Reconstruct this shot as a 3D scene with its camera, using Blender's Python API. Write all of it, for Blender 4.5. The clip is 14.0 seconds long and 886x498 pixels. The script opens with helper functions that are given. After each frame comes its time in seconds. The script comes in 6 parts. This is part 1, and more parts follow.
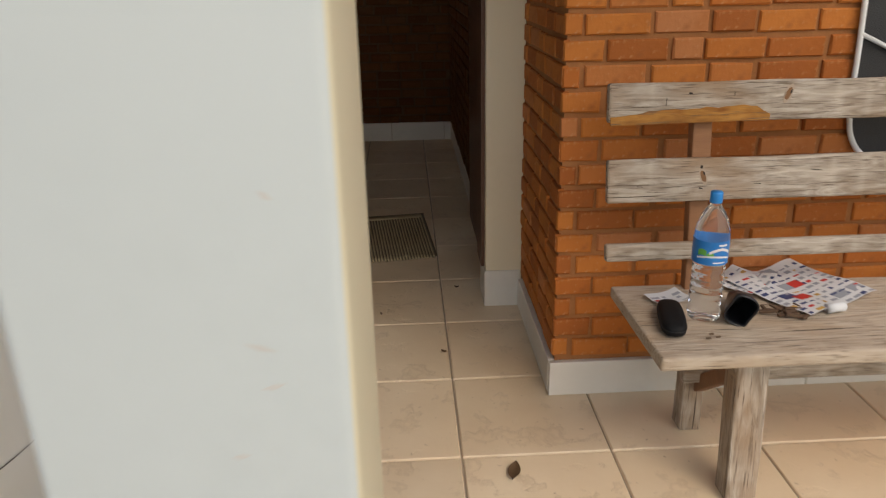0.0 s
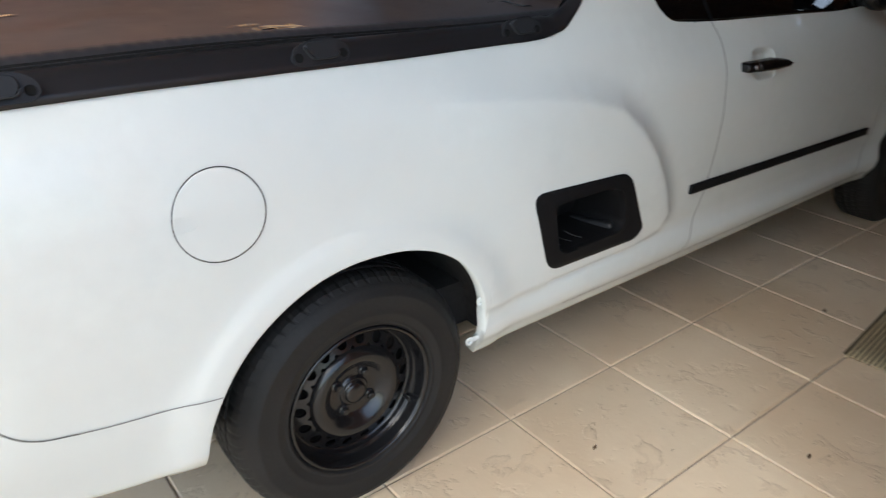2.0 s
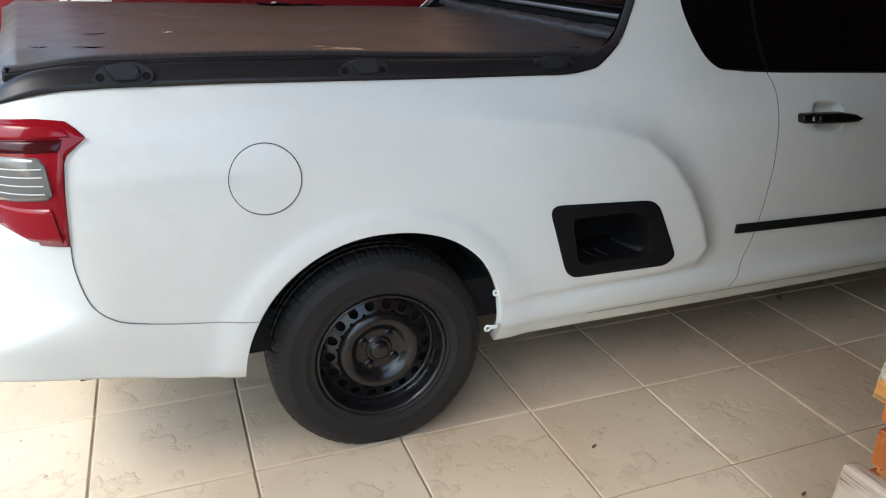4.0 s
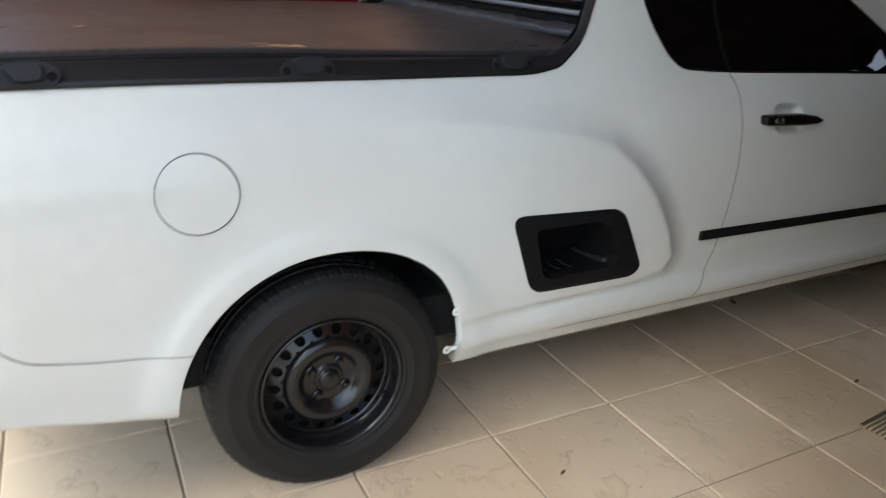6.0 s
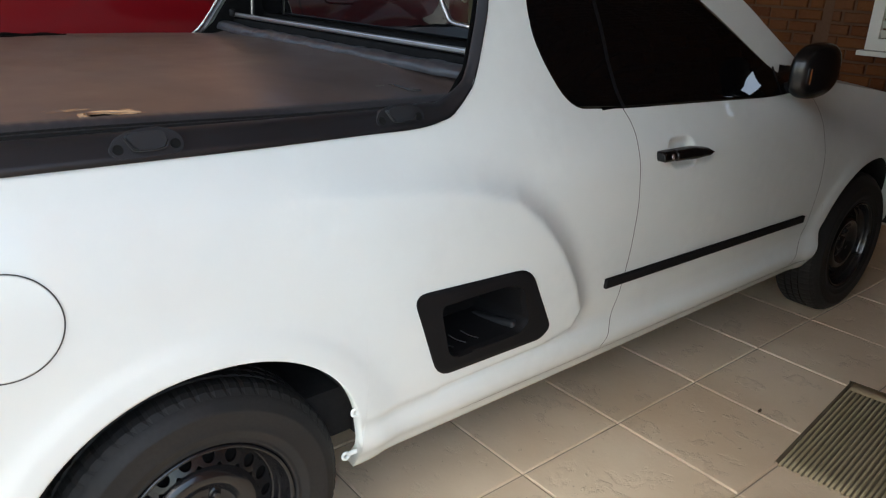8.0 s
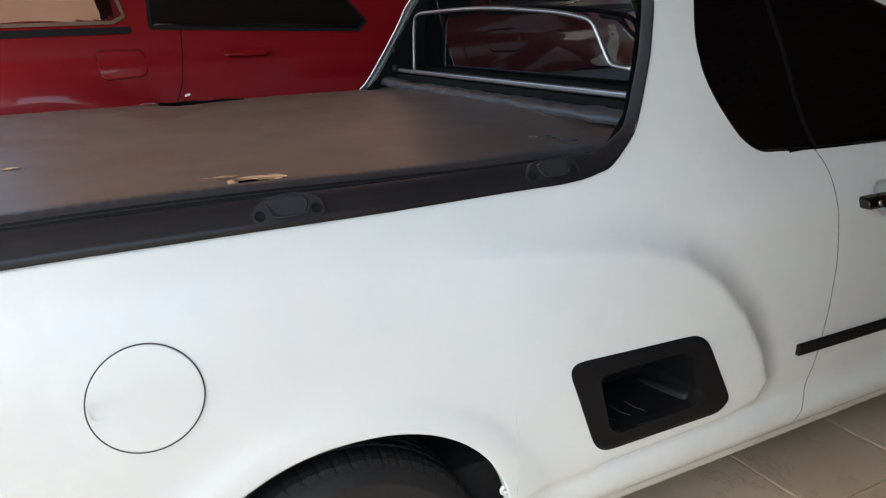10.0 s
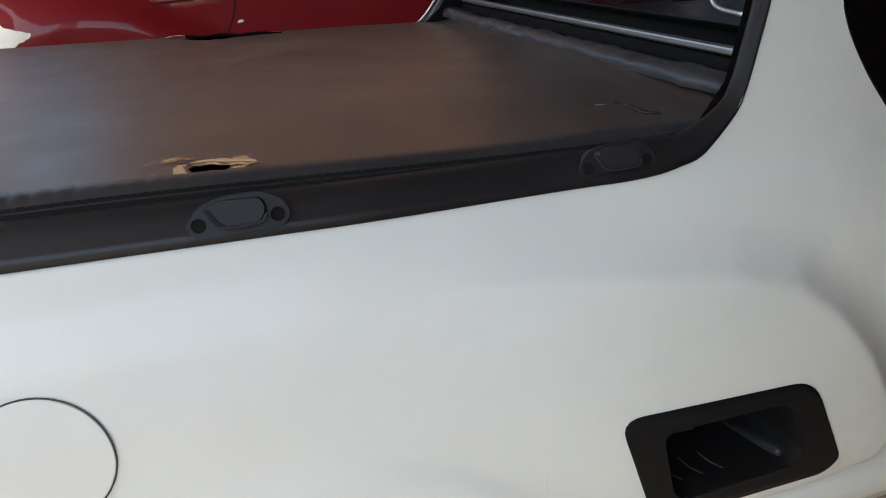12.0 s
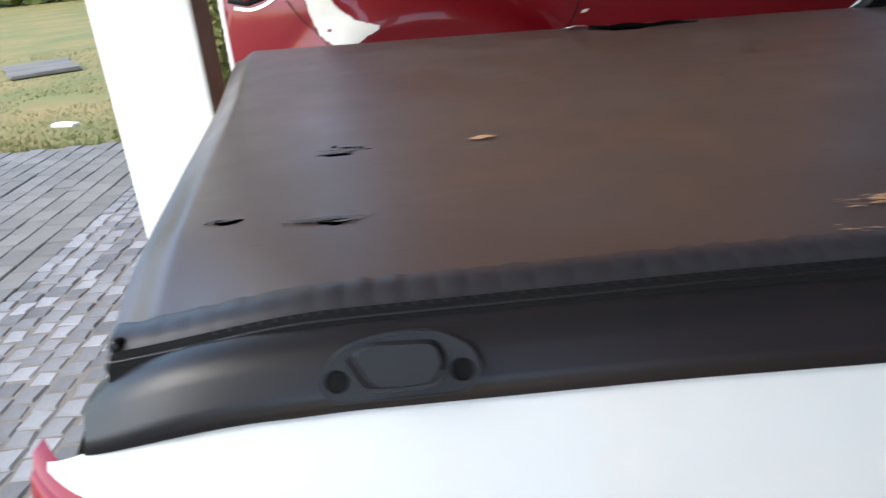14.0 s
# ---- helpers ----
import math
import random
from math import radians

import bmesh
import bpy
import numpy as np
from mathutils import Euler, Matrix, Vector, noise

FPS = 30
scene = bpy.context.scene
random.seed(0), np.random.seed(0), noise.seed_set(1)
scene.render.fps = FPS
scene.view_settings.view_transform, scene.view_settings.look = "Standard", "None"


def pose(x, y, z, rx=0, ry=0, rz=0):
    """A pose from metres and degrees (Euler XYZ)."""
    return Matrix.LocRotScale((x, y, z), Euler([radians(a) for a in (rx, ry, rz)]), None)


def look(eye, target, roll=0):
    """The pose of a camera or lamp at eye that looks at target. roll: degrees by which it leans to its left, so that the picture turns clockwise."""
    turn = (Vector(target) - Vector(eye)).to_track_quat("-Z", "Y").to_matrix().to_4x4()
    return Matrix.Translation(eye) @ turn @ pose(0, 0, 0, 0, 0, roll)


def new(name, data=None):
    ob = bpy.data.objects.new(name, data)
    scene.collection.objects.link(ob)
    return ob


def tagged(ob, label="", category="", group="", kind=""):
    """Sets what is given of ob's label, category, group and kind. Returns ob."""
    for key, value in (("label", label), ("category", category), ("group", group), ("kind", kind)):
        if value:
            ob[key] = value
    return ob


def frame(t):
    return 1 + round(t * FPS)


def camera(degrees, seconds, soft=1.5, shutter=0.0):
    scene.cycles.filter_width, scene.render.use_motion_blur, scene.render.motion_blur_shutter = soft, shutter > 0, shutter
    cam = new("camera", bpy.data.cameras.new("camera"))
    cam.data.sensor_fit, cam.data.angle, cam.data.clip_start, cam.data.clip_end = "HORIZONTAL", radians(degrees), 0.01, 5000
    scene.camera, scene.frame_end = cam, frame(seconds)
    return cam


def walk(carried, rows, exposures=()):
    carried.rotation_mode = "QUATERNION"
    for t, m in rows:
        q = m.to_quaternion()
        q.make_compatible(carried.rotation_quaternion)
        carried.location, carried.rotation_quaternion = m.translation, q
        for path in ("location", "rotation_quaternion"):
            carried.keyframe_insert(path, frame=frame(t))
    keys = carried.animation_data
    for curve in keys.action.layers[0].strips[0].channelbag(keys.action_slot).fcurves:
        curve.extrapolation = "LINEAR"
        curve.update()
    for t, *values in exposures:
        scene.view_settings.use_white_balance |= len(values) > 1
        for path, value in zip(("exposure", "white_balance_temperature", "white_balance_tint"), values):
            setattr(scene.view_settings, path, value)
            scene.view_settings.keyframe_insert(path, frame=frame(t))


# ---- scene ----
cam = camera(61.9, 14.0, 1.1, 0.28)
PATH = [
    (0, (-0.075, 0.488, 1.218), (0.008, 2.357, 0.511), -1.1),
    (0.3, (0.061, 0.653, 1.211), (-0.020, 2.521, 0.502), -1.2),
    (0.5, (0.159, 0.788, 1.199), (-0.125, 2.640, 0.499), -0.8),
    (0.6, (0.202, 0.834, 1.182), (-0.203, 2.671, 0.503), -0.8),
    (1, (0.245, 1.045, 1.225), (-0.520, 2.745, 0.499), 0.5),
    (1.2, (0.229, 1.161, 1.244), (-0.633, 2.799, 0.485), 1.9),
    (1.5, (0.253, 1.269, 1.267), (-0.805, 2.763, 0.462), 1.3),
    (2, (0.371, 1.413, 1.280), (-1.049, 2.518, 0.407), 0.2),
    (2.5, (0.524, 1.500, 1.267), (-1.116, 2.316, 0.464), -1.1),
    (3, (0.665, 1.521, 1.270), (-0.990, 2.289, 0.452), 0.4),
    (3.5, (0.807, 1.538, 1.286), (-0.883, 2.283, 0.519), 1.5),
    (3.7, (0.876, 1.582, 1.276), (-0.852, 2.269, 0.540), 0.8),
    (5.8, (0.764, 1.654, 1.305), (-0.932, 2.332, 0.491), 2.4),
    (5.9, (0.723, 1.616, 1.277), (-0.944, 2.385, 0.485), 3.0),
    (6, (0.694, 1.618, 1.252), (-0.959, 2.458, 0.504), 1.9),
    (6.5, (0.506, 1.646, 1.265), (-1.004, 2.697, 0.481), 2.6),
    (7, (0.401, 1.707, 1.289), (-1.059, 2.806, 0.478), 2.5),
    (7.2, (0.380, 1.701, 1.283), (-1.025, 2.880, 0.487), 1.9),
    (9.4, (0.367, 1.727, 1.334), (-1.248, 2.757, 0.759), 0.3),
    (9.5, (0.354, 1.739, 1.330), (-1.285, 2.728, 0.750), 0.4),
    (9.7, (0.348, 1.775, 1.322), (-1.366, 2.602, 0.713), -2.2),
    (10, (0.305, 1.802, 1.300), (-1.422, 2.606, 0.691), -3.2),
    (10.4, (0.202, 1.828, 1.308), (-1.557, 2.518, 0.653), -3.9),
    (11, (0.077, 1.919, 1.300), (-1.688, 2.514, 0.571), -4.2),
    (11.6, (0.024, 2.015, 1.309), (-1.753, 2.529, 0.546), -3.4),
    (12, (0.021, 2.049, 1.311), (-1.735, 2.586, 0.518), -3.2),
    (12.5, (0.015, 2.040, 1.328), (-1.761, 2.571, 0.578), -4.4),
    (13, (-0.039, 1.964, 1.344), (-1.879, 2.326, 0.647), -4.5),
    (13.2, (-0.048, 1.922, 1.371), (-1.901, 2.208, 0.675), -4.4),
    (13.6, (-0.202, 1.744, 1.342), (-2.060, 1.962, 0.635), -3.6),
    (14, (-0.361, 1.580, 1.306), (-2.210, 1.598, 0.532), -5.5),
]
EXPOSURES = [(0.0, 0.26, 7150, 9), (0.6, 0.54, 6700, 7), (1.0, 0.99, 6350, 4), (1.5, 1.36, 6150, 4), (2.0, 1.45, 5980, 4), (2.6, 1.27, 5900, 4), (3.0, 1.20, 5880, 4), (3.7, 1.21, 5880, 4), (6.0, 1.27, 5980, 4), (6.5, 1.38, 5980, 4), (7.2, 1.52, 6000, 4),
             (9.4, 1.74, 6050, 5), (10.4, 1.42, 6050, 4), (11.6, 1.23, 6150, 4), (12.5, 1.30, 6300, 4), (13.2, 1.31, 6380, 5), (14.0, 1.50, 5920, 5)]
walk(cam, [(t, look(eye, target, roll)) for t, eye, target, roll in PATH], EXPOSURES)

# ---- world, sun, exposure ----
SUN_EL, SUN_AZ = 52.0, 155.0
world = bpy.data.worlds.new("world")
scene.world = world
world.use_nodes = True
wn = world.node_tree
sky = wn.nodes.new("ShaderNodeTexSky")
sky.sky_type = "NISHITA"
sky.sun_disc = False
sky.sun_elevation, sky.sun_rotation = radians(SUN_EL), radians(SUN_AZ)
sky.air_density, sky.dust_density = 1.2, 3.0
wn.links.new(sky.outputs[0], wn.nodes["Background"].inputs[0])
wn.nodes["Background"].inputs[1].default_value = 0.185
sun = new("sun", bpy.data.lights.new("sun", "SUN"))
sun.data.energy, sun.data.angle, sun.data.color = 0.32, radians(24), (1.0, 0.96, 0.90)
sun.matrix_world = Matrix.Translation((0, -4, 20)) @ Vector((
    -math.sin(radians(SUN_AZ)) * math.cos(radians(SUN_EL)), -math.cos(radians(SUN_AZ)) * math.cos(radians(SUN_EL)),
    -math.sin(radians(SUN_EL)))).to_track_quat("-Z", "Y").to_matrix().to_4x4()


# ---- materials ----
def nodes_of(name):
    m = bpy.data.materials.new(name)
    m.use_nodes = True
    return m, m.node_tree.nodes, m.node_tree.links, m.node_tree.nodes["Principled BSDF"]


def mix_colours(n, l, fac, a, b):
    mx = n.new("ShaderNodeMix")
    mx.data_type = "RGBA"
    for sock, v in ((mx.inputs[6], a), (mx.inputs[7], b)):
        if isinstance(v, tuple):
            sock.default_value = (*v, 1)
        else:
            l.new(v, sock)
    if isinstance(fac, float):
        mx.inputs[0].default_value = fac
    else:
        l.new(fac, mx.inputs[0])
    return mx.outputs[2]


def ramp(n, l, value, lo, hi):
    r = n.new("ShaderNodeMapRange")
    r.inputs[1].default_value, r.inputs[2].default_value = lo, hi
    l.new(value, r.inputs[0])
    return r.outputs[0]


def noise_of(n, l, scale, detail=4.0, stretch=None, coords="Object", distortion=0.0):
    tc = n.new("ShaderNodeTexCoord")
    mp = n.new("ShaderNodeMapping")
    l.new(tc.outputs[coords], mp.inputs[0])
    if stretch:
        mp.inputs["Scale"].default_value = stretch
    nz = n.new("ShaderNodeTexNoise")
    nz.inputs["Scale"].default_value, nz.inputs["Detail"].default_value = scale, detail
    nz.inputs["Distortion"].default_value = distortion
    l.new(mp.outputs[0], nz.inputs["Vector"])
    return nz.outputs["Fac"]


def bump(n, l, p, height, strength, distance):
    b = n.new("ShaderNodeBump")
    b.inputs["Strength"].default_value, b.inputs["Distance"].default_value = strength, distance
    l.new(height, b.inputs["Height"])
    l.new(b.outputs[0], p.inputs["Normal"])


def surface(name, a, b, rough, fine=60.0, coarse=4.0, bump_h=0.002, bump_s=0.4, metal=0.0, coat=0.0, each=0.0, stretch=None, spec=0.5, coat_rough=0.05):
    """Two tones mixed by coarse and fine noise, rough all over with a little variation, and a fine relief."""
    m, n, l, p = nodes_of(name)
    nc, nf = noise_of(n, l, coarse, 3.0, stretch), noise_of(n, l, fine, 6.0, stretch)
    half = mix_colours(n, l, ramp(n, l, nc, 0.35, 0.65), a, b)
    mid = tuple((x + y) * 0.5 for x, y in zip(a, b))
    colour = mix_colours(n, l, ramp(n, l, nf, 0.3, 0.75), half, mid)
    if each:
        oi = n.new("ShaderNodeObjectInfo")
        hsv = n.new("ShaderNodeHueSaturation")
        l.new(colour, hsv.inputs["Color"])
        r = n.new("ShaderNodeMapRange")
        r.inputs[3].default_value, r.inputs[4].default_value = 1 - each, 1 + each
        l.new(oi.outputs["Random"], r.inputs[0])
        l.new(r.outputs[0], hsv.inputs["Value"])
        colour = hsv.outputs[0]
    l.new(colour, p.inputs["Base Color"])
    r = n.new("ShaderNodeMapRange")
    r.inputs[3].default_value, r.inputs[4].default_value = rough * 0.85, min(1.0, rough * 1.15)
    l.new(nf, r.inputs[0])
    l.new(r.outputs[0], p.inputs["Roughness"])
    p.inputs["Metallic"].default_value, p.inputs["Coat Weight"].default_value = metal, coat
    p.inputs["Coat Roughness"].default_value, p.inputs["Specular IOR Level"].default_value = coat_rough, spec
    if bump_s:
        bump(n, l, p, nf, bump_s, bump_h)
    return m


def plain(name, colour, rough, metal=0.0, coat=0.0, spec=0.5):
    return surface(name, colour, tuple(c * 0.9 for c in colour), rough, fine=25.0, coarse=2.0, bump_s=0.0, metal=metal, coat=coat, spec=spec)


WHITE_PAINT = plain("white_car_paint", (0.785, 0.82, 0.798), 0.4, coat=0.55, spec=0.3)
RED_PAINT = plain("red_car_paint", (0.185, 0.0025, 0.007), 0.35, coat=0.65, spec=0.2)
BLACK_PLASTIC = surface("black_plastic", (0.008, 0.008, 0.009), (0.012, 0.012, 0.013), 0.55, fine=500.0, bump_h=0.0006, bump_s=0.35, spec=0.12)
GREY_PLASTIC = surface("dark_grey_plastic", (0.026, 0.027, 0.030), (0.020, 0.021, 0.023), 0.42, fine=500.0, bump_h=0.0005, bump_s=0.3, spec=0.25)
FAINT_SEAM = plain("faint_panel_gap", (0.30, 0.305, 0.30), 0.8, spec=0.1)
SOFT_SEAM = plain("panel_gap", (0.13, 0.13, 0.125), 0.8, spec=0.1)
DARK_SEAM = plain("narrow_panel_gap", (0.085, 0.085, 0.082), 0.8, spec=0.1)
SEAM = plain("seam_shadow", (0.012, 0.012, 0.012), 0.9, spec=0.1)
GLOSS_BLACK = plain("glossy_black_plastic", (0.006, 0.006, 0.0065), 0.24, spec=0.35)
RUBBER = surface("tyre_rubber", (0.011, 0.011, 0.0115), (0.018, 0.0175, 0.017), 0.58, fine=120.0, coarse=9.0, bump_h=0.0008, spec=0.3)
STEEL_BLACK = surface("black_painted_steel", (0.008, 0.008, 0.009), (0.011, 0.011, 0.012), 0.20, fine=14.0, bump_s=0.0, spec=0.5)
LINER = surface("wheel_well_liner", (0.006, 0.0057, 0.0055), (0.010, 0.009, 0.0085), 0.9, fine=50.0)
TINT = plain("tinted_glass", (0.003, 0.003, 0.0035), 0.02, spec=0.5)
CLEAR_TINT = plain("lightly_tinted_glass", (0.01, 0.011, 0.011), 0.03)
CLEAR_TINT.node_tree.nodes["Principled BSDF"].inputs["Alpha"].default_value = 0.35
MIRROR = plain("mirror_glass", (0.85, 0.85, 0.86), 0.04, metal=1.0)
ALU = surface("brushed_aluminium", (0.42, 0.41, 0.40), (0.34, 0.33, 0.32), 0.38, fine=200.0, metal=1.0, bump_h=0.0003)
RED_LENS = plain("red_lamp_lens", (0.27, 0.004, 0.012), 0.10, coat=0.35, spec=0.25)
DARK_RED_LENS = plain("dark_red_lamp_lens", (0.050, 0.002, 0.004), 0.12, coat=0.15, spec=0.25)
CLEAR_LENS = plain("clear_lamp_lens", (0.17, 0.165, 0.155), 0.15, coat=0.8)
CHROME = plain("chrome", (0.75, 0.75, 0.75), 0.12, metal=1.0)
PLASTER = surface("white_wall_paint", (0.80, 0.78, 0.73), (0.74, 0.72, 0.67), 0.6, fine=35.0, coarse=1.5, bump_h=0.0015, bump_s=0.25)
CREAM = surface("cream_wall_paint", (0.76, 0.67, 0.49), (0.71, 0.62, 0.45), 0.6, fine=35.0, coarse=1.5, bump_h=0.0015, bump_s=0.3)
SKIRTING = surface("skirting_tile", (0.72, 0.69, 0.63), (0.66, 0.62, 0.56), 0.3, fine=30.0, coarse=3.0, bump_s=0.1)
MORTAR = surface("brick_mortar", (0.40, 0.175, 0.068), (0.30, 0.125, 0.048), 0.9, fine=90.0, coarse=6.0, bump_h=0.003, bump_s=0.7, spec=0.1)
CLAY_WALL = surface("brown_orange_wall", (0.60, 0.33, 0.20), (0.52, 0.27, 0.16), 0.85, fine=40.0, coarse=2.0, bump_h=0.003, bump_s=0.5)
CEILING_WOOD = surface("ceiling_boards", (0.42, 0.31, 0.23), (0.34, 0.25, 0.18), 0.5, fine=30.0, coarse=2.0, stretch=(1, 9, 1))
DOOR_WOOD = surface("door_wood", (0.10, 0.04, 0.02), (0.07, 0.028, 0.014), 0.4, fine=40.0, coarse=3.0, stretch=(6, 6, 0.6))
SHUTTER_PAINT = plain("cream_shutter_paint", (0.72, 0.68, 0.58), 0.45)
WHITE_METAL = plain("white_metal_paint", (0.8, 0.8, 0.78), 0.35)
SETT = surface("granite_sett", (0.235, 0.232, 0.235), (0.178, 0.178, 0.183), 0.8, fine=45.0, coarse=8.0, each=0.40, spec=0.25, bump_h=0.004, bump_s=0.6)
PAVER = surface("concrete_paver", (0.175, 0.165, 0.148), (0.135, 0.126, 0.112), 0.8, fine=70.0, coarse=5.0, each=0.16, bump_h=0.003, bump_s=0.6)
SOIL = surface("sandy_soil", (0.185, 0.165, 0.14), (0.135, 0.12, 0.10), 0.95, fine=30.0, coarse=2.0, bump_h=0.01, bump_s=0.8)
PAPER = plain("paper", (0.70, 0.71, 0.72), 0.6)


def brick_material(name="fired_brick", k=1.0):
    m, n, l, p = nodes_of(name)
    nf, nc = noise_of(n, l, 55.0, 6.0), noise_of(n, l, 7.0, 3.0)
    oi = n.new("ShaderNodeObjectInfo")
    geo = n.new("ShaderNodeNewGeometry")
    add = n.new("ShaderNodeMath")
    add.operation = "ADD"
    l.new(oi.outputs["Random"], add.inputs[0])
    l.new(geo.outputs["Random Per Island"], add.inputs[1])
    fr = n.new("ShaderNodeMath")
    fr.operation = "FRACT"
    l.new(add.outputs[0], fr.inputs[0])
    cr = n.new("ShaderNodeValToRGB")
    e = cr.color_ramp.elements
    e[0].position, e[0].color = 0.0, (0.33, 0.103, 0.029, 1)
    e[1].position, e[1].color = 1.0, (0.46, 0.185, 0.075, 1)
    for pos, col in ((0.3, (0.44, 0.136, 0.032, 1)), (0.55, (0.52, 0.180, 0.042, 1)), (0.8, (0.47, 0.158, 0.039, 1))):
        el = e.new(pos)
        el.color = col
    l.new(fr.outputs[0], cr.inputs[0])
    c1 = mix_colours(n, l, ramp(n, l, nc, 0.45, 0.8), cr.outputs[0], (0.36, 0.11, 0.026))
    c2 = mix_colours(n, l, ramp(n, l, nf, 0.58, 0.85), c1, (0.52, 0.26, 0.12))
    c2 = mix_colours(n, l, ramp(n, l, noise_of(n, l, 20.0, 5.0), 0.60, 0.92), c2, (0.28, 0.10, 0.035))
    # k below 1 mixes near-black into the brick to stand for shade
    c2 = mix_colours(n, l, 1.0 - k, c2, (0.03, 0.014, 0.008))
    l.new(c2, p.inputs["Base Color"])
    p.inputs["Roughness"].default_value = 0.8
    p.inputs["Specular IOR Level"].default_value = 0.12
    bump(n, l, p, nf, 0.8, 0.003)
    return m


def tile_material():
    m, n, l, p = nodes_of("stone_look_floor_tile")
    oi, tc = n.new("ShaderNodeObjectInfo"), n.new("ShaderNodeTexCoord")
    geo = n.new("ShaderNodeNewGeometry")
    shift = n.new("ShaderNodeVectorMath")
    shift.operation = "MULTIPLY_ADD"
    comb = n.new("ShaderNodeCombineXYZ")
    for k in range(3):
        l.new(oi.outputs["Random"], comb.inputs[k])
    l.new(comb.outputs[0], shift.inputs[0])
    shift.inputs[1].default_value = (37.0, 23.0, 11.0)
    l.new(tc.outputs["Object"], shift.inputs[2])

    def tex(vector, scale, detail, distortion=0.0, rough=0.5):
        t = n.new("ShaderNodeTexNoise")
        t.inputs["Scale"].default_value, t.inputs["Detail"].default_value = scale, detail
        t.inputs["Distortion"].default_value, t.inputs["Roughness"].default_value = distortion, rough
        l.new(vector, t.inputs["Vector"])
        return t.outputs["Fac"]

    def math_of(op, a, b):
        q = n.new("ShaderNodeMath")
        q.operation = op
        for k, v in enumerate((a, b)):
            if isinstance(v, float):
                q.inputs[k].default_value = v
            else:
                l.new(v, q.inputs[k])
        return q.outputs[0]
    slate, grain, cloud = tex(shift.outputs[0], 8.0, 9.0, 0.25, 0.62), tex(shift.outputs[0], 55.0, 5.0), tex(shift.outputs[0], 2.6, 4.0)
    dirt, specks = tex(geo.outputs["Position"], 1.1, 5.0), tex(geo.outputs["Position"], 48.0, 3.0)
    a = mix_colours(n, l, ramp(n, l, cloud, 0.35, 0.7), (0.84, 0.705, 0.52), (0.77, 0.64, 0.465))
    b = mix_colours(n, l, ramp(n, l, dirt, 0.38, 0.66), a, (0.66, 0.50, 0.325))
    # the ledges of the relief are tinted a little darker and browner
    ledge = math_of("MULTIPLY", ramp(n, l, slate, 0.565, 0.60), math_of("SUBTRACT", 1.0, ramp(n, l, slate, 0.60, 0.66)))
    c = mix_colours(n, l, math_of("MULTIPLY", ledge, 0.30), b, (0.50, 0.37, 0.24))
    c = mix_colours(n, l, math_of("MULTIPLY", ramp(n, l, specks, 0.69, 0.76), 0.6), c, (0.30, 0.20, 0.12))
    hsv = n.new("ShaderNodeHueSaturation")
    l.new(c, hsv.inputs["Color"])
    r = n.new("ShaderNodeMapRange")
    r.inputs[3].default_value, r.inputs[4].default_value = 0.94, 1.05
    l.new(oi.outputs["Random"], r.inputs[0])
    l.new(r.outputs[0], hsv.inputs["Value"])
    l.new(hsv.outputs[0], p.inputs["Base Color"])
    r = n.new("ShaderNodeMapRange")
    r.inputs[3].default_value, r.inputs[4].default_value = 0.26, 0.5
    l.new(cloud, r.inputs[0])
    l.new(r.outputs[0], p.inputs["Roughness"])
    steps = math_of("ADD", ramp(n, l, slate, 0.34, 0.40), math_of("ADD", math_of("MULTIPLY", slate, 1.2), ramp(n, l, slate, 0.575, 0.61)))
    bump(n, l, p, math_of("ADD", steps, math_of("MULTIPLY", grain, 0.35)), 0.42, 0.0026)
    return m


def weathered_wood(name="weathered_grey_wood", dark=(0.22, 0.170, 0.125), light=(0.53, 0.465, 0.39), blotch=(0.31, 0.215, 0.14)):
    m, n, l, p = nodes_of(name)
    grain = noise_of(n, l, 5.0, 10.0, (1.3, 9.0, 9.0), distortion=1.6)
    blot = noise_of(n, l, 4.0, 5.0, (1.0, 2.6, 2.6))
    saw = noise_of(n, l, 14.0, 3.0, (1.0, 0.12, 0.12))
    fine = noise_of(n, l, 30.0, 6.0, (0.5, 9.0, 9.0))
    crack = noise_of(n, l, 9.0, 7.0, (0.35, 10.0, 10.0), distortion=0.6)
    a = mix_colours(n, l, ramp(n, l, grain, 0.3, 0.7), dark, light)
    b = mix_colours(n, l, ramp(n, l, saw, 0.50, 0.95), a, tuple(c * 1.06 for c in light))
    c = mix_colours(n, l, ramp(n, l, blot, 0.48, 0.70), b, blotch)
    d = mix_colours(n, l, ramp(n, l, fine, 0.56, 0.72), c, (0.13, 0.095, 0.07))
    e = mix_colours(n, l, ramp(n, l, crack, 0.66, 0.71), d, (0.06, 0.042, 0.03))
    l.new(e, p.inputs["Base Color"])
    p.inputs["Roughness"].default_value = 0.85
    p.inputs["Specular IOR Level"].default_value = 0.15
    bump(n, l, p, grain, 0.7, 0.005)
    return m


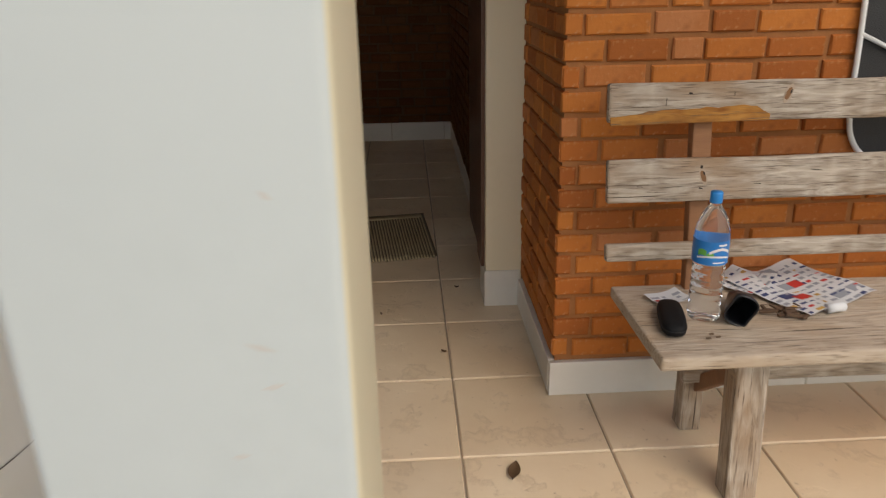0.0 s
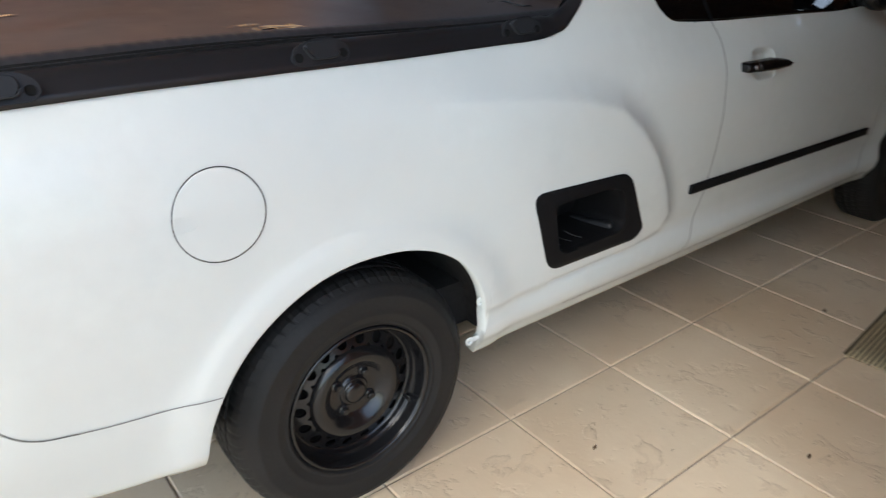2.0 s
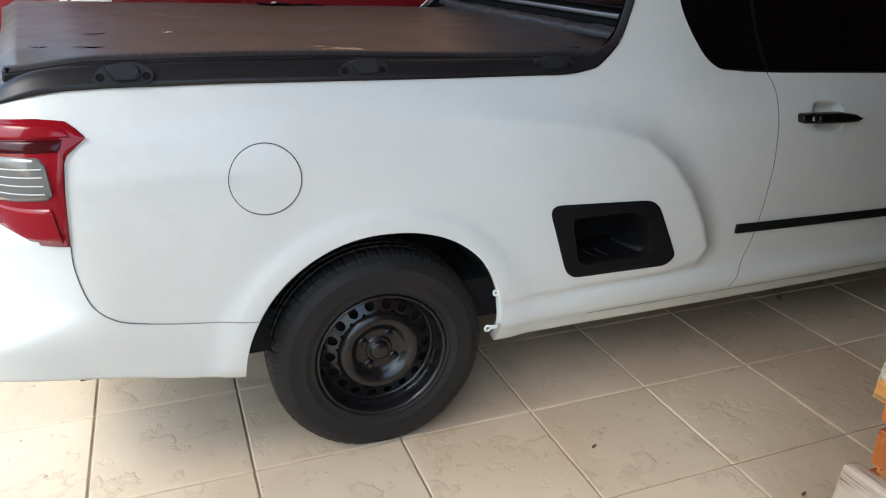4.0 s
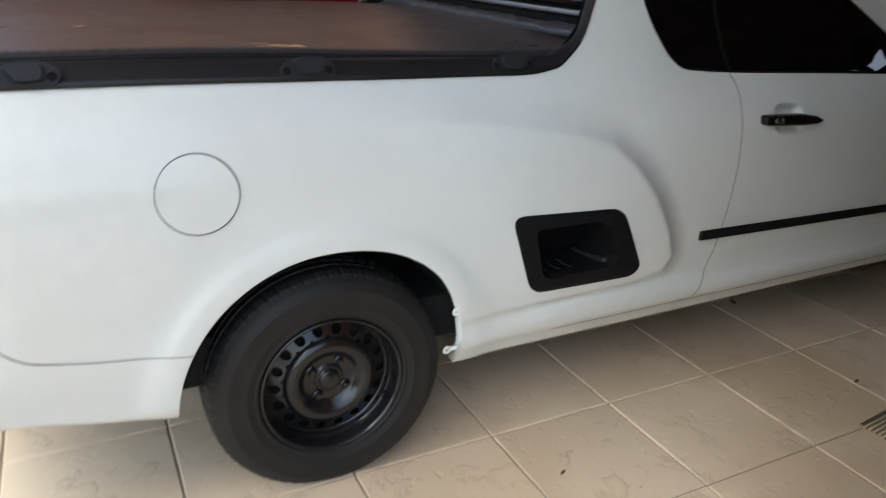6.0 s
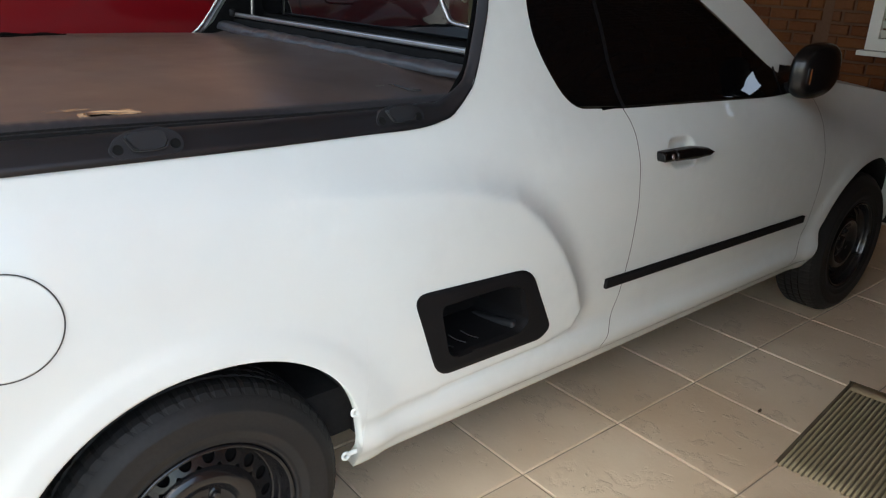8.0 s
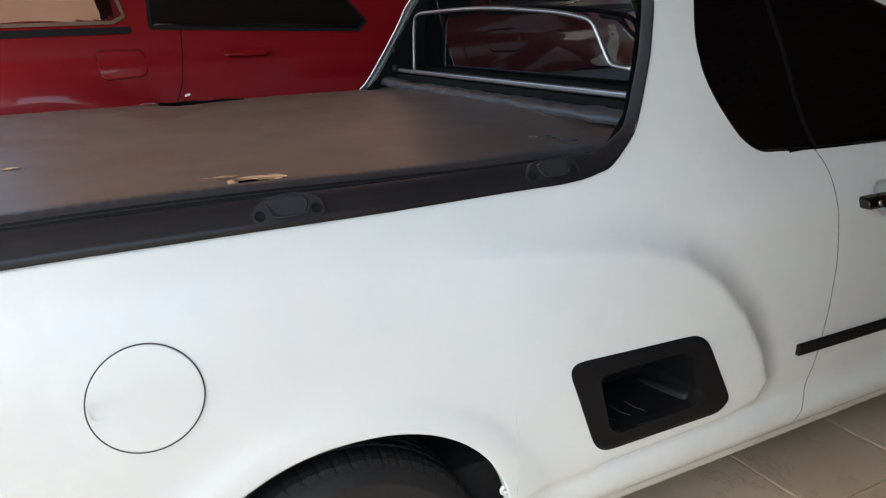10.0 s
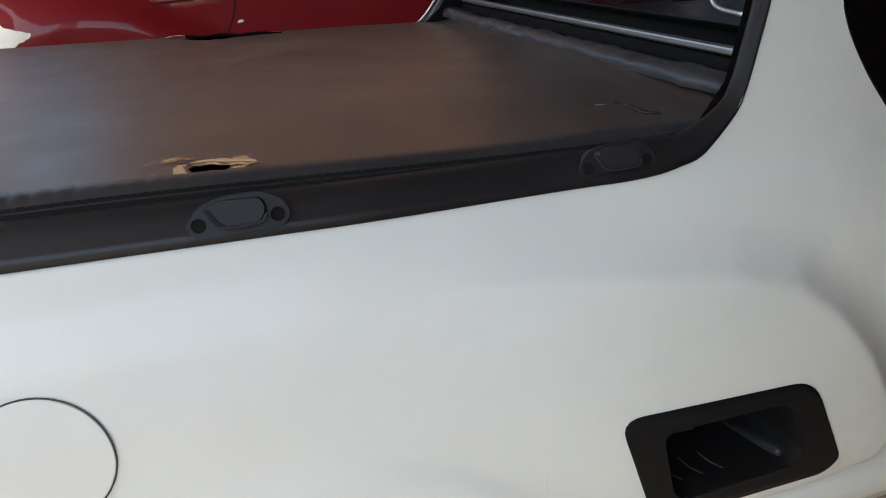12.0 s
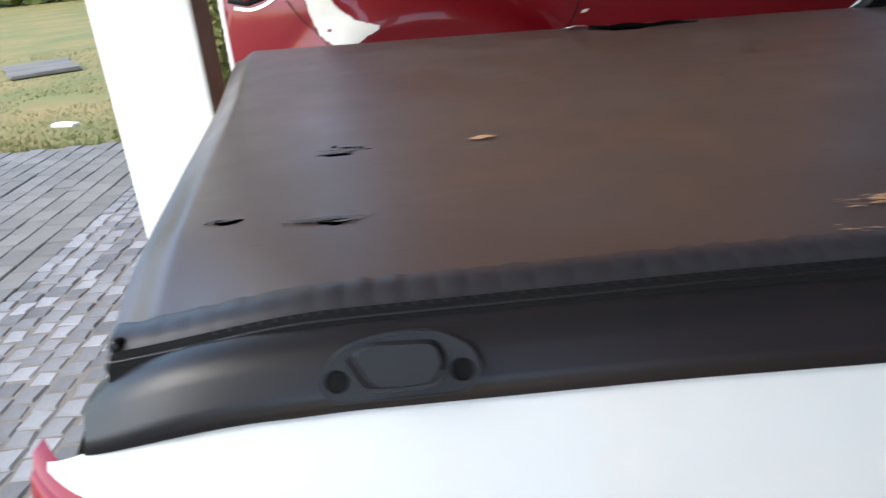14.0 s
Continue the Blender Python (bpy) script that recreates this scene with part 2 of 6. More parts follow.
def vinyl_material():
    m, n, l, p = nodes_of("black_vinyl_tarp")
    nf, nc = noise_of(n, l, 260.0, 3.0), noise_of(n, l, 2.2, 4.0)
    dust, scuff = noise_of(n, l, 7.0, 6.0), noise_of(n, l, 30.0, 5.0, (1.0, 0.25, 1.0))
    a = mix_colours(n, l, ramp(n, l, nc, 0.3, 0.7), (0.053, 0.035, 0.029), (0.066, 0.045, 0.038))
    b = mix_colours(n, l, ramp(n, l, dust, 0.40, 0.95), a, (0.080, 0.064, 0.060))
    c = mix_colours(n, l, ramp(n, l, scuff, 0.62, 0.95), b, (0.100, 0.082, 0.078))
    l.new(c, p.inputs["Base Color"])
    r = n.new("ShaderNodeMapRange")
    r.inputs[1].default_value, r.inputs[2].default_value, r.inputs[3].default_value, r.inputs[4].default_value = 0.30, 0.70, 0.31, 0.43
    l.new(dust, r.inputs[0])
    l.new(r.outputs[0], p.inputs["Roughness"])
    p.inputs["Specular IOR Level"].default_value = 1.0
    bump(n, l, p, nf, 0.12, 0.0006)
    return m


FLAP_VINYL = surface("grey_cover_flap", (0.034, 0.034, 0.039), (0.016, 0.016, 0.019), 0.36, fine=30.0, coarse=9.0, bump_h=0.004, bump_s=0.5)
HEM_VINYL = surface("dark_hem_vinyl", (0.024, 0.024, 0.028), (0.036, 0.036, 0.041), 0.36, fine=200.0, coarse=6.0, bump_h=0.0006, bump_s=0.3)
# darker brick and mortar: the back walls' deep shade is put into the colour
SHADED_BRICK = brick_material("dark_clinker_brick", 0.22)
SHADED_MORTAR = surface("dark_brick_mortar", (0.115, 0.052, 0.022), (0.08, 0.036, 0.016), 0.9, fine=90.0, coarse=6.0, bump_h=0.003, bump_s=0.7)
STITCH = plain("grey_thread", (0.11, 0.105, 0.105), 0.7)
RAIL_PLASTIC = surface("satin_black_plastic", (0.011, 0.011, 0.013), (0.016, 0.016, 0.0185), 0.38, fine=300.0, coarse=5.0, bump_h=0.0003, bump_s=0.3, spec=0.45)
CLEAT_PLASTIC = surface("cleat_plastic", (0.018, 0.018, 0.020), (0.022, 0.022, 0.0245), 0.42, fine=400.0, bump_h=0.0003, bump_s=0.3, spec=0.3)
MATT_BLACK = surface("matt_black_panel", (0.006, 0.006, 0.0065), (0.009, 0.009, 0.0095), 0.8, fine=200.0, spec=0.06)
BRICK, TILE, WOOD, VINYL = brick_material(), tile_material(), weathered_wood(), vinyl_material()
WOOD_RAW = weathered_wood("split_raw_wood", (0.22, 0.085, 0.022), (0.47, 0.23, 0.06), (0.15, 0.06, 0.02))
SEAT_WOOD = weathered_wood("worn_seat_wood", (0.38, 0.30, 0.225), (0.53, 0.45, 0.36), (0.42, 0.32, 0.225))
POST_WOOD = surface("light_brown_post_wood", (0.31, 0.145, 0.065), (0.24, 0.11, 0.05), 0.75, fine=25.0, coarse=4.0, stretch=(9, 9, 1), bump_s=0.5)
WOOD_DARK = surface("brown_wood_post", (0.26, 0.13, 0.065), (0.19, 0.095, 0.05), 0.75, fine=25.0, coarse=4.0, stretch=(9, 9, 1), bump_s=0.5)
GROUT = surface("floor_grout", (0.45, 0.365, 0.275), (0.33, 0.265, 0.195), 0.9, fine=60.0)
FRAY = surface("frayed_tarp_backing", (0.62, 0.40, 0.22), (0.45, 0.27, 0.14), 0.9, fine=150.0)
LEAF = surface("green_leaf", (0.13, 0.165, 0.035), (0.24, 0.22, 0.05), 0.5, fine=40.0, coarse=3.0)
GRASS = surface("lawn_grass", (0.10, 0.135, 0.030), (0.28, 0.185, 0.06), 0.85, fine=6.0, coarse=0.55, bump_s=0.0)
DRY_LEAF = surface("dry_leaf", (0.13, 0.075, 0.035), (0.08, 0.045, 0.022), 0.7, fine=60.0)


# ---- mesh helpers ----
def mesh_of(name, verts, faces, smooth=False):
    me = bpy.data.meshes.new(name)
    me.from_pydata([tuple(v) for v in verts], [], faces)
    if smooth:
        me.polygons.foreach_set("use_smooth", [True] * len(me.polygons))
    me.update()
    return me


def place(name, me, material, parent=None, label="", m=None):
    if not me.materials:
        me.materials.append(material)
    ob = new(name, me)
    ob.parent = parent
    if m is not None:
        ob.matrix_basis = m
    if label:
        tagged(ob, label)
    return ob


def part(name, bm, material, parent, label="", smooth=False, m=None):
    """Links a bmesh, or (verts, faces), as one mesh object under a thing or a part."""
    if isinstance(bm, tuple):
        me = mesh_of(name, bm[0], bm[1], smooth)
    else:
        me = bpy.data.meshes.new(name)
        bm.to_mesh(me)
        bm.free()
        if smooth:
            me.polygons.foreach_set("use_smooth", [True] * len(me.polygons))
    return place(name, me, material, parent, label, m)


def thing(name, label, category, x=0, y=0, z=0, group="", rz=0):
    e = new(name)
    e.matrix_basis = pose(x, y, z, 0, 0, rz)
    return tagged(e, label, category, group)


def box(sx, sy, sz, bevel=0.0, seg=2, at=(0, 0, 0)):
    bm = bmesh.new()
    bmesh.ops.create_cube(bm, size=1, matrix=Matrix.Translation(at) @ Matrix.Diagonal((sx, sy, sz, 1)))
    if bevel:
        bmesh.ops.bevel(bm, geom=list(bm.edges), offset=bevel, segments=seg, profile=0.5, affect="EDGES")
    return bm


def rough_board(sx, sy, sz, wear=0.004, cuts=14, seed=0, bevel=0.006):
    """A board along x with worn edges and a slightly uneven surface."""
    bm = box(sx, sy, sz, bevel, 2)
    bmesh.ops.subdivide_edges(bm, edges=[e for e in bm.edges if abs(e.verts[0].co.x - e.verts[1].co.x) > sx * 0.8], cuts=cuts)
    for v in bm.verts:
        k = Vector((v.co.x * 4 + seed * 7.1, v.co.y * 9, v.co.z * 9))
        v.co += noise.noise_vector(k) * wear
    return bm


def lathe(profile, n=48, axis="x"):
    """Turns (radius, along) points round an axis."""
    verts, faces = [], []
    k = len(profile)
    for i in range(n):
        a = 2 * math.pi * i / n
        for r, d in profile:
            u, v = r * math.cos(a), r * math.sin(a)
            verts.append((d, u, v) if axis == "x" else (u, v, d))
    for i in range(n):
        j = (i + 1) % n
        for q in range(k - 1):
            faces.append((i * k + q, j * k + q, j * k + q + 1, i * k + q + 1))
    return verts, faces


def tube(points, r, n=8, closed=False):
    """A round bar along a line of points."""
    pts = [Vector(p) for p in points]
    verts, faces = [], []
    up = None
    for i, p in enumerate(pts):
        a, b = pts[max(i - 1, 0)], pts[min(i + 1, len(pts) - 1)]
        if closed:
            a, b = pts[i - 1], pts[(i + 1) % len(pts)]
        t = (b - a).normalized()
        if up is None:
            up = t.orthogonal().normalized()
        up = (up - t * up.dot(t)).normalized()
        s = t.cross(up)
        verts += [p + (up * math.cos(2 * math.pi * k / n) + s * math.sin(2 * math.pi * k / n)) * r for k in range(n)]
    m = len(pts)
    for i in range(m if closed else m - 1):
        j = (i + 1) % m
        faces += [(i * n + k, i * n + (k + 1) % n, j * n + (k + 1) % n, j * n + k) for k in range(n)]
    if not closed:
        faces += [tuple(range(n))[::-1], tuple((m - 1) * n + k for k in range(n))]
    return verts, faces


def join(*pieces):
    verts, faces = [], []
    for v, f in pieces:
        o = len(verts)
        verts += list(v)
        faces += [tuple(i + o for i in q) for q in f]
    return verts, faces


def smooth_line(points, per=8):
    """A Catmull-Rom line through points."""
    p = [Vector(q) for q in points]
    p = [p[0] * 2 - p[1]] + p + [p[-1] * 2 - p[-2]]
    out = []
    for i in range(1, len(p) - 2):
        for k in range(per):
            t = k / per
            a, b, c, d = p[i - 1], p[i], p[i + 1], p[i + 2]
            out.append(0.5 * (2 * b + (c - a) * t + (2 * a - 5 * b + 4 * c - d) * t * t + (3 * b - a - 3 * c + d) * t ** 3))
    out.append(p[-2])
    return out


def rounded(points, r=0.03, seg=5):
    """A closed outline with its corners rounded."""
    out = []
    n = len(points)
    for i in range(n):
        a, b, c = Vector(points[i - 1]), Vector(points[i]), Vector(points[(i + 1) % n])
        u, v = (a - b), (c - b)
        k = min(r, u.length * 0.45, v.length * 0.45)
        s, e = b + u.normalized() * k, b + v.normalized() * k
        for q in range(seg + 1):
            t = q / seg
            out.append(s * (1 - t) ** 2 + b * 2 * t * (1 - t) + e * t * t)
    return out


def inside(poly, y, z):
    hit = False
    for i in range(len(poly)):
        (y1, z1), (y2, z2) = poly[i - 1], poly[i]
        if (z1 > z) != (z2 > z) and y < (y2 - y1) * (z - z1) / (z2 - z1) + y1:
            hit = not hit
    return hit


def span(poly, y):
    """The lowest and highest z of an outline at y."""
    zs = []
    for i in range(len(poly)):
        (y1, z1), (y2, z2) = poly[i - 1], poly[i]
        if y1 != y2 and min(y1, y2) <= y <= max(y1, y2):
            zs.append(z1 + (z2 - z1) * (y - y1) / (y2 - y1))
    return (min(zs), max(zs)) if zs else (0, 0)


def sstep(a, b, v):
    t = min(1.0, max(0.0, (v - a) / (b - a)))
    return t * t * (3 - 2 * t)


def lerp_line(points, v):
    return float(np.interp(v, [p[0] for p in points], [p[1] for p in points]))


# ---- the place: floor base, walls, ceiling ----
def structure(name, bm, material, label, smooth=False):
    return tagged(part(name, bm, material, None, "", smooth), label, "", "", "structure")


def slab(x0, x1, y0, y1, z0, z1):
    return box(x1 - x0, y1 - y0, z1 - z0, at=((x0 + x1) / 2, (y0 + y1) / 2, (z0 + z1) / 2))


FLOOR_Y0, WALL_Y, CORNER_X, FRONT_Y, PILASTER_Y, ROOF_Z = 0.55, 6.10, 0.331, 2.424, 3.12, 3.30
floor = structure("floor", slab(-6.4, 3.2, FLOOR_Y0, 6.3, -0.12, -0.006), GROUT, "beige stone-look floor tiles with narrow brown joints")
# unseen; height, edges and brown tone are set by the light wanted below
ceiling = structure("ceiling", slab(-6.3, 1.6, 0.05, 6.4, ROOF_Z, ROOF_Z + 0.12), CEILING_WOOD, "brown boarded carport ceiling")
wall_front = structure("wall_front", slab(CORNER_X + 0.010, 3.2, FRONT_Y + 0.010, FRONT_Y + 0.2, 0, ROOF_Z), MORTAR, "orange brick house wall with a white skirting")
wall_side = structure("wall_side", slab(CORNER_X + 0.010, CORNER_X + 0.2, FRONT_Y + 0.2, PILASTER_Y + 0.02, 0, ROOF_Z), MORTAR, "orange brick return wall beside the passage")
# runs on unseen past x -6.4 to keep sky out of the reflections
wall_back = structure("wall_back", slab(-8.3, 0.6, WALL_Y + 0.012, WALL_Y + 0.2, 0, ROOF_Z), SHADED_MORTAR, "dark orange brick wall at the end of the carport")
wall_passage = structure("wall_passage", slab(0.262, 0.4, 4.2, WALL_Y + 0.012, 0, ROOF_Z), SHADED_MORTAR, "dark brick wall along the passage")
# added out of view: gives the bed cover brown to reflect, blocks the sky
wall_far = structure("wall_far", slab(-8.5, -8.3, 1.0, WALL_Y + 0.2, -0.1, 4.5), CLAY_WALL, "brown-orange boundary wall beyond the red car")
pilaster = structure("pilaster", slab(0.201, 0.336, PILASTER_Y - 0.045, PILASTER_Y + 0.12, 0, ROOF_Z), CREAM, "cream painted pilaster at the passage")
structure("trim", slab(0.196, 0.331, PILASTER_Y - 0.052, PILASTER_Y + 0.12, 0, 0.145), SKIRTING, "white tile skirting round the pilaster")
door_jamb = structure("door_jamb", slab(0.188, 0.205, PILASTER_Y + 0.0, PILASTER_Y + 0.16, 0.146, 2.15), DOOR_WOOD, "dark brown wooden door jamb")
structure("door_1", slab(0.235, 0.275, PILASTER_Y + 0.16, 4.2, 0, 2.1), DOOR_WOOD, "dark brown wooden door off the passage")
structure("lintel", slab(0.235, 0.4, PILASTER_Y + 0.12, 4.2, 2.1, ROOF_Z), PLASTER, "white plaster above the passage door")
for name, args in (("baseboard_front", (0.322, 3.2, FRONT_Y - 0.009, FRONT_Y + 0.012, 0, 0.112)),
                   ("baseboard_side", (0.322, 0.343, FRONT_Y + 0.012, PILASTER_Y - 0.052, 0, 0.112)),
                   ("baseboard_back", (-6.2, 0.262, WALL_Y - 0.012, WALL_Y + 0.012, 0, 0.135)),
                   ("baseboard_passage", (0.25, 0.262, 4.2, WALL_Y - 0.012, 0, 0.135))):
    x0, x1, y0, y1, z0, z1 = args
    along_x = x1 - x0 > y1 - y0
    bb = structure(name, slab(x0 + 0.004, x1 - 0.004, y0 + 0.004, y1, z0, z1 - 0.004) if along_x else slab(x0 + 0.004, x1, y0, y1, z0, z1 - 0.004), GROUT, "white tile skirting along the wall")
    a0, a1 = (x0, x1) if along_x else (y0, y1)
    while a0 < a1 - 0.02:
        b = min(a0 + 0.4, a1)
        c0, c1 = a0 + 0.0015, b - 0.0015
        piece = (box(c1 - c0, y1 - y0, z1 - z0, 0.003, 2, at=((c0 + c1) / 2, (y0 + y1) / 2, (z0 + z1) / 2)) if along_x
                 else box(x1 - x0, c1 - c0, z1 - z0, 0.003, 2, at=((x0 + x1) / 2, (c0 + c1) / 2, (z0 + z1) / 2)))
        part("skirting_tile", piece, SKIRTING, bb)
        a0 = b


def column(x0, x1, y0, y1, z0=0.0):
    bm = box(x1 - x0, y1 - y0, ROOF_Z - z0, 0.012, 3, at=((x0 + x1) / 2, (y0 + y1) / 2, (ROOF_Z + z0) / 2))
    return bm


COLUMN_WHITE = surface("white_column_paint", (0.63, 0.675, 0.665), (0.58, 0.625, 0.615), 0.6, fine=30.0, coarse=1.6, bump_h=0.0015, bump_s=0.3)
COLUMN_SHADE = surface("brown_column_paint", (0.20, 0.14, 0.105), (0.16, 0.11, 0.08), 0.6, fine=30.0, coarse=1.6, bump_h=0.0015, bump_s=0.3)
COLUMN_SIDE = surface("cream_column_paint", (0.76, 0.70, 0.51), (0.71, 0.65, 0.46), 0.55, fine=30.0, coarse=1.6, bump_h=0.0015, bump_s=0.3)
near_col = structure("column_1", box(0.228, 0.26, ROOF_Z, 0.011, 4, at=(-0.2315, 1.06, ROOF_Z / 2)), COLUMN_WHITE, "white carport column with a cream side face and scuff marks", True)
near_col.data.materials.append(COLUMN_SIDE)
for f in near_col.data.polygons:
    f.material_index = 1 if f.normal.x > 0.75 else 0
SCUFF = surface("brown_scuff", (0.585, 0.57, 0.53), (0.62, 0.61, 0.575), 0.8, fine=90.0)
for sx, sz, sl, a in ((-0.178, 0.985, 0.012, 20), (-0.172, 0.955, 0.009, -10), (-0.165, 1.09, 0.006, 40), (-0.20, 0.90, 0.007, 0)):
    part("scuff", ([(-sl, 0, 0), (0, 0, 0.0022), (sl, 0, 0.0008), (0, 0, -0.0022)], [(0, 3, 2, 1)]), SCUFF, near_col, "", False, Matrix.Translation((sx, 0.9292, sz)) @ pose(0, 0, 0, 0, a, 0))
column_2 = structure("column_2", column(-2.80, -2.60, 0.66, 0.955), PLASTER, "white carport column with a brown painted inner face")
# the shade on the inner face is put into its colour
column_2.data.materials.append(COLUMN_SHADE)
for f in column_2.data.polygons:
    f.material_index = 1 if f.normal.y > 0.75 else 0
structure("column_3", column(-5.30, -5.08, 0.42, 0.70), PLASTER, "white painted carport column beside the red car")
GROUND = structure("ground", slab(-160, 160, -160, 160, -0.3, -0.12), SOIL, "bare sandy ground under the paving")

# ---- white pickup ----
CX = -1.61                      # middle of the pickup
HUB_R, HUB_F, HUB_Z, ARCH_R = 2.08, 4.757, 0.280, 2.0705
SECTION = [(0.24, 0.800), (0.296, 0.832), (0.308, 0.846), (0.33, 0.852), (0.45, 0.872), (0.60, 0.883), (0.72, 0.886), (0.82, 0.879),
           (0.90, 0.860), (0.95, 0.836), (0.985, 0.808), (1.02, 0.788), (1.10, 0.757), (1.20, 0.716), (1.34, 0.652), (1.38, 0.624), (1.42, 0.54), (1.45, 0.44)]
BULGE = [(1.0, 0.97), (2.3, 0.91), (2.55, 0.880), (2.71, 0.852), (2.82, 0.815), (2.90, 0.755), (2.978, 0.665), (3.045, 0.555), (3.076, 0.475),
         (3.05, 0.428), (2.944, 0.408), (2.785, 0.404), (2.627, 0.400), (2.0, 0.39), (1.0, 0.38)]
TOP = [(1.10, 0.945), (1.262, 0.958), (1.305, 0.977), (1.37, 0.993), (1.43, 0.999), (1.51, 1.001), (1.74, 1.0), (2.12, 0.993), (2.57, 0.984), (2.62, 0.986),
       (2.66, 0.992), (2.70, 1.003), (2.73, 1.022), (2.76, 1.048), (2.785, 1.08), (2.82, 1.14), (2.85, 1.195), (2.885, 1.27), (2.905, 1.32), (2.94, 1.38), (2.97, 1.415), (3.23, 1.44), (3.45, 1.42),
       (3.616, 1.378), (3.78, 1.308), (4.03, 1.135), (4.2, 1.03), (4.42, 0.955), (4.6, 0.925), (5.0, 0.86), (5.35, 0.77), (5.52, 0.66)]


def outline_gap(poly, y, z):
    """Distance of a point from an outline, negative inside it."""
    d = 9.0
    for i in range(len(poly)):
        (y1, z1), (y2, z2) = poly[i - 1], poly[i]
        ey, ez = y2 - y1, z2 - z1
        t = min(1.0, max(0.0, ((y - y1) * ey + (z - z1) * ez) / (ey * ey + ez * ez + 1e-9)))
        d = min(d, math.hypot(y - y1 - t * ey, z - z1 - t * ez))
    return -d if inside(poly, y, z) else d


SEC_Z, SEC_H = [p[0] for p in SECTION], [p[1] for p in SECTION]
_fine = np.linspace(0.2, 1.5, 261)
_prof = np.interp(_fine, SEC_Z, SEC_H)
_ker = np.hanning(11) / np.hanning(11).sum()
_prof = np.convolve(np.pad(_prof, 5, "edge"), _ker, "valid")


def half_width(y, z):
    """Half the pickup's width at a place of its side."""
    h = float(np.interp(z, _fine, _prof))
    # the cab stands back from the swollen rear wing, with a clear edge in front of the step box
    g = outline_gap(BULGE, y, z)
    u = min(1.0, max(0.0, (g + 0.006) / 0.082))
    back = (1 - (1 - u) ** 2.2) * sstep(2.15, 2.55, y)
    h -= 0.028 * back * sstep(0.34, 0.42, z) * (1 - 0.6 * sstep(0.90, 1.05, z))
    # shoulder hollow below the door glass
    h -= 0.018 * sstep(2.85, 3.3, y) * sstep(0.84, 0.95, z) * (1 - sstep(1.0, 1.2, z))
    # swage under the step box
    h -= 0.010 * math.exp(-((z - 0.390) / 0.010) ** 2) * sstep(2.60, 2.645, y) * (1 - sstep(2.95, 3.3, y))
    h -= 0.008 * math.exp(-((z - 0.372) / 0.022) ** 2) * sstep(3.1, 3.4, y) * (1 - sstep(4.2, 4.4, y))
    # wheel lips
    for hub in (HUB_R, HUB_F):
        d = math.hypot((y - hub), (z - 0.285))
        h += 0.0035 * (1 - sstep(0.392, 0.430, d)) + 0.007 * (1 - sstep(0.36, 0.46, d))
    # flat sides run in at tail and nose
    if y < 1.5:
        h -= 0.065 * ((1.5 - y) / 0.24) ** 4 * (0.45 + 0.55 * sstep(0.46, 0.56, z)) + 0.10 * ((1.5 - y) / 0.24) ** 3 * (1 - sstep(0.55, 0.95, z)) * sstep(0.46, 0.56, z)
    # the front wing rounds over towards the bonnet
    h -= 0.13 * sstep(4.15, 4.75, y) * sstep(0.66, 0.98, z) ** 1.3
    if y > 4.9:
        h -= 0.42 * ((y - 4.9) / 0.62) ** 2.2
    return h


def side_x(y, z):
    return CX + half_width(y, z)


def arch_z(y, hub, a=0.3425, b=0.358):
    if hub == ARCH_R and y > hub:
        return 0.285 + b * max(0.0, 1 - ((y - hub) / a) ** 2.3) ** (1 / 2.3)
    return 0.285 + b * math.sqrt(max(0.0, 1 - ((y - hub) / a) ** 2))


def bottom_z(y):
    if abs(y - ARCH_R) <= 0.3425:
        return arch_z(y, ARCH_R)
    if abs(y - HUB_F) <= 0.352:
        return arch_z(y, HUB_F, 0.352)
    if y < HUB_R:
        return 0.285 + 0.105 * min(1.0, max(0.0, (1.72 - y) / 0.42))
    return 0.253 + 0.012 * sstep(3.0, 4.4, y) if y < HUB_F else 0.24


def stations():
    ys = set(np.linspace(1.262, 1.5, 24).tolist()) | set(np.linspace(1.5, 5.5, 180).tolist())
    for hub, a in ((ARCH_R, 0.3425), (HUB_F, 0.352)):
        ys |= {hub + s * a * math.sin(q) for s in (-1, 1) for q in np.linspace(0, math.pi / 2, 30)}
        ys |= {hub + s * (a + 0.0008) for s in (-1, 1)}
    ys |= set(np.linspace(2.60, 3.30, 90).tolist())
    return sorted(ys)


POCKET = rounded([(2.522, 0.664), (2.862, 0.646), (2.958, 0.462), (2.93, 0.435), (2.603, 0.440)], 0.04)
POCKET = [(p[0], p[1]) for p in (Vector(q).to_2d() if len(q) == 3 else q for q in POCKET)]
GLASS = [(3.013, 1.325), (3.045, 1.342), (3.211, 1.351), (3.414, 1.332), (3.625, 1.252), (3.793, 1.150), (4.026, 1.015), (4.15, 0.965), (4.155, 0.937), (3.97, 0.933),
         (3.65, 0.947), (3.265, 0.962), (3.09, 0.977), (3.048, 1.01), (3.002, 1.08), (2.976, 1.15), (2.978, 1.22)]
DOOR_REAR = [(3.262, 0.962), (3.281, 0.92), (3.279, 0.853), (3.282, 0.75), (3.281, 0.665), (3.272, 0.54), (3.254, 0.43), (3.222, 0.348), (3.201, 0.314)]
DOOR_FRONT = [(4.21, 0.95), (4.255, 0.90), (4.31, 0.76), (4.335, 0.60), (4.31, 0.42), (4.25, 0.315)]


GLASS = [(p.x, p.y) for p in rounded(GLASS, 0.07, 4)]


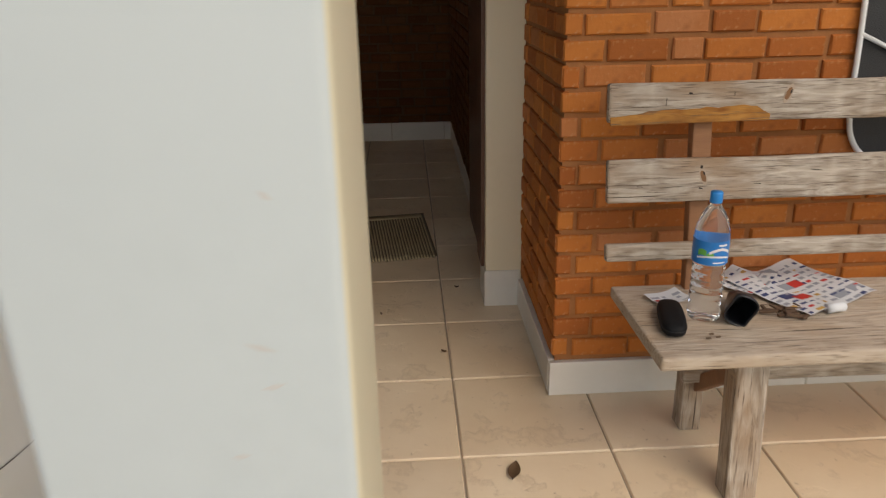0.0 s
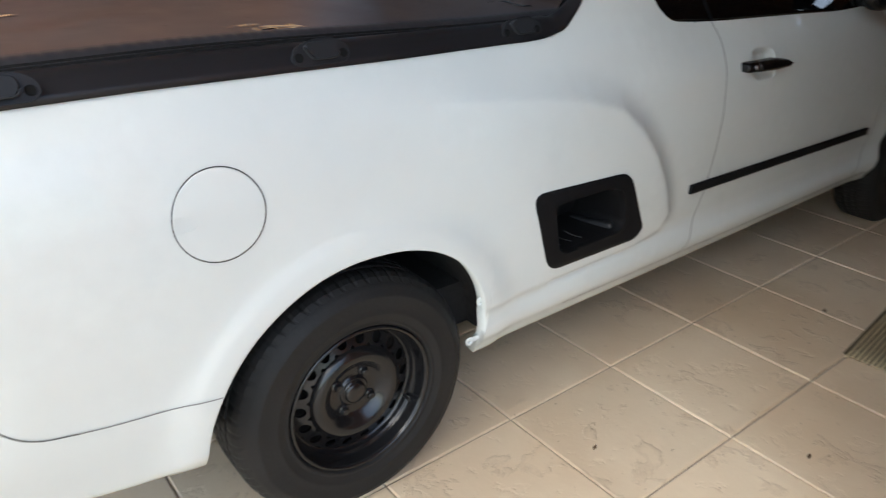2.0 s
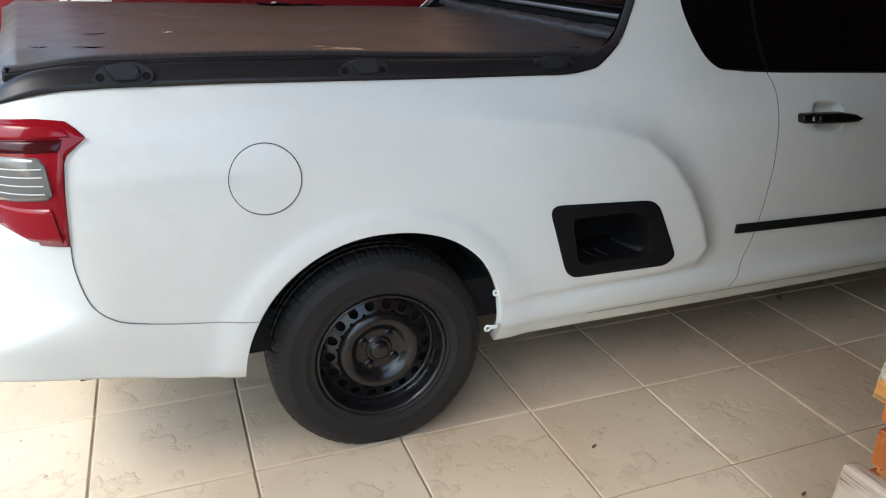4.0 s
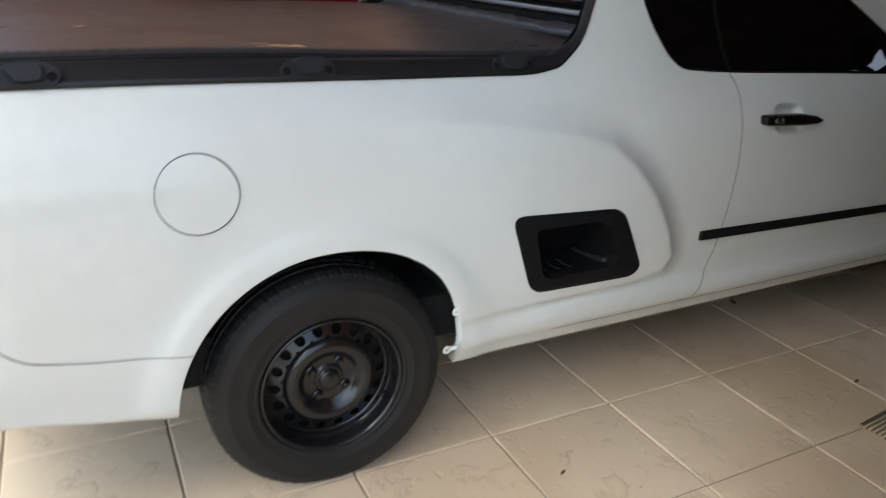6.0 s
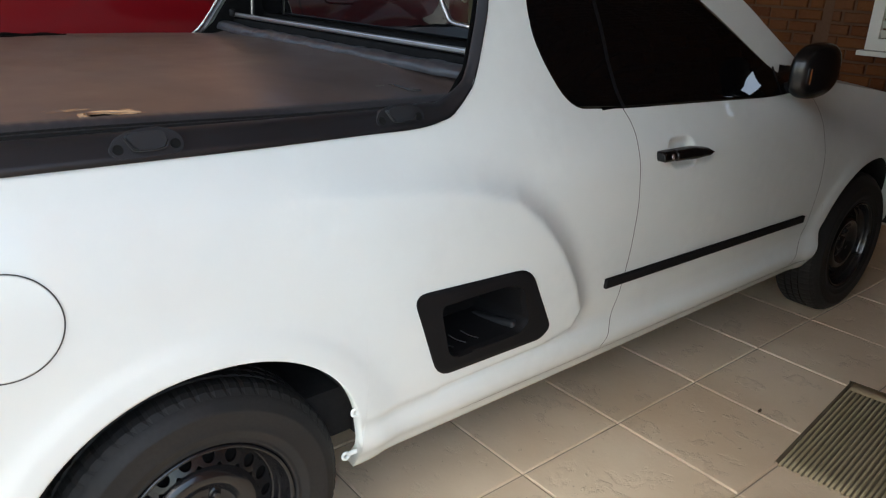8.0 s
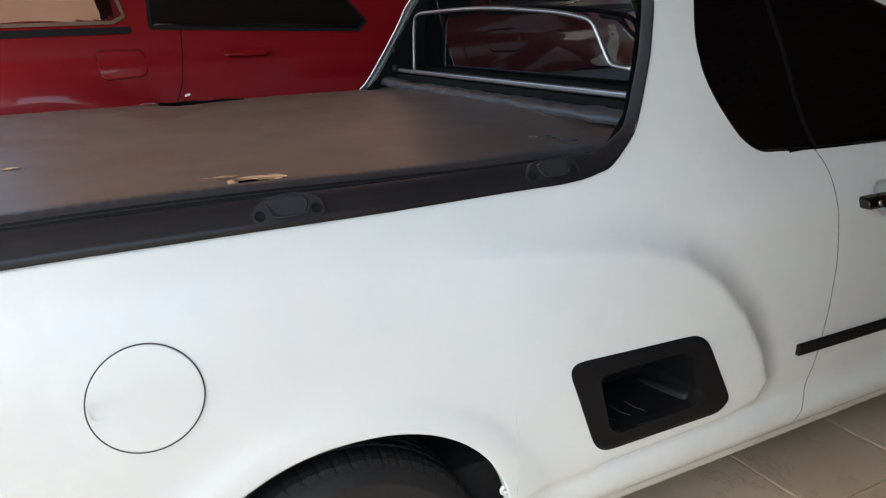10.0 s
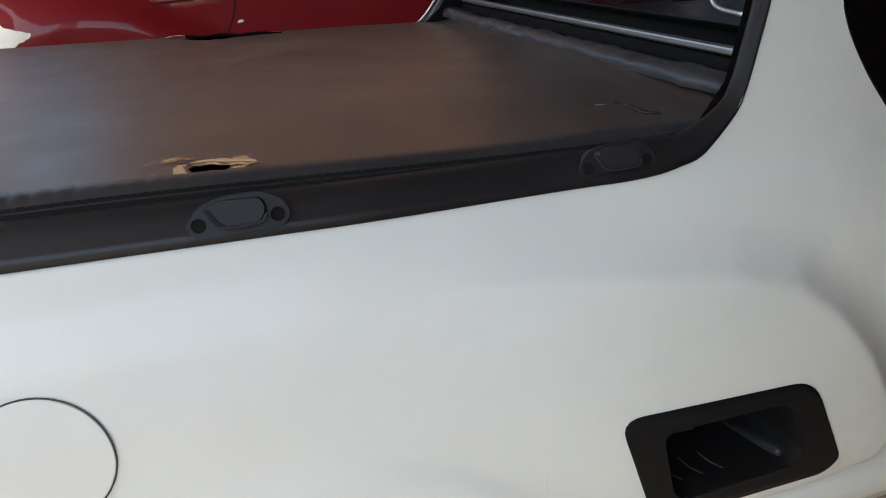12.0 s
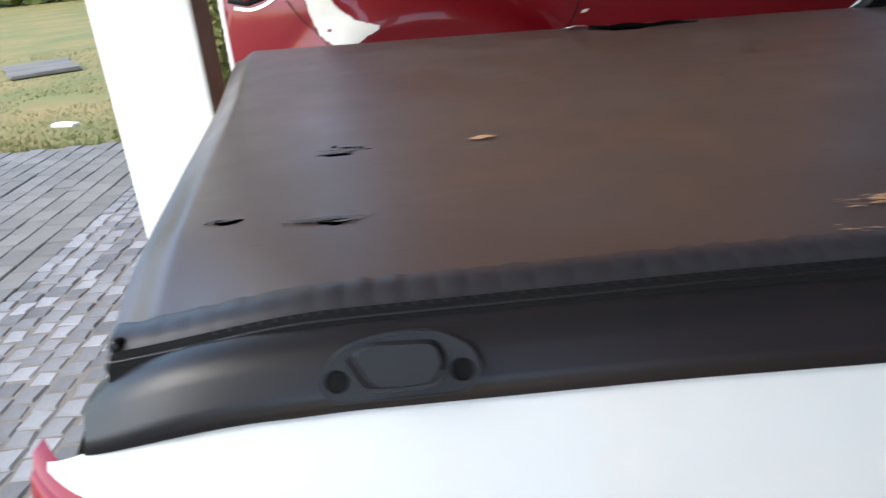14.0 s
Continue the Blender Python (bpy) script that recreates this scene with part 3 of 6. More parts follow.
def shrink(poly, d):
    cy, cz = sum(p[0] for p in poly) / len(poly), sum(p[1] for p in poly) / len(poly)
    out = []
    for y, z in poly:
        L = math.hypot(y - cy, z - cz)
        out.append((cy + (y - cy) * (L - d) / L, cz + (z - cz) * (L - d) / L))
    return out


def seam_y(line, z):
    pts = sorted((p[1], p[0]) for p in line)
    return lerp_line(pts, z)


def panel_of(y, z):
    if y < seam_y(DOOR_REAR, z):
        return "rear_wing"
    return "door" if y < seam_y(DOOR_FRONT, z) and z > 0.312 else "front_wing" if y > seam_y(DOOR_FRONT, z) else "rear_wing"


def build_sides():
    ys, nz = stations(), 98
    pocket, glass = shrink(POCKET, 0.02), shrink(GLASS, 0.016)
    verts, grid = [], []
    for y in ys:
        lo, hi = bottom_z(y), lerp_line(TOP, y)
        col = []
        x = side_x(y, lo)
        verts.append((x - 0.03, y, lo + 0.004))
        col.append(len(verts) - 1)
        cut = min(0.965, hi - 0.004)
        for k in range(nz + 1):
            z = lo + (cut - lo) * k / 80 if k <= 80 else cut + (hi - cut) * (k - 80) / (nz - 80)
            tail = max(0.11 * (1 - sstep(0.47, 0.54, z)), 0.05 * (1 - sstep(0.69, 0.73, z)) * (1 - sstep(1.262, 1.38, y))) * (1 - sstep(1.262, 1.50, y))
            verts.append((side_x(y, z), y - tail, z))
            col.append(len(verts) - 1)
        grid.append(col)
    groups = {}
    for i in range(len(ys) - 1):
        for k in range(nz + 1):
            q = (grid[i][k], grid[i + 1][k], grid[i + 1][k + 1], grid[i][k + 1])
            c = sum((Vector(verts[j]) for j in q), Vector()) / 4
            if inside(pocket, c.y, c.z) or inside(glass, c.y, c.z):
                continue
            groups.setdefault(panel_of(c.y, c.z), []).append(q)
    out = {}
    for name, faces in groups.items():
        used = sorted({i for f in faces for i in f})
        at = {v: i for i, v in enumerate(used)}
        out[name] = ([verts[i] for i in used], [tuple(at[i] for i in f) for f in faces])
    return out


def patch(poly, off, ny=40, nz=14, thick=0.01, skin=None, lo_lim=-9, hi_lim=9, dome=0.0):
    """A plate with this outline, laid on the pickup's side and proud of it by off."""
    skin = skin or side_x
    y0, y1 = min(p[0] for p in poly), max(p[0] for p in poly)
    ys = [y0 + (y1 - y0) * (0.5 - 0.5 * math.cos(math.pi * i / ny)) for i in range(ny + 1)]
    ys[0], ys[-1] = y0 + 1e-4, y1 - 1e-4
    cols, verts, faces = [], [], []
    for y in ys:
        lo, hi = span(poly, y)
        lo, hi = max(lo, lo_lim), min(hi, hi_lim)
        if hi - lo < 1e-4:
            continue
        col = []
        for k in range(-1, nz + 2):
            z = lo + (hi - lo) * min(max(k, 0), nz) / nz
            bulge = dome * math.sqrt(max(0.0, 1 - (2 * min(max(k, 0), nz) / nz - 1) ** 2))
            verts.append((skin(y, z) + (off + bulge if 0 <= k <= nz else off - thick), y, z))
            col.append(len(verts) - 1)
        cols.append(col)
    for a, b in zip(cols, cols[1:]):
        faces += [(a[k], b[k], b[k + 1], a[k + 1]) for k in range(len(a) - 1)]
    if thick > 0.009:
        faces += [tuple(cols[0]), tuple(reversed(cols[-1]))]
    return verts, faces


def ribbon(line, w=0.004, off=0.0016, skin=None, closed=False):
    """A thin dark joint that follows a line on the side."""
    skin = skin or side_x
    pts = [Vector((p[0], p[1])) for p in line]
    verts, faces = [], []
    n = len(pts)
    for i, p in enumerate(pts):
        a, b = (pts[i - 1], pts[(i + 1) % n]) if closed else (pts[max(i - 1, 0)], pts[min(i + 1, n - 1)])
        t = (b - a).normalized()
        s = Vector((-t.y, t.x)) * w / 2
        for q in (p - s, p + s):
            verts.append((skin(q.x, q.y) + off, q.x, q.y))
    for i in range(n if closed else n - 1):
        j = (i + 1) % n
        faces.append((2 * i, 2 * j, 2 * j + 1, 2 * i + 1))
    return verts, faces


def dense(line, step=0.012):
    out = []
    for a, b in zip(line, line[1:]):
        k = max(1, int(math.hypot(b[0] - a[0], b[1] - a[1]) / step))
        out += [(a[0] + (b[0] - a[0]) * i / k, a[1] + (b[1] - a[1]) * i / k) for i in range(k)]
    return out + [line[-1]]


def flow(line, per=8):
    return [(p.x, p.y) for p in smooth_line([(a, b, 0) for a, b in line], per)]


def circle(y, z, r, n=48):
    return [(y + r * math.cos(2 * math.pi * i / n), z + r * math.sin(2 * math.pi * i / n)) for i in range(n)]


def mirrored(ob, name=None):
    """The same part on the other side of the pickup."""
    me = ob.data.copy()
    n = len(me.vertices)
    co = np.empty(n * 3)
    me.vertices.foreach_get("co", co)
    co = co.reshape(-1, 3)
    co[:, 0] = 2 * CX - co[:, 0]
    me.vertices.foreach_set("co", co.ravel())
    me.flip_normals()
    return place(name or ob.name.split(".")[0], me, me.materials[0], ob.parent)


pickup = thing("pickup_truck", "white compact pickup with a torn black bed cover", "pickup")
for pname, sheet in build_sides().items():
    ob = part(pname, sheet, WHITE_PAINT, pickup, "", True)
    left = mirrored(ob)
    for v in left.data.vertices:
        v.co.y -= 0.13 * (1 - sstep(1.262, 2.0, v.co.y))
    if pname == "door":
        door = ob

# joints and flap
for name, line, closed in (("door_joint", flow(DOOR_REAR), False), ("door_joint", flow(DOOR_FRONT), False),
                           ("bumper_joint", flow([(1.40, 0.695), (1.399, 0.64), (1.411, 0.573), (1.43, 0.534), (1.47, 0.503), (1.53, 0.487)]), False),
                           ("bumper_seam", flow([(1.53, 0.487), (1.60, 0.475), (1.765, 0.455)]), False)):
    part(name, ribbon(line, 0.0026), FAINT_SEAM if name == "bumper_seam" else SOFT_SEAM, pickup)
part("sill_joint", ribbon(dense([(2.70, 0.302), (4.36, 0.306)], 0.03), 0.0025), SOFT_SEAM, pickup)
part("roof_joint", ribbon(dense([(3.20, 1.354), (3.18, 1.40), (3.165, 1.425)]), 0.004), SEAM, pickup)
NOTCH = [(p.x, p.y) for p in rounded([(1.734, 0.789), (1.733, 0.812), (1.750, 0.813), (1.769, 0.806), (1.768, 0.794), (1.752, 0.787)], 0.008)]
fv, ff = patch(circle(1.8075, 0.800, 0.078), 0.0022, 110, 70, 0.006)
ff = [q for q in ff if not inside(NOTCH, sum(fv[k][1] for k in q) / len(q), sum(fv[k][2] for k in q) / len(q))]
flap = part("fuel_flap", (fv, ff), WHITE_PAINT, pickup, "round white fuel flap with a finger notch", True)
nn = len(NOTCH)
cup = [(side_x(y, z) + dx, 1.745 + (y - 1.745) * g, 0.800 + (z - 0.800) * g) for dx, g in ((0.0024, 1.12), (-0.004, 1.0), (-0.036, 0.96), (-0.052, 0.85)) for y, z in NOTCH]
part("finger_notch", (cup, [(r_ * nn + i, r_ * nn + (i + 1) % nn, (r_ + 1) * nn + (i + 1) % nn, (r_ + 1) * nn + i) for r_ in range(3) for i in range(nn)] + [tuple(range(3 * nn, 4 * nn))]), WHITE_PAINT, flap, "sunken finger notch", True)
part("flap_joint", ribbon(circle(1.8075, 0.800, 0.0795, 72), 0.0021, closed=True), DARK_SEAM, flap)

# step box behind the door
pocket = part("step_box", patch(POCKET, 0.003, 60, 16, 0.012), BLACK_PLASTIC, pickup, "black plastic side step box", True)
INNER = [(2.595, 0.622), (2.80, 0.618), (2.845, 0.60), (2.875, 0.50), (2.85, 0.478), (2.655, 0.474), (2.63, 0.49)]


def recess(poly, depth):
    ring = [(p.x, p.y) for p in rounded(poly, 0.025)]
    n = len(ring)
    lip, low, floor_ = shrink(ring, -0.014), shrink(ring, 0.010), shrink(ring, 0.022)
    verts = [(side_x(y, z) + 0.0036, y, z) for y, z in lip] + [(side_x(y, z) + 0.0042, y, z) for y, z in ring]
    verts += [(side_x(y, z) - 0.012, y, z) for y, z in shrink(ring, 0.004)] + [(side_x(y, z) - depth, y, z) for y, z in low]
    faces = [(r * n + i, r * n + (i + 1) % n, (r + 1) * n + (i + 1) % n, (r + 1) * n + i) for r in range(3) for i in range(n)] + [tuple(range(3 * n, 4 * n))]
    return verts, faces, ring


rv, rf, ring = recess(INNER, 0.165)
# the opening in the plate: drop the plate's faces that lie inside the inner outline
me = pocket.data
bm = bmesh.new()
bm.from_mesh(me)
bmesh.ops.delete(bm, geom=[f for f in bm.faces if inside(shrink(ring, -0.004), f.calc_center_median().y, f.calc_center_median().z)], context="FACES")
bm.to_mesh(me)
bm.free()
part("step_recess", (rv, rf), BLACK_PLASTIC, pocket)
part("step_tread", box(0.145, 0.030, 0.022, 0.009, 3), GREY_PLASTIC, pocket, "worn grey step edge", True, pose(side_x(2.78, 0.51) - 0.092, 2.842, 0.478, 0, -6, 14))
for i in range(3):
    part("tread_rib", tube(smooth_line([(side_x(2.7, 0.5) - 0.07, 2.648 + 0.038 * i, 0.492), (side_x(2.7, 0.5) - 0.05, 2.656 + 0.038 * i, 0.486), (side_x(2.7, 0.5) - 0.03, 2.668 + 0.038 * i, 0.484)], 4), 0.0016, 6), GREY_PLASTIC, pocket)

# door furniture
part("rub_strip", patch([(3.188, 0.497), (3.188, 0.524), (4.272, 0.499), (4.272, 0.474)], 0.010, 30, 5, 0.014), BLACK_PLASTIC, door, "black rubber rub strip", True)
CUP = [(p.x, p.y) for p in rounded([(3.402, 0.880), (3.530, 0.874), (3.545, 0.784), (3.415, 0.788)], 0.04)]
bm = bmesh.new()
bm.from_mesh(door.data)
near_cup = [f for f in bm.faces if outline_gap(CUP, f.calc_center_median().y, f.calc_center_median().z) < 0.02]
bmesh.ops.subdivide_edges(bm, edges=list({e for f in near_cup for e in f.edges}), cuts=5, use_grid_fill=True)
for v in bm.verts:
    if 3.3 < v.co.y < 3.6 and 0.75 < v.co.z < 0.93:
        v.co.x -= 0.024 * (1 - sstep(-0.026, 0.001, outline_gap(CUP, v.co.y, v.co.z)))
for f in bm.faces:
    f.smooth = True
bm.to_mesh(door.data)
bm.free()
hz = [(3.408, 0.849), (3.50, 0.847), (3.56, 0.838), (3.576, 0.828), (3.562, 0.817), (3.50, 0.816), (3.408, 0.821)]
handle = part("door_handle", patch(hz, 0.024, 30, 8, 0.022, dome=0.008), GLOSS_BLACK, door, "black door handle", True)
lock = [(p.x, p.y) for p in rounded([(3.350, 0.850), (3.404, 0.850), (3.404, 0.822), (3.350, 0.824)], 0.008)]
part("lock_block", patch(lock, 0.022, 16, 8, 0.020, dome=0.007), GLOSS_BLACK, handle, "black lock cover beside the handle", True)
part("lock_cylinder", lathe([(0.0005, 0.0), (0.006, 0.0), (0.0068, -0.002), (0.0068, -0.010)], 16), CHROME, handle, "small chrome lock cylinder", True, Matrix.Translation((side_x(3.382, 0.836) + 0.031, 3.386, 0.8365)))

# side glass, with the rear quarter split off by a dark pillar
gl = part("side_window", patch(GLASS, 0.0015, 70, 20, 0.006), TINT, pickup, "dark tinted side window", True)
mirrored(gl)
part("window_pillar", ribbon(dense([(3.208, 1.349), (3.216, 1.2), (3.234, 1.08), (3.268, 0.963)]), 0.014, 0.0026), BLACK_PLASTIC, pickup)

# wing mirror, folded in; its glass is placed to fit the camera's view
bm = bmesh.new()
bmesh.ops.create_uvsphere(bm, u_segments=28, v_segments=18, radius=1)
for v in bm.verts:
    x, y, z = v.co
    f = lambda q, k: math.copysign(abs(q) ** k, q)
    v.co = (f(x, 0.7) * (0.048 if x > 0 else 0.040) + CX + 0.890, 4.045 + f(y, 0.75) * 0.088 + 0.03 * x, 1.022 + f(z, 0.72) * 0.082 + 0.012 * y)
mir = part("wing_mirror", bm, GLOSS_BLACK, pickup, "black wing mirror folded in", True)
part("mirror_arm", box(0.11, 0.05, 0.035, 0.012, 2, at=(CX + 0.835, 4.10, 0.955)), BLACK_PLASTIC, mir)
# faces back to the sky, for the bright patch reflected in the window
face = Vector((-0.25, -0.97, 0.0)).to_track_quat("Z", "Y").to_matrix().to_4x4()
face.translation = (CX + 0.862, 3.985, 1.012)
part("mirror_face", box(0.125, 0.046, 0.006, 0.002, 1), MIRROR, mir, "silvered mirror glass", False, face)
part("window_pillar", ribbon(dense([(4.046, 0.940), (4.043, 0.99), (4.035, 1.02)]), 0.012, 0.0026), BLACK_PLASTIC, pickup)
mirrored(mir)

# roof, windscreen, bonnet, cab back, tail, underside
def loft(rows):
    n = len(rows[0])
    verts = [p for r in rows for p in r]
    faces = [(i * n + k, (i + 1) * n + k, (i + 1) * n + k + 1, i * n + k + 1) for i in range(len(rows) - 1) for k in range(n - 1)]
    return verts, faces


def across(y, z, h, crown, n=16):
    return [(CX + h * (2 * k / n - 1), y, z + crown * (1 - (2 * k / n - 1) ** 2)) for k in range(n + 1)]


top_rows = [(y, lerp_line(TOP, y)) for y in (2.97, 3.1, 3.23, 3.45, 3.616, 3.70)]
part("roof", loft([across(y, z, half_width(y, z), 0.04) for y, z in top_rows]), WHITE_PAINT, pickup, "", True)
part("windscreen", loft([across(y, lerp_line(TOP, y), half_width(y, lerp_line(TOP, y)), 0.04) for y in (3.70, 3.78, 4.03, 4.2, 4.42)]), TINT, pickup, "dark windscreen", True)
part("bonnet", loft([across(y, lerp_line(TOP, y), half_width(y, lerp_line(TOP, y)), 0.05) for y in (4.42, 4.6, 5.0, 5.35, 5.5)]), WHITE_PAINT, pickup, "", True)
part("front_bumper", loft([[(CX + half_width(5.49, z) * (2 * k / 12 - 1), 5.5 + 0.06 * (1 - (2 * k / 12 - 1) ** 2), z) for k in range(13)] for z in (0.24, 0.45, 0.68)]), WHITE_PAINT, pickup, "", True)
part("underbody", box(1.5, 3.9, 0.12, at=(CX, 3.3, 0.36)), LINER, pickup)
TAIL_Y = lambda x: 1.262 - 0.13 * sstep(CX + 0.72, CX - 0.72, x) - 0.02 * (1 - ((x - CX) / 0.72) ** 2)
gate = part("tailgate", loft([[(CX + (half_width(1.262, z) - 0.003) * (2 * k / 16 - 1), TAIL_Y(CX + 0.735 * (2 * k / 16 - 1)) + dy, z) for k in range(17)] for z, dy in ((0.52, 0.03), (0.62, 0.0), (0.80, 0.0), (0.93, 0.008), (0.985, 0.03), (1.02, 0.06))]), WHITE_PAINT, pickup, "", True)
part("rear_bumper", loft([[(CX + (half_width(1.262, z) - 0.004) * (2 * k / 16 - 1), TAIL_Y(CX + 0.77 * (2 * k / 16 - 1)) - 0.14 * (z < 0.51) * (1 - 0.22 * abs(2 * k / 16 - 1) ** 4), z) for k in range(17)] for z in (0.392, 0.41, 0.46, 0.50, 0.52)]), WHITE_PAINT, pickup, "", True)

CAB_Y = 2.965
back = part("cab_back", loft([[(CX + w * (2 * k / 10 - 1), CAB_Y + 0.10 * (z - 1.0), z) for k in range(11)] for z, w in ((0.55, 0.78), (1.0, 0.77), (1.12, 0.73), (1.40, 0.60))]), MATT_BLACK, pickup, "black cab rear wall", True)
rear_glass = [(CX - 0.64, 1.118), (CX + 0.64, 1.118), (CX + 0.60, 1.31), (CX + 0.53, 1.392), (CX - 0.53, 1.392), (CX - 0.60, 1.31)]
rg = rounded(rear_glass, 0.05)
part("rear_window", ([(p.x, CAB_Y - 0.012 + 0.01 * (p.y - 1.0), p.y) for p in rg] + [(p.x, CAB_Y + 0.004 + 0.10 * (p.y - 1.0), p.y) for p in rg],
                     [tuple(range(len(rg)))] + [(i, len(rg) + i, len(rg) + (i + 1) % len(rg), (i + 1) % len(rg)) for i in range(len(rg))]), TINT, back, "dark rear window glass")
hoop = smooth_line([(-2.20, 2.895, 1.10), (-2.19, 2.895, 1.19), (-2.175, 2.895, 1.265), (-2.14, 2.895, 1.296), (-2.0, 2.895, 1.303), (-1.67, 2.895, 1.305), (-1.36, 2.895, 1.290), (-1.22, 2.895, 1.276),
                    (-1.16, 2.895, 1.262), (-1.135, 2.895, 1.235), (-1.10, 2.895, 1.185), (-1.075, 2.895, 1.166), (-1.01, 2.895, 1.16)], 6)
guard = part("window_guard", tube(hoop, 0.0065, 8), ALU, pickup, "aluminium window guard", True)
part("cover_bar", box(1.36, 0.018, 0.014, 0.004, 2, at=(CX + 0.0, 2.862, 1.108)), ALU, pickup, "aluminium bed cover front bar")
part("bar_channel", box(1.40, 0.03, 0.05, 0.004, 2, at=(CX, 2.88, 1.07)), MATT_BLACK, pickup)
for dz in (0.0, 0.065):
    part("guard_knob", box(0.03, 0.02, 0.026, 0.008, 2, at=(CX - 0.66, 2.85, 1.115 + dz)), BLACK_PLASTIC, pickup)

# black rail cap along the bed and up the cab corner
def rail_sheet():
    ys = [p for p in dense([(y, z) for y, z in TOP if 1.28 < y <= 2.96], 0.02)]
    ys = flow([ys[i] for i in range(0, len(ys), 2)] + [ys[-1]], 3)
    rows = []
    for i, (y, z) in enumerate(ys):
        a, b = ys[max(i - 1, 0)], ys[min(i + 1, len(ys) - 1)]
        t = Vector((b[0] - a[0], b[1] - a[1])).normalized()
        n = Vector((-t.y, t.x))
        up = 1 - 0.86 * sstep(2.62, 2.80, y)
        x = side_x(max(y, 1.262), min(z, 1.38))
        rise = (0.042 - 0.005 * sstep(1.75, 2.55, y)) * up * math.sqrt(max(0.02, 1 - max(0.0, (1.40 - y) / 0.12) ** 2))
        prof = ((-0.001, -0.004), (0.004, 0.004), (-0.007, 0.30), (-0.017, 0.66), (-0.026, 0.87), (-0.036, 0.97), (-0.048, 1.0), (-0.060, 0.97), (-0.066, 0.6), (-0.075, 0.0))
        slim = 1 - 0.5 * sstep(2.62, 2.80, y)
        rows.append([(x + dx * slim, y + n.x * rise * k, z + n.y * rise * k) for dx, k in prof])
    return loft(rows)


rail = part("bed_rail", rail_sheet(), RAIL_PLASTIC, pickup, "black plastic bed rail cap", True)
rail_left = mirrored(rail)
inner = loft([[(side_x(2.76, z) - 0.055, (lerp_line([(0.9, 2.66), (1.0, 2.70), (1.08, 2.79), (1.2, 2.855), (1.32, 2.91), (1.4, 2.96)], z)), z), (side_x(2.9, z) - 0.075, CAB_Y + 0.1 * (z - 1.0), z)] for z in np.linspace(0.6, 1.39, 24)])
edge = smooth_line([(2 * CX - side_x(y, min(z, 1.38)) + 0.02, y - 0.011, z + 0.006) for y, z in TOP if 2.65 < y < 2.98], 4)
part("buttress_edge", tube(edge, 0.0028, 8), WHITE_PAINT, pickup, "", True)
corner = part("cab_corner_trim", inner, MATT_BLACK, pickup, "", True)
mirrored(corner)

# tie-down cleats on the rail
def cleat(y, z, x):
    tilt = Matrix.Translation((x, y, z)) @ pose(0, 0, 0, 0, -24, 0)
    ring_ = [(p.x, p.y) for p in rounded([(-0.063, -0.004), (-0.044, 0.019), (-0.012, 0.027), (0.03, 0.027), (0.056, 0.013), (0.063, -0.006), (0.050, -0.021), (-0.052, -0.021)], 0.02)]

    def plate(ring2, x0, x1, grow=0.0):
        n = len(ring2)
        v = [tilt @ Vector((x0, a, b)) for a, b in ring2] + [tilt @ Vector((x1, a * (1 - grow), b * (1 - grow))) for a, b in ring2]
        return v, [(i, (i + 1) % n, n + (i + 1) % n, n + i) for i in range(n)] + [tuple(range(n, 2 * n))]
    base = part("tie_down_cleat", plate(ring_, -0.006, 0.007, 0.06), CLEAT_PLASTIC, rail, "dark tie-down cleat with two screws")
    grip = [(p.x, p.y) for p in rounded([(-0.036, 0.016), (-0.02, -0.012), (0.026, -0.012), (0.036, 0.004), (0.03, 0.020), (-0.02, 0.022)], 0.012)]
    part("cleat_grip", plate(grip, 0.006, 0.016, 0.12), GREY_PLASTIC, base)
    # paler tube round the edge stands for its highlight
    rim_line = [tilt @ Vector((0.0066, a * 0.95, b * 0.95)) for a, b in ring_]
    part("cleat_rim", tube(rim_line, 0.0011, 5, True), GREY_PLASTIC, base)
    edge = smooth_line([tilt @ Vector((0.0165, a, b)) for a, b in ((-0.036, 0.012), (-0.028, -0.004), (-0.018, -0.011), (0.022, -0.011), (0.032, -0.002))], 6)
    part("cleat_lip", tube(edge, 0.0018, 6), GREY_PLASTIC, base)
    # raised near-black discs stand for the shade inside the screw recesses
    for s in (-1, 1):
        sv, sf = lathe([(0.0001, 0.0076), (0.0070, 0.0076), (0.0078, 0.0086), (0.0085, 0.0072)], 16)
        part("screw_recess", ([tilt @ (Vector(q) + Vector((0, 0.0450 * s, -0.004))) for q in sv], sf), SEAM, base)


for cy in (1.545, 2.06, 2.565):
    cz = lerp_line(TOP, cy) + 0.0225
    cleat(cy, cz, side_x(cy, 0.99) - 0.017)

# tail lamp
LAMP = [(1.238, 0.953), (1.263, 0.952), (1.30, 0.951), (1.37, 0.952), (1.425, 0.946), (1.443, 0.932), (1.46, 0.914), (1.438, 0.896), (1.418, 0.879), (1.410, 0.85), (1.405, 0.766), (1.400, 0.693), (1.32, 0.694), (1.238, 0.695)]
lamp = part("tail_lamp", patch(LAMP, 0.004, 40, 8, 0.02, dome=0.004), RED_LENS, pickup, "red and clear tail lamp", True)
part("red_lens", patch([(1.242, 0.945), (1.30, 0.944), (1.39, 0.943), (1.422, 0.932), (1.432, 0.918), (1.242, 0.914)], 0.009, 24, 8, 0.01, dome=0.003), RED_LENS, lamp, "bright red upper lens", True)
part("lens_band", patch([(1.242, 0.912), (1.418, 0.914), (1.408, 0.890), (1.242, 0.888)], 0.0075, 24, 6, 0.01, dome=0.002), DARK_RED_LENS, lamp, "dark red band under the upper lens", True)
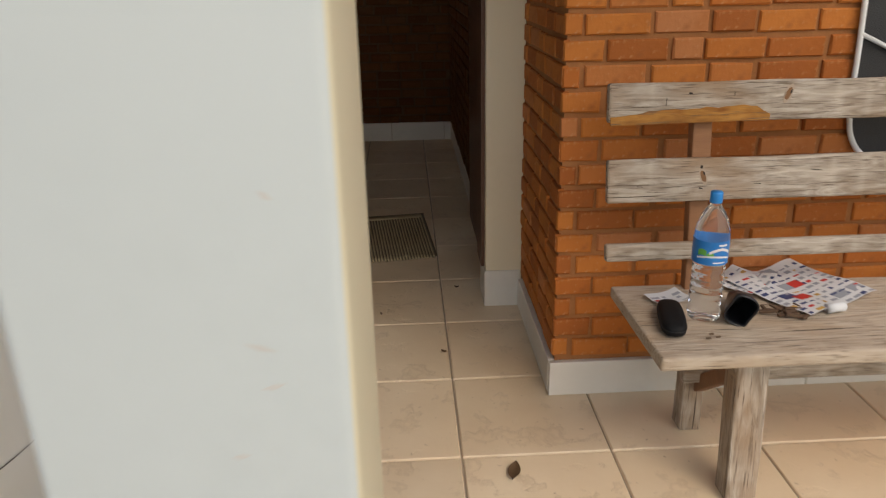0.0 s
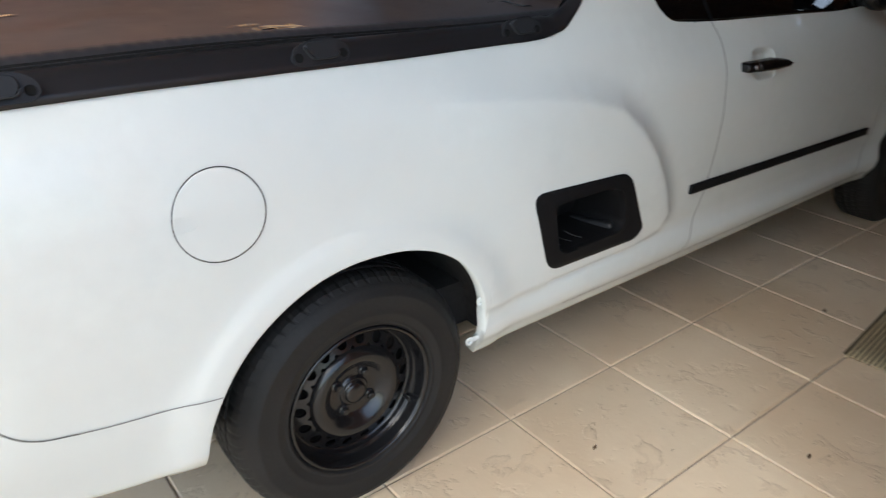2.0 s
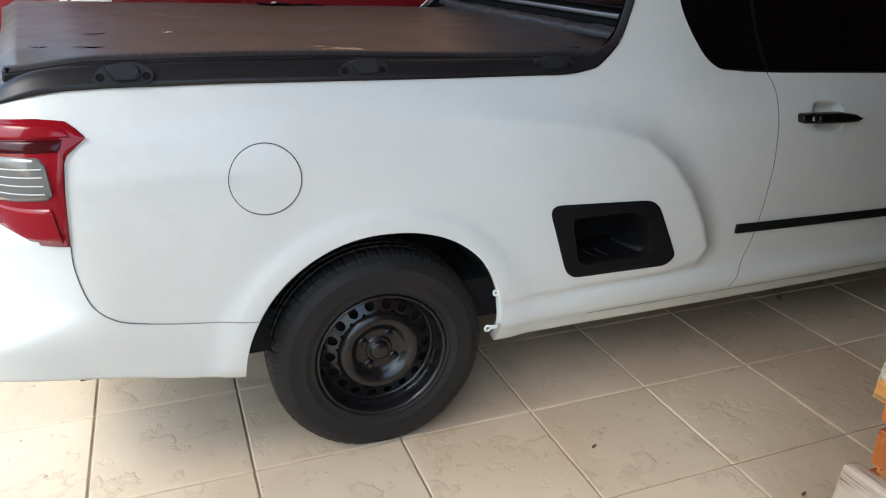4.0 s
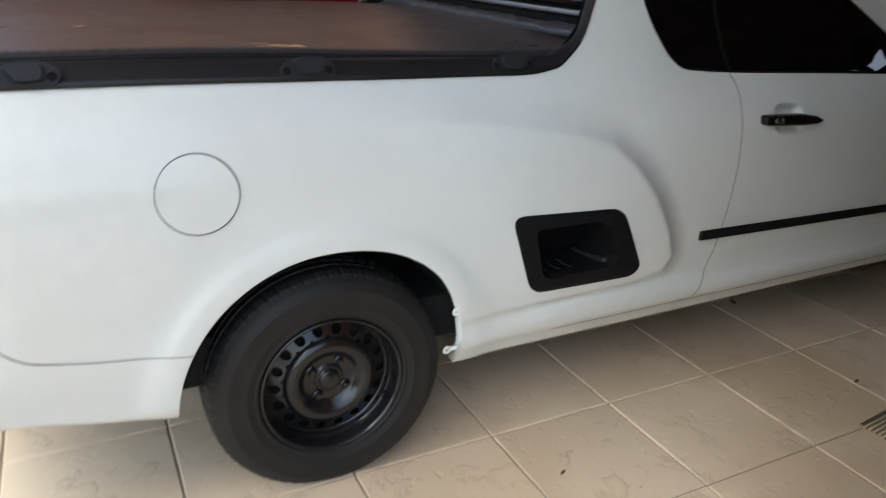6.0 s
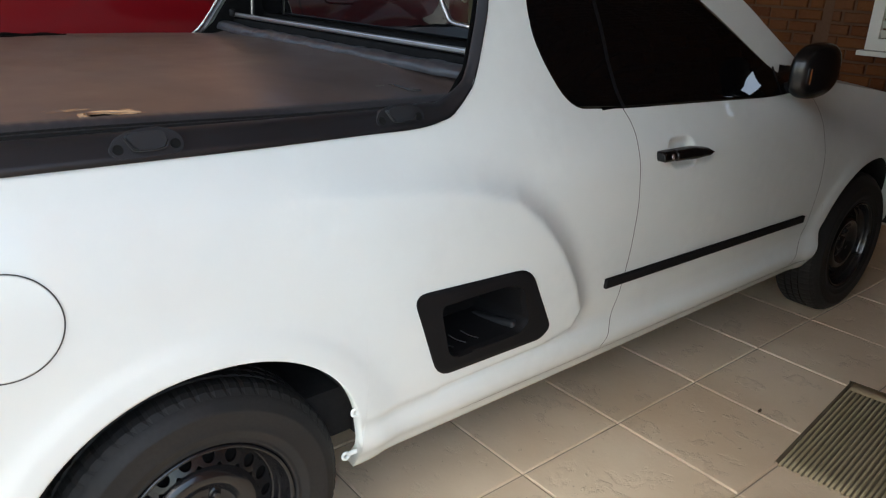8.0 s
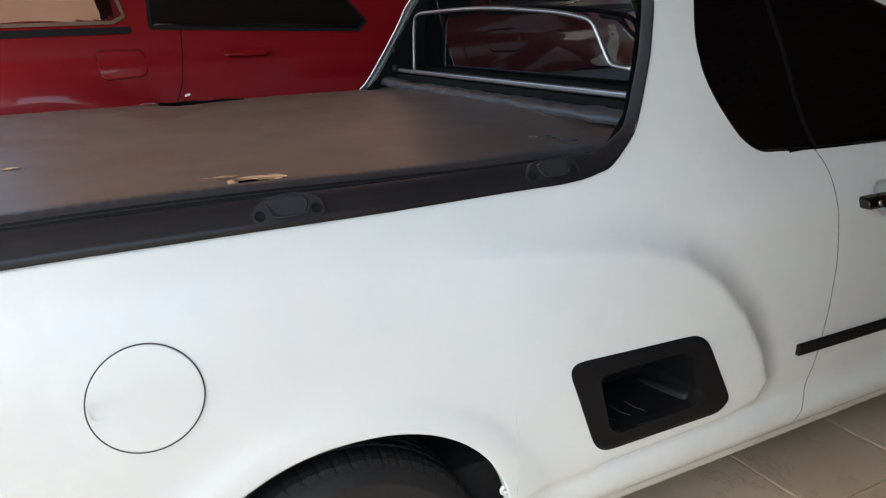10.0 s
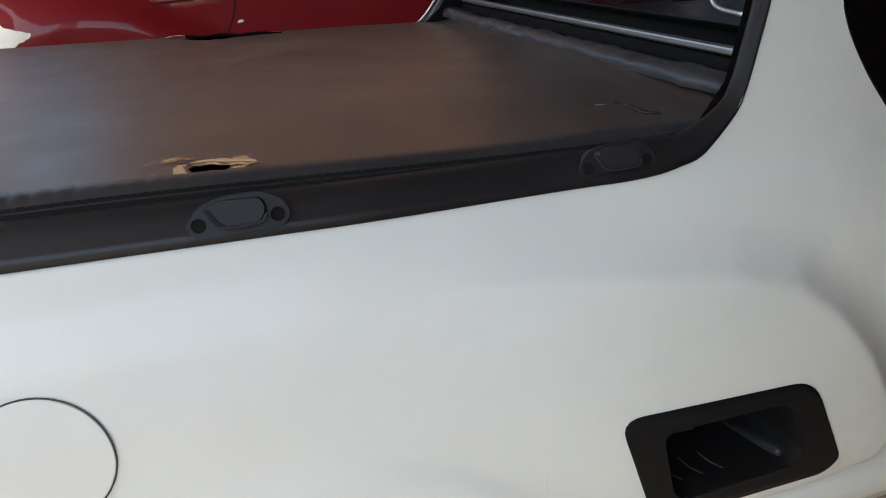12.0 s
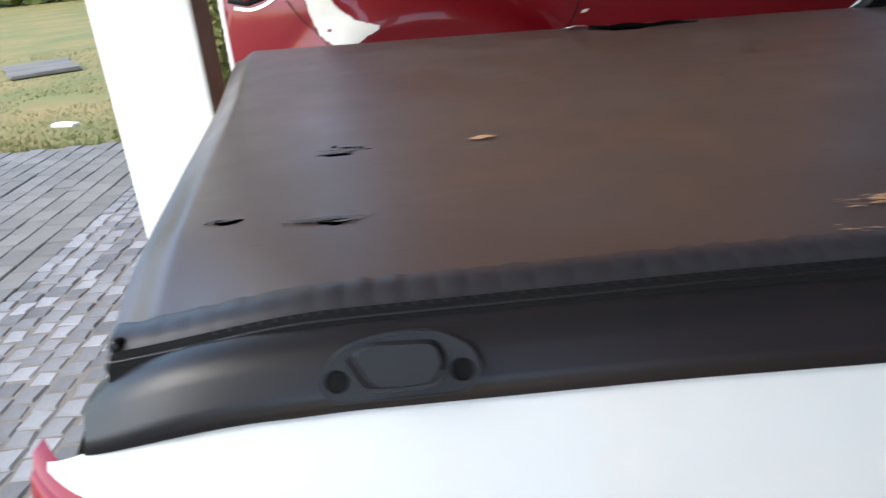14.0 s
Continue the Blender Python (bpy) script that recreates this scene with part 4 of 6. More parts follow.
clear = part("clear_lens", patch([(1.246, 0.884), (1.368, 0.881), (1.381, 0.864), (1.385, 0.806), (1.372, 0.795), (1.246, 0.786)], 0.010, 24, 8, 0.01, dome=0.003), CLEAR_LENS, lamp, "grey clear middle lens", True)
for zz in (0.860, 0.844, 0.827, 0.810):
    part("lens_rib", ribbon(dense([(1.252, zz - 0.002), (1.372, zz)], 0.01), 0.0024, 0.0142), WHITE_METAL, clear)
part("red_lens", patch([(1.242, 0.774), (1.380, 0.778), (1.388, 0.702), (1.242, 0.704)], 0.009, 24, 8, 0.01, dome=0.004), RED_LENS, lamp, "red lower lens", True)
mirrored(lamp)

# wheels and wells
def wheel(hub_y, x_out):
    w = part("wheel", box(0.05, 0.05, 0.05, at=(x_out - 0.1, hub_y, HUB_Z)), STEEL_BLACK, pickup, "black steel wheel with a road tyre")
    seg = 240
    shift = Vector((x_out, hub_y, HUB_Z))

    def on_ground(vs):
        out = [Vector(v) + shift for v in vs]
        for v in out:
            v.z = max(v.z, 0.0015)
        return out
    side = [(0.174, -0.016), (0.178, -0.004), (0.182, 0.002), (0.186, 0.0035), (0.188, 0.002), (0.192, 0.003), (0.205, 0.007), (0.209, 0.0085), (0.212, 0.0075), (0.226, 0.0090), (0.240, 0.0075), (0.247, 0.0085), (0.252, 0.0080), (0.255, 0.005), (0.266, 0.001), (0.274, -0.008)]
    sv_, sf_ = lathe(side, 96)
    part("sidewall", (on_ground(sv_), sf_), RUBBER, w, "black tyre sidewall", True)
    tprof = [(0.274, -0.008), (0.2845, -0.018), (0.290, -0.030), (0.2915, -0.040), (0.2915, -0.052), (0.2875, -0.0535), (0.2875, -0.0595), (0.292, -0.061), (0.292, -0.080), (0.2875, -0.0815), (0.2875, -0.0875), (0.292, -0.089),
             (0.292, -0.108), (0.284, -0.1095), (0.284, -0.1155), (0.292, -0.117), (0.291, -0.142), (0.280, -0.158), (0.25, -0.172), (0.174, -0.160)]
    tv, tf = lathe(tprof, seg)
    k = len(tprof)
    tv = [Vector(v) for v in tv]
    for i in range(seg):
        # narrow grooves across the tread, staggered from row to row
        for row, qs in enumerate(((1, 2, 3, 4), (7, 8), (11, 12), (15, 16))):
            if (i + 2 * row) % 4 == 0:
                for q in qs:
                    v = tv[i * k + q]
                    r = math.hypot(v.y, v.z)
                    v.y *= (r - 0.0022) / r
                    v.z *= (r - 0.0022) / r
    part("tread", (on_ground(tv), tf), RUBBER, w, "worn grooved tyre tread")
    rim = [(0.174, -0.014), (0.1775, -0.003), (0.174, 0.003), (0.169, 0.000), (0.1665, -0.008), (0.164, -0.020), (0.1625, -0.034), (0.1595, -0.036), (0.157, -0.042), (0.155, -0.049), (0.151, -0.051)]
    bowl = [(0.115, -0.035), (0.110, -0.0265), (0.101, -0.0205), (0.093, -0.0195), (0.085, -0.0215), (0.076, -0.0275), (0.068, -0.0365), (0.061, -0.0425), (0.053, -0.0445), (0.046, -0.044), (0.040, -0.046), (0.036, -0.0455), (0.0345, -0.040), (0.031, -0.038), (0.0285, -0.0395), (0.0265, -0.0395), (0.0255, -0.032), (0.021, -0.0285), (0.0005, -0.0275)]
    move = lambda sh: ([Vector(v) + shift for v in sh[0]], sh[1])
    # ring of round vents between rim and bowl
    rv_, rf_ = [], []
    count, per = 18, 16
    for s in range(count):
        a0 = 2 * math.pi * s / count
        half = math.pi / count
        outer, hole = [], []
        for q in range(per):
            b = 2 * math.pi * q / per + math.pi / per
            cu, cv = math.cos(b), math.sin(b)
            m_ = max(abs(cu), abs(cv))
            u, v = cu / m_, cv / m_
            outer.append((0.133 + 0.018 * u, a0 + half * v))
            hole.append((0.1325 + 0.0128 * cu, a0 + 0.0125 / 0.1325 * cv))
        o = len(rv_)
        depth = lambda r: -0.051 + 0.016 * (0.151 - r) / 0.036
        for r, a in outer + hole:
            rv_.append((depth(r), r * math.cos(a), r * math.sin(a)))
        for r, a in hole:
            rv_.append((depth(r) - 0.007, r * math.cos(a), r * math.sin(a)))
        for q in range(per):
            p2 = (q + 1) % per
            rf_ += [(o + q, o + p2, o + per + p2, o + per + q), (o + per + q, o + per + p2, o + 2 * per + p2, o + 2 * per + q)]
    rim_ = part("rim", move(join(lathe(rim, 72), lathe(bowl, 72))), STEEL_BLACK, w, "black steel rim with round vents", True)
    part("vent_ring", move((rv_, rf_)), STEEL_BLACK, rim_)
    part("brake_drum", move(lathe([(0.0005, -0.075), (0.155, -0.075), (0.160, -0.13), (0.001, -0.14)], 32)), LINER, w)
    for i in range(4):
        a = math.pi / 4 + math.pi / 2 * i + 0.2
        bv, bf = lathe([(0.0005, -0.030), (0.0065, -0.031), (0.0085, -0.034), (0.009, -0.040), (0.0125, -0.042), (0.014, -0.046)], 12)
        part("wheel_bolt", ([Vector(v) + shift + Vector((0, 0.050 * math.cos(a), 0.050 * math.sin(a))) for v in bv], bf), STEEL_BLACK, w)
    part("valve", tube([shift + Vector((-0.04, 0.134, -0.072)), shift + Vector((-0.012, 0.128, -0.068))], 0.004, 8), RUBBER, w)
    return w


for hub in (HUB_R, HUB_F):
    wheel(hub, CX + 0.845)
    lw = part("wheel", lathe([(0.1, 0.0), (0.2, 0.0), (0.27, 0.0), (0.288, 0.03), (0.288, 0.15), (0.26, 0.17), (0.1, 0.16)], 60), RUBBER, pickup, "", True, Matrix.Translation((CX - 0.806, hub, HUB_Z + 0.006)))
    well = [(0.372 * math.cos(a), 0.36 * math.sin(a)) for a in np.linspace(0.03, math.pi - 0.03, 26)]
    part("wheel_well", loft([[(x, hub + u, 0.285 + v) for u, v in well] for x in (CX + 0.834, CX + 0.80, CX + 0.5)]), LINER, pickup, "", True)
    part("wheel_well", loft([[(2 * CX - x, hub + u, 0.285 + v) for u, v in well] for x in (CX + 0.834, CX + 0.5)]), LINER, pickup, "", True)
    part("well_back", box(0.02, 0.70, 0.45, at=(CX + 0.5, hub, 0.45)), LINER, pickup)
part("axle", tube([(CX - 0.7, HUB_R, HUB_Z), (CX + 0.7, HUB_R, HUB_Z)], 0.04, 12), LINER, pickup)
for cx, cy, cz in ((-0.748, 2.394, 0.425), (-0.772, 2.383, 0.307)):
    ring_ = lathe([(0.0045, -0.003), (0.0045, 0.003), (0.0100, 0.003), (0.0115, 0.0), (0.0100, -0.003), (0.0045, -0.003)], 18)
    part("arch_clip", ring_, WHITE_PAINT, pickup, "small white eyelet on the wheel arch", True, Matrix.Translation((cx, cy, cz)))
    part("clip_tab", box(0.006, 0.022, 0.012, 0.002, 1, at=(cx, cy + 0.018, cz + 0.002)), WHITE_PAINT, pickup)

# ---- black bed cover ----
def cover():
    x0, x1, y0, y1 = CX - 0.775, CX + 0.745, 1.30, 2.855

    def steps(a, b, fine):
        out, v = [a], a
        while v < b - 0.006:
            v += 0.003 if any(lo < v < hi for lo, hi in fine) else 0.0095
            out.append(min(v, b))
        return out
    xs = steps(x0, x1, ((-2.32, -2.18), (-1.35, -1.28), (-1.10, -0.87)))
    ys = steps(y0, y1, ((1.33, 1.54), (1.96, 2.13), (2.2, 2.32), (2.665, 2.725)))
    nx, ny = len(xs) - 1, len(ys) - 1
    HOLES = (
        (-0.935, 2.045, [(-0.951, 2.01), (-0.963, 2.016), (-0.964, 2.039), (-0.956, 2.055), (-0.951, 2.077), (-0.946, 2.097), (-0.938, 2.081), (-0.936, 2.063), (-0.908, 2.053), (-0.91, 2.035), (-0.927, 2.014)]),
        (-1.0, 2.695, [(-1.045, 2.676), (-1.028, 2.697), (-0.99, 2.704), (-0.958, 2.718), (-0.972, 2.700), (-1.0, 2.692), (-1.03, 2.684)]),
        (-2.24, 2.14, [(-2.275, 2.005), (-2.21, 2.06), (-2.195, 2.12), (-2.23, 2.15), (-2.24, 2.21), (-2.27, 2.295), (-2.296, 2.25), (-2.305, 2.12), (-2.30, 2.05)]),
        (-1.06, 1.49, [(-1.072, 1.460), (-1.056, 1.468), (-1.047, 1.484), (-1.056, 1.490), (-1.058, 1.508), (-1.065, 1.500), (-1.071, 1.482)]),
        (-1.31, 1.46, [(-1.311, 1.436), (-1.302, 1.45), (-1.296, 1.485), (-1.306, 1.482), (-1.312, 1.46)]),
        (-1.335, 1.48, [(-1.345, 1.452), (-1.334, 1.47), (-1.326, 1.503), (-1.335, 1.495), (-1.343, 1.475)]),
        (-1.092, 1.36, [(-1.097, 1.345), (-1.085, 1.356), (-1.082, 1.378), (-1.092, 1.384), (-1.099, 1.37)]),
    )

    def tarp_z(x, y):
        """Height of the cover."""
        e = min(x - x0, x1 - x)
        z = 1.052 + 0.006 * sstep(0, 0.3, e)
        z += 0.004 * noise.noise(Vector((x * 2.1, y * 1.7, 0))) + 0.0003 * noise.noise(Vector((x * 7, y * 5, 3)))
        z += (0.035 - 0.03 * (y - 1.2)) * sstep(CX - 0.1, CX - 0.76, x)
        fold = sstep(0.0, 0.045, e)
        z -= (1 - fold) * 0.024
        z -= 0.026 * (1 - sstep(0.02, 0.5, x1 - x)) * sstep(1.75, 2.65, y)
        z += 0.0003 * math.sin(y * 150 + 3 * noise.noise(Vector((y * 12, x, 0)))) * math.exp(-((e - 0.052) / 0.014) ** 2) * (1 - 0.7 * sstep(1.9, 2.2, y))
        z -= 0.024 * (1 - sstep(0, 0.05, y - y0)) + 0.019 * (1 - sstep(1.30, 1.50, y)) * (1 - sstep(0.0, 0.22, x1 - x))
        z += 0.022 * sstep(y1 - 0.07, y1, y) * (0.7 + 0.5 * noise.noise(Vector((x * 7, 0, 0))))
        return z

    verts, faces = [], []
    for i in range(nx + 1):
        for j in range(ny + 1):
            x, y = xs[i], ys[j]
            e = min(x - x0, x1 - x)
            # the hind edge is slanted to fit the camera's view
            yy = y - 0.19 * (x1 - x) / (x1 - x0) * (1 - sstep(y0, y0 + 0.8, y)) + 0.02 * (1 - sstep(0.0, 0.05, e)) * (1 - sstep(y0, y0 + 0.2, y))
            z = tarp_z(x, y)
            verts.append((x, yy, z))
    for i in range(nx):
        for j in range(ny):
            a = i * (ny + 1) + j
            q = (a, a + ny + 1, a + ny + 2, a + 1)
            cx, cy = sum(verts[k][0] for k in q) / 4, sum(verts[k][1] for k in q) / 4
            gone = False
            for hx, hy, poly in HOLES:
                if abs(cx - hx) < 0.25 and abs(cy - hy) < 0.25 and inside([(p[1], p[0]) for p in poly], cy, cx + 0.007 * noise.noise(Vector((cx * 70, cy * 45, 0)))):
                    gone = True
            if not gone:
                faces.append(q)
    tarp = place("bed_cover", mesh_of("bed_cover", verts, faces, True), VINYL, None)
    tagged(tarp, "worn black vinyl bed cover with frayed tears", "bed cover")
    # frayed cloth backing round the large tear
    rnd = random.Random(4)
    hole = [Vector(p) for p in HOLES[0][2]]
    mid = sum(hole, Vector((0, 0))) / len(hole)
    tv, tf = [], []
    TORN = [(-0.951, 1.992), (-0.959, 1.999), (-0.97, 2.017), (-0.977, 2.042), (-0.967, 2.064), (-0.976, 2.083), (-0.963, 2.09), (-0.947, 2.098), (-0.93, 2.08), (-0.914, 2.068), (-0.9, 2.06), (-0.889, 2.049), (-0.895, 2.026), (-0.899, 2.006), (-0.917, 1.993)]
    hyz, tyz = [(p.y, p.x) for p in hole], [(b, a) for a, b in TORN]
    # streaks of bared threads beside the tear: start, end, spread across, number
    grey = set()
    for sx0, sy0, sx1, sy1, wide, count in ((-0.988, 1.976, -0.985, 2.030, 0.013, 34), (-0.968, 2.06, -0.973, 2.098, 0.009, 12), (-0.912, 2.058, -0.895, 2.092, 0.010, 22), (-0.905, 1.985, -0.90, 2.01, 0.010, 8), (-0.935, 2.085, -0.945, 2.105, 0.006, 8), (-0.93, 1.963, -0.925, 1.975, 0.004, 4), (-0.978, 1.940, -0.966, 2.00, 0.018, 9), (-0.926, 1.915, -0.918, 1.965, 0.010, 4), (-1.073, 1.42, -1.060, 1.535, 0.012, 30), (-1.322, 1.43, -1.316, 1.51, 0.014, 16), (-1.092, 1.33, -1.089, 1.39, 0.007, 12)):
        for k in range(count):
            off, u0 = rnd.gauss(0, wide * 0.5), rnd.uniform(0, 0.6)
            u1 = u0 + rnd.uniform(0.15, 0.5)
            wd = rnd.uniform(0.0005, 0.0016)
            a = Vector((sx0 + (sx1 - sx0) * u0 + off, sy0 + (sy1 - sy0) * u0))
            b = Vector((sx0 + (sx1 - sx0) * u1 + off + rnd.uniform(-0.002, 0.002), sy0 + (sy1 - sy0) * u1))
            c = a.lerp(b, 0.5)
            o = len(tv)
            zz = lambda q, up: tarp_z(q.x, q.y) + 0.0014 + up
            tv += [(a.x, a.y, zz(a, 0)), (c.x + wd, c.y, zz(c, 0.0006)), (b.x, b.y, zz(b, rnd.uniform(0, 0.002))), (c.x - wd, c.y, zz(c, 0.0004))]
            tf.append((o, o + 1, o + 2, o + 3))
            if sy0 < 1.6:
                grey.add(len(tf) - 1)
    tagged(part("loose_threads", (tv, [q for k, q in enumerate(tf) if k in grey]), STITCH, tarp, "grey threads across the small tears"), "", "", "", "stuff")
    tf = [q for k, q in enumerate(tf) if k not in grey]
    tagged(part("frayed_edge", (tv, tf), FRAY, tarp, "loose tan threads round the tear"), "", "", "", "stuff")
    # bared cloth between the vinyl's ragged edge and the hole
    cells, cf, step = {}, [], 0.0016
    for i in range(70):
        for j in range(75):
            a, b = -0.985 + step * i, 1.985 + step * j
            wob = 0.006 * noise.noise(Vector((a * 160, b * 60, 5)))
            if inside(tyz, b, a + wob) and not inside(hyz, b, a - 0.002 * noise.noise(Vector((a * 200, b * 80, 2)))):
                q = []
                for da, db in ((0, 0), (1, 0), (1, 1), (0, 1)):
                    key = (i + da, j + db)
                    if key not in cells:
                        x, y = -0.985 + step * key[0], 1.985 + step * key[1]
                        near = outline_gap(hyz, y, x)
                        cells[key] = (len(cells), (x, y, tarp_z(x, y) + 0.0012 + 0.0008 * noise.noise(Vector((x * 220, y * 90, 1))) - 0.004 * (1 - sstep(0.0, 0.006, near))))
                    q.append(cells[key][0])
                cf.append(tuple(q))
    part("torn_backing", ([c[1] for c in sorted(cells.values())], cf), FRAY, tarp, "tan cloth backing of the tear", True)
    # raised slit, small rubbed specks and folds
    slit = [(q.x, q.y, tarp_z(q.x, q.y) + 0.002) for q in smooth_line([(-1.028, 2.686, 0), (-1.0, 2.691, 0), (-0.971, 2.694, 0), (-0.961, 2.714, 0)], 6)]
    faint = [(q.x, q.y, tarp_z(q.x, q.y) + 0.0002) for q in smooth_line([(-1.04, 2.645, 0), (-1.037, 2.655, 0), (-1.036, 2.664, 0)], 6)]
    part("slit_edge", tube(faint, 0.0014, 6), STITCH, tarp, "faint scratch before the slit", True)
    part("slit_edge", tube(slit, 0.0022, 6), GREY_PLASTIC, tarp, "curled edge of a slit", True)
    sv, sf = [], []
    for k in range(95):
        x, y = rnd.uniform(-2.3, -0.92), rnd.uniform(1.3, 2.75)
        L, w = rnd.uniform(0.006, 0.024), rnd.uniform(0.0004, 0.0009)
        o = len(sv)
        sv += [(a, b, tarp_z(a, b) + 0.0012) for a, b in ((x, y), (x + w, y + L * 0.4), (x, y + L), (x - w, y + L * 0.5))]
        sf.append((o, o + 1, o + 2, o + 3))
    tagged(part("rubbed_specks", (sv, sf), STITCH, tarp, "tiny pale rubbed specks"), "", "", "", "stuff")
    # stitched hem along both rails
    edge_z = lambda y: 1.046 - 0.026 * sstep(1.75, 2.65, y) - 0.020 * (1 - sstep(1.28, 1.50, y))
    rows = []
    for y in np.linspace(1.315, 2.74, 520):
        w = 0.004 * noise.noise(Vector((y * 55, 0.2, 0))) + 0.0015 * math.sin(y * 190)
        pk = (0.0013 * abs(math.sin(y * 125 + 2.0 * noise.noise(Vector((y * 9, 0.7, 0))))) - 0.0007) * (1 - 0.8 * sstep(1.85, 2.2, y)) * (0.25 + 0.75 * sstep(1.42, 1.56, y))
        rows.append([(CX + 0.697 + w, y, edge_z(y) + 0.0095), (CX + 0.703 + w, y, edge_z(y) + 0.0125 + pk), (CX + 0.718, y, edge_z(y) + 0.0100 + pk * 1.1), (CX + 0.730, y, edge_z(y) + 0.0062 + pk * 0.8), (CX + 0.734, y, edge_z(y) + 0.0018), (CX + 0.738, y, edge_z(y) + 0.0012), (CX + 0.744, y, edge_z(y) - 0.004), (CX + 0.742, y, edge_z(y) - 0.014)])
    part("hem", loft(rows), HEM_VINYL, tarp, "dark puckered hem strip along the rail", True)
    # near-black strip painted in for the shaded gap between hem and rail
    gap_strip = [[(CX + 0.7335, y, edge_z(y) + 0.0030), (CX + 0.741, y, edge_z(y) + 0.0024), (CX + 0.748, y, edge_z(y) - 0.0030), (CX + 0.754, y, edge_z(y) - 0.012)] for y in np.linspace(1.32, 2.72, 90)]
    cord = [(CX + 0.7445, y, edge_z(y) - 0.0005) for y in np.linspace(1.32, 2.70, 120)]
    part("hem_cord", tube(cord, 0.0012, 6), RAIL_PLASTIC, tarp, "thin piping along the hem", True)
    part("corner_stud", lathe([(0.0005, 0.006), (0.0045, 0.0055), (0.0062, 0.0035), (0.0066, -0.004)], 16, "z"), GLOSS_BLACK, tarp, "small black corner stud", True, Matrix.Translation((-0.882, 1.322, 1.034)))
    part("hem_groove", loft(gap_strip), SEAM, tarp, "dark gap beside the hem")
    lip = [[(-2.300 + d + 0.05 * math.sin(3 * (y - 2.02)) ** 2, y, tarp_z(-2.30, y) + up + 0.002 * math.sin(y * 60)) for d, up in ((0, -0.003), (0.012, 0.007))] for y in np.linspace(2.02, 2.29, 30)]
    part("torn_lip", loft(lip), SEAM, tarp, "dark curled lip of the gash")
    scrap = [[(-2.325 + 0.03 * a, 1.965 + 0.06 * t, tarp_z(-2.31, 1.965 + 0.06 * t) + 0.002 + 0.004 * math.sin(3 * t) + 0.002 * a) for a in (0, 0.5, 1)] for t in np.linspace(0, 1, 8)]
    part("torn_scrap", loft(scrap), PAPER, tarp, "pale torn underside beside the gash")
    st, sfc = [], []
    for k in range(105):
        y = 1.40 + k * 0.012
        o = len(st)
        x, z = CX + 0.737, edge_z(y) + 0.0036
        st += [(x - 0.003, y, z + 0.0015), (x - 0.003, y + 0.0016, z + 0.0018), (x + 0.004, y + 0.0045, z - 0.0002), (x + 0.004, y + 0.0029, z - 0.0002)]
        sfc.append((o, o + 1, o + 2, o + 3))
    tagged(part("stitches", (st, sfc), GREY_PLASTIC, tarp, "row of dark hem stitches"), "", "", "", "stuff")
    for px, py, r, mat in ((-1.318, 1.655, 0.018, FRAY),):
        pts = [(px + r * 0.35 * math.sin(a) * (1 + 0.3 * rnd.random()), py + r * math.cos(a), tarp_z(px, py) + 0.0015 + 0.003 * rnd.random()) for a in np.linspace(0, 2 * math.pi, 12)[:-1]]
        part("rub_mark", (pts, [tuple(range(11))]), mat, tarp, "worn tan rub mark")
    # crumpled front roll below the bar
    rows = []
    for k in range(120):
        x = CX - 0.69 + 1.38 * k / 119
        w = 0.006 * noise.noise(Vector((x * 6, 0.3, 0))) + 0.003 * noise.noise(Vector((x * 21, 1.3, 0)))
        end = 0.006 * sstep(CX - 0.5, CX - 0.69, x)
        row = []
        for t in np.linspace(0, 1, 16):
            a = radians(-20 + 175 * t)
            r = 0.021 + w * 0.4 + 0.0035 * noise.noise(Vector((x * 14, t * 2.2, 4.0))) * (1 + 60 * end) + 0.0015 * noise.noise(Vector((x * 45, t * 5, 8.0)))
            row.append((x, 2.826 + w - 1.25 * r * math.cos(a), 1.060 + end + r * math.sin(a)))
        rows.append(row)
    part("front_flap", loft(rows), FLAP_VINYL, tarp, "crumpled front flap of the cover", True)
    return tarp


cover()
bed = part("bed_floor", box(1.36, 1.62, 0.02, at=(CX, 2.05, 0.60)), LINER, pickup)
for name, sx, sy, cx, cy in (("bed_side", 0.012, 1.56, CX + 0.66, 2.06), ("bed_side", 0.012, 1.6, CX - 0.68, 2.02), ("bed_end", 1.36, 0.012, CX, 2.82)):
    part(name, box(sx, sy, 0.40, at=(cx, cy, 0.80)), LINER, pickup)
part("bed_end", ([(CX - 0.7, 1.20, 0.6), (CX + 0.67, 1.335, 0.6), (CX + 0.67, 1.335, 1.01), (CX - 0.7, 1.20, 1.01)], [(0, 1, 2, 3)]), LINER, pickup)

# ---- red car ----
RX = -4.17                      # middle of the red car
R_HUB, RF_HUB = 1.62, 4.22
R_SEC = [(0.2, 0.80), (0.32, 0.84), (0.5, 0.855), (0.75, 0.862), (0.90, 0.868), (1.02, 0.872), (1.10, 0.868), (1.155, 0.858), (1.18, 0.838), (1.24, 0.822), (1.30, 0.80), (1.34, 0.775), (1.50, 0.70), (1.62, 0.60), (1.68, 0.48)]
R_TOP = [(0.80, 1.25), (0.84, 1.40), (0.95, 1.60), (1.2, 1.66), (2.2, 1.69), (3.0, 1.66), (3.4, 1.56), (3.9, 1.28), (4.1, 1.16), (4.9, 1.02), (5.1, 0.85)]
_rf = np.linspace(0.15, 1.75, 321)
_rp = np.convolve(np.pad(np.interp(_rf, [p[0] for p in R_SEC], [p[1] for p in R_SEC]), 5, "edge"), np.hanning(11) / np.hanning(11).sum(), "valid")


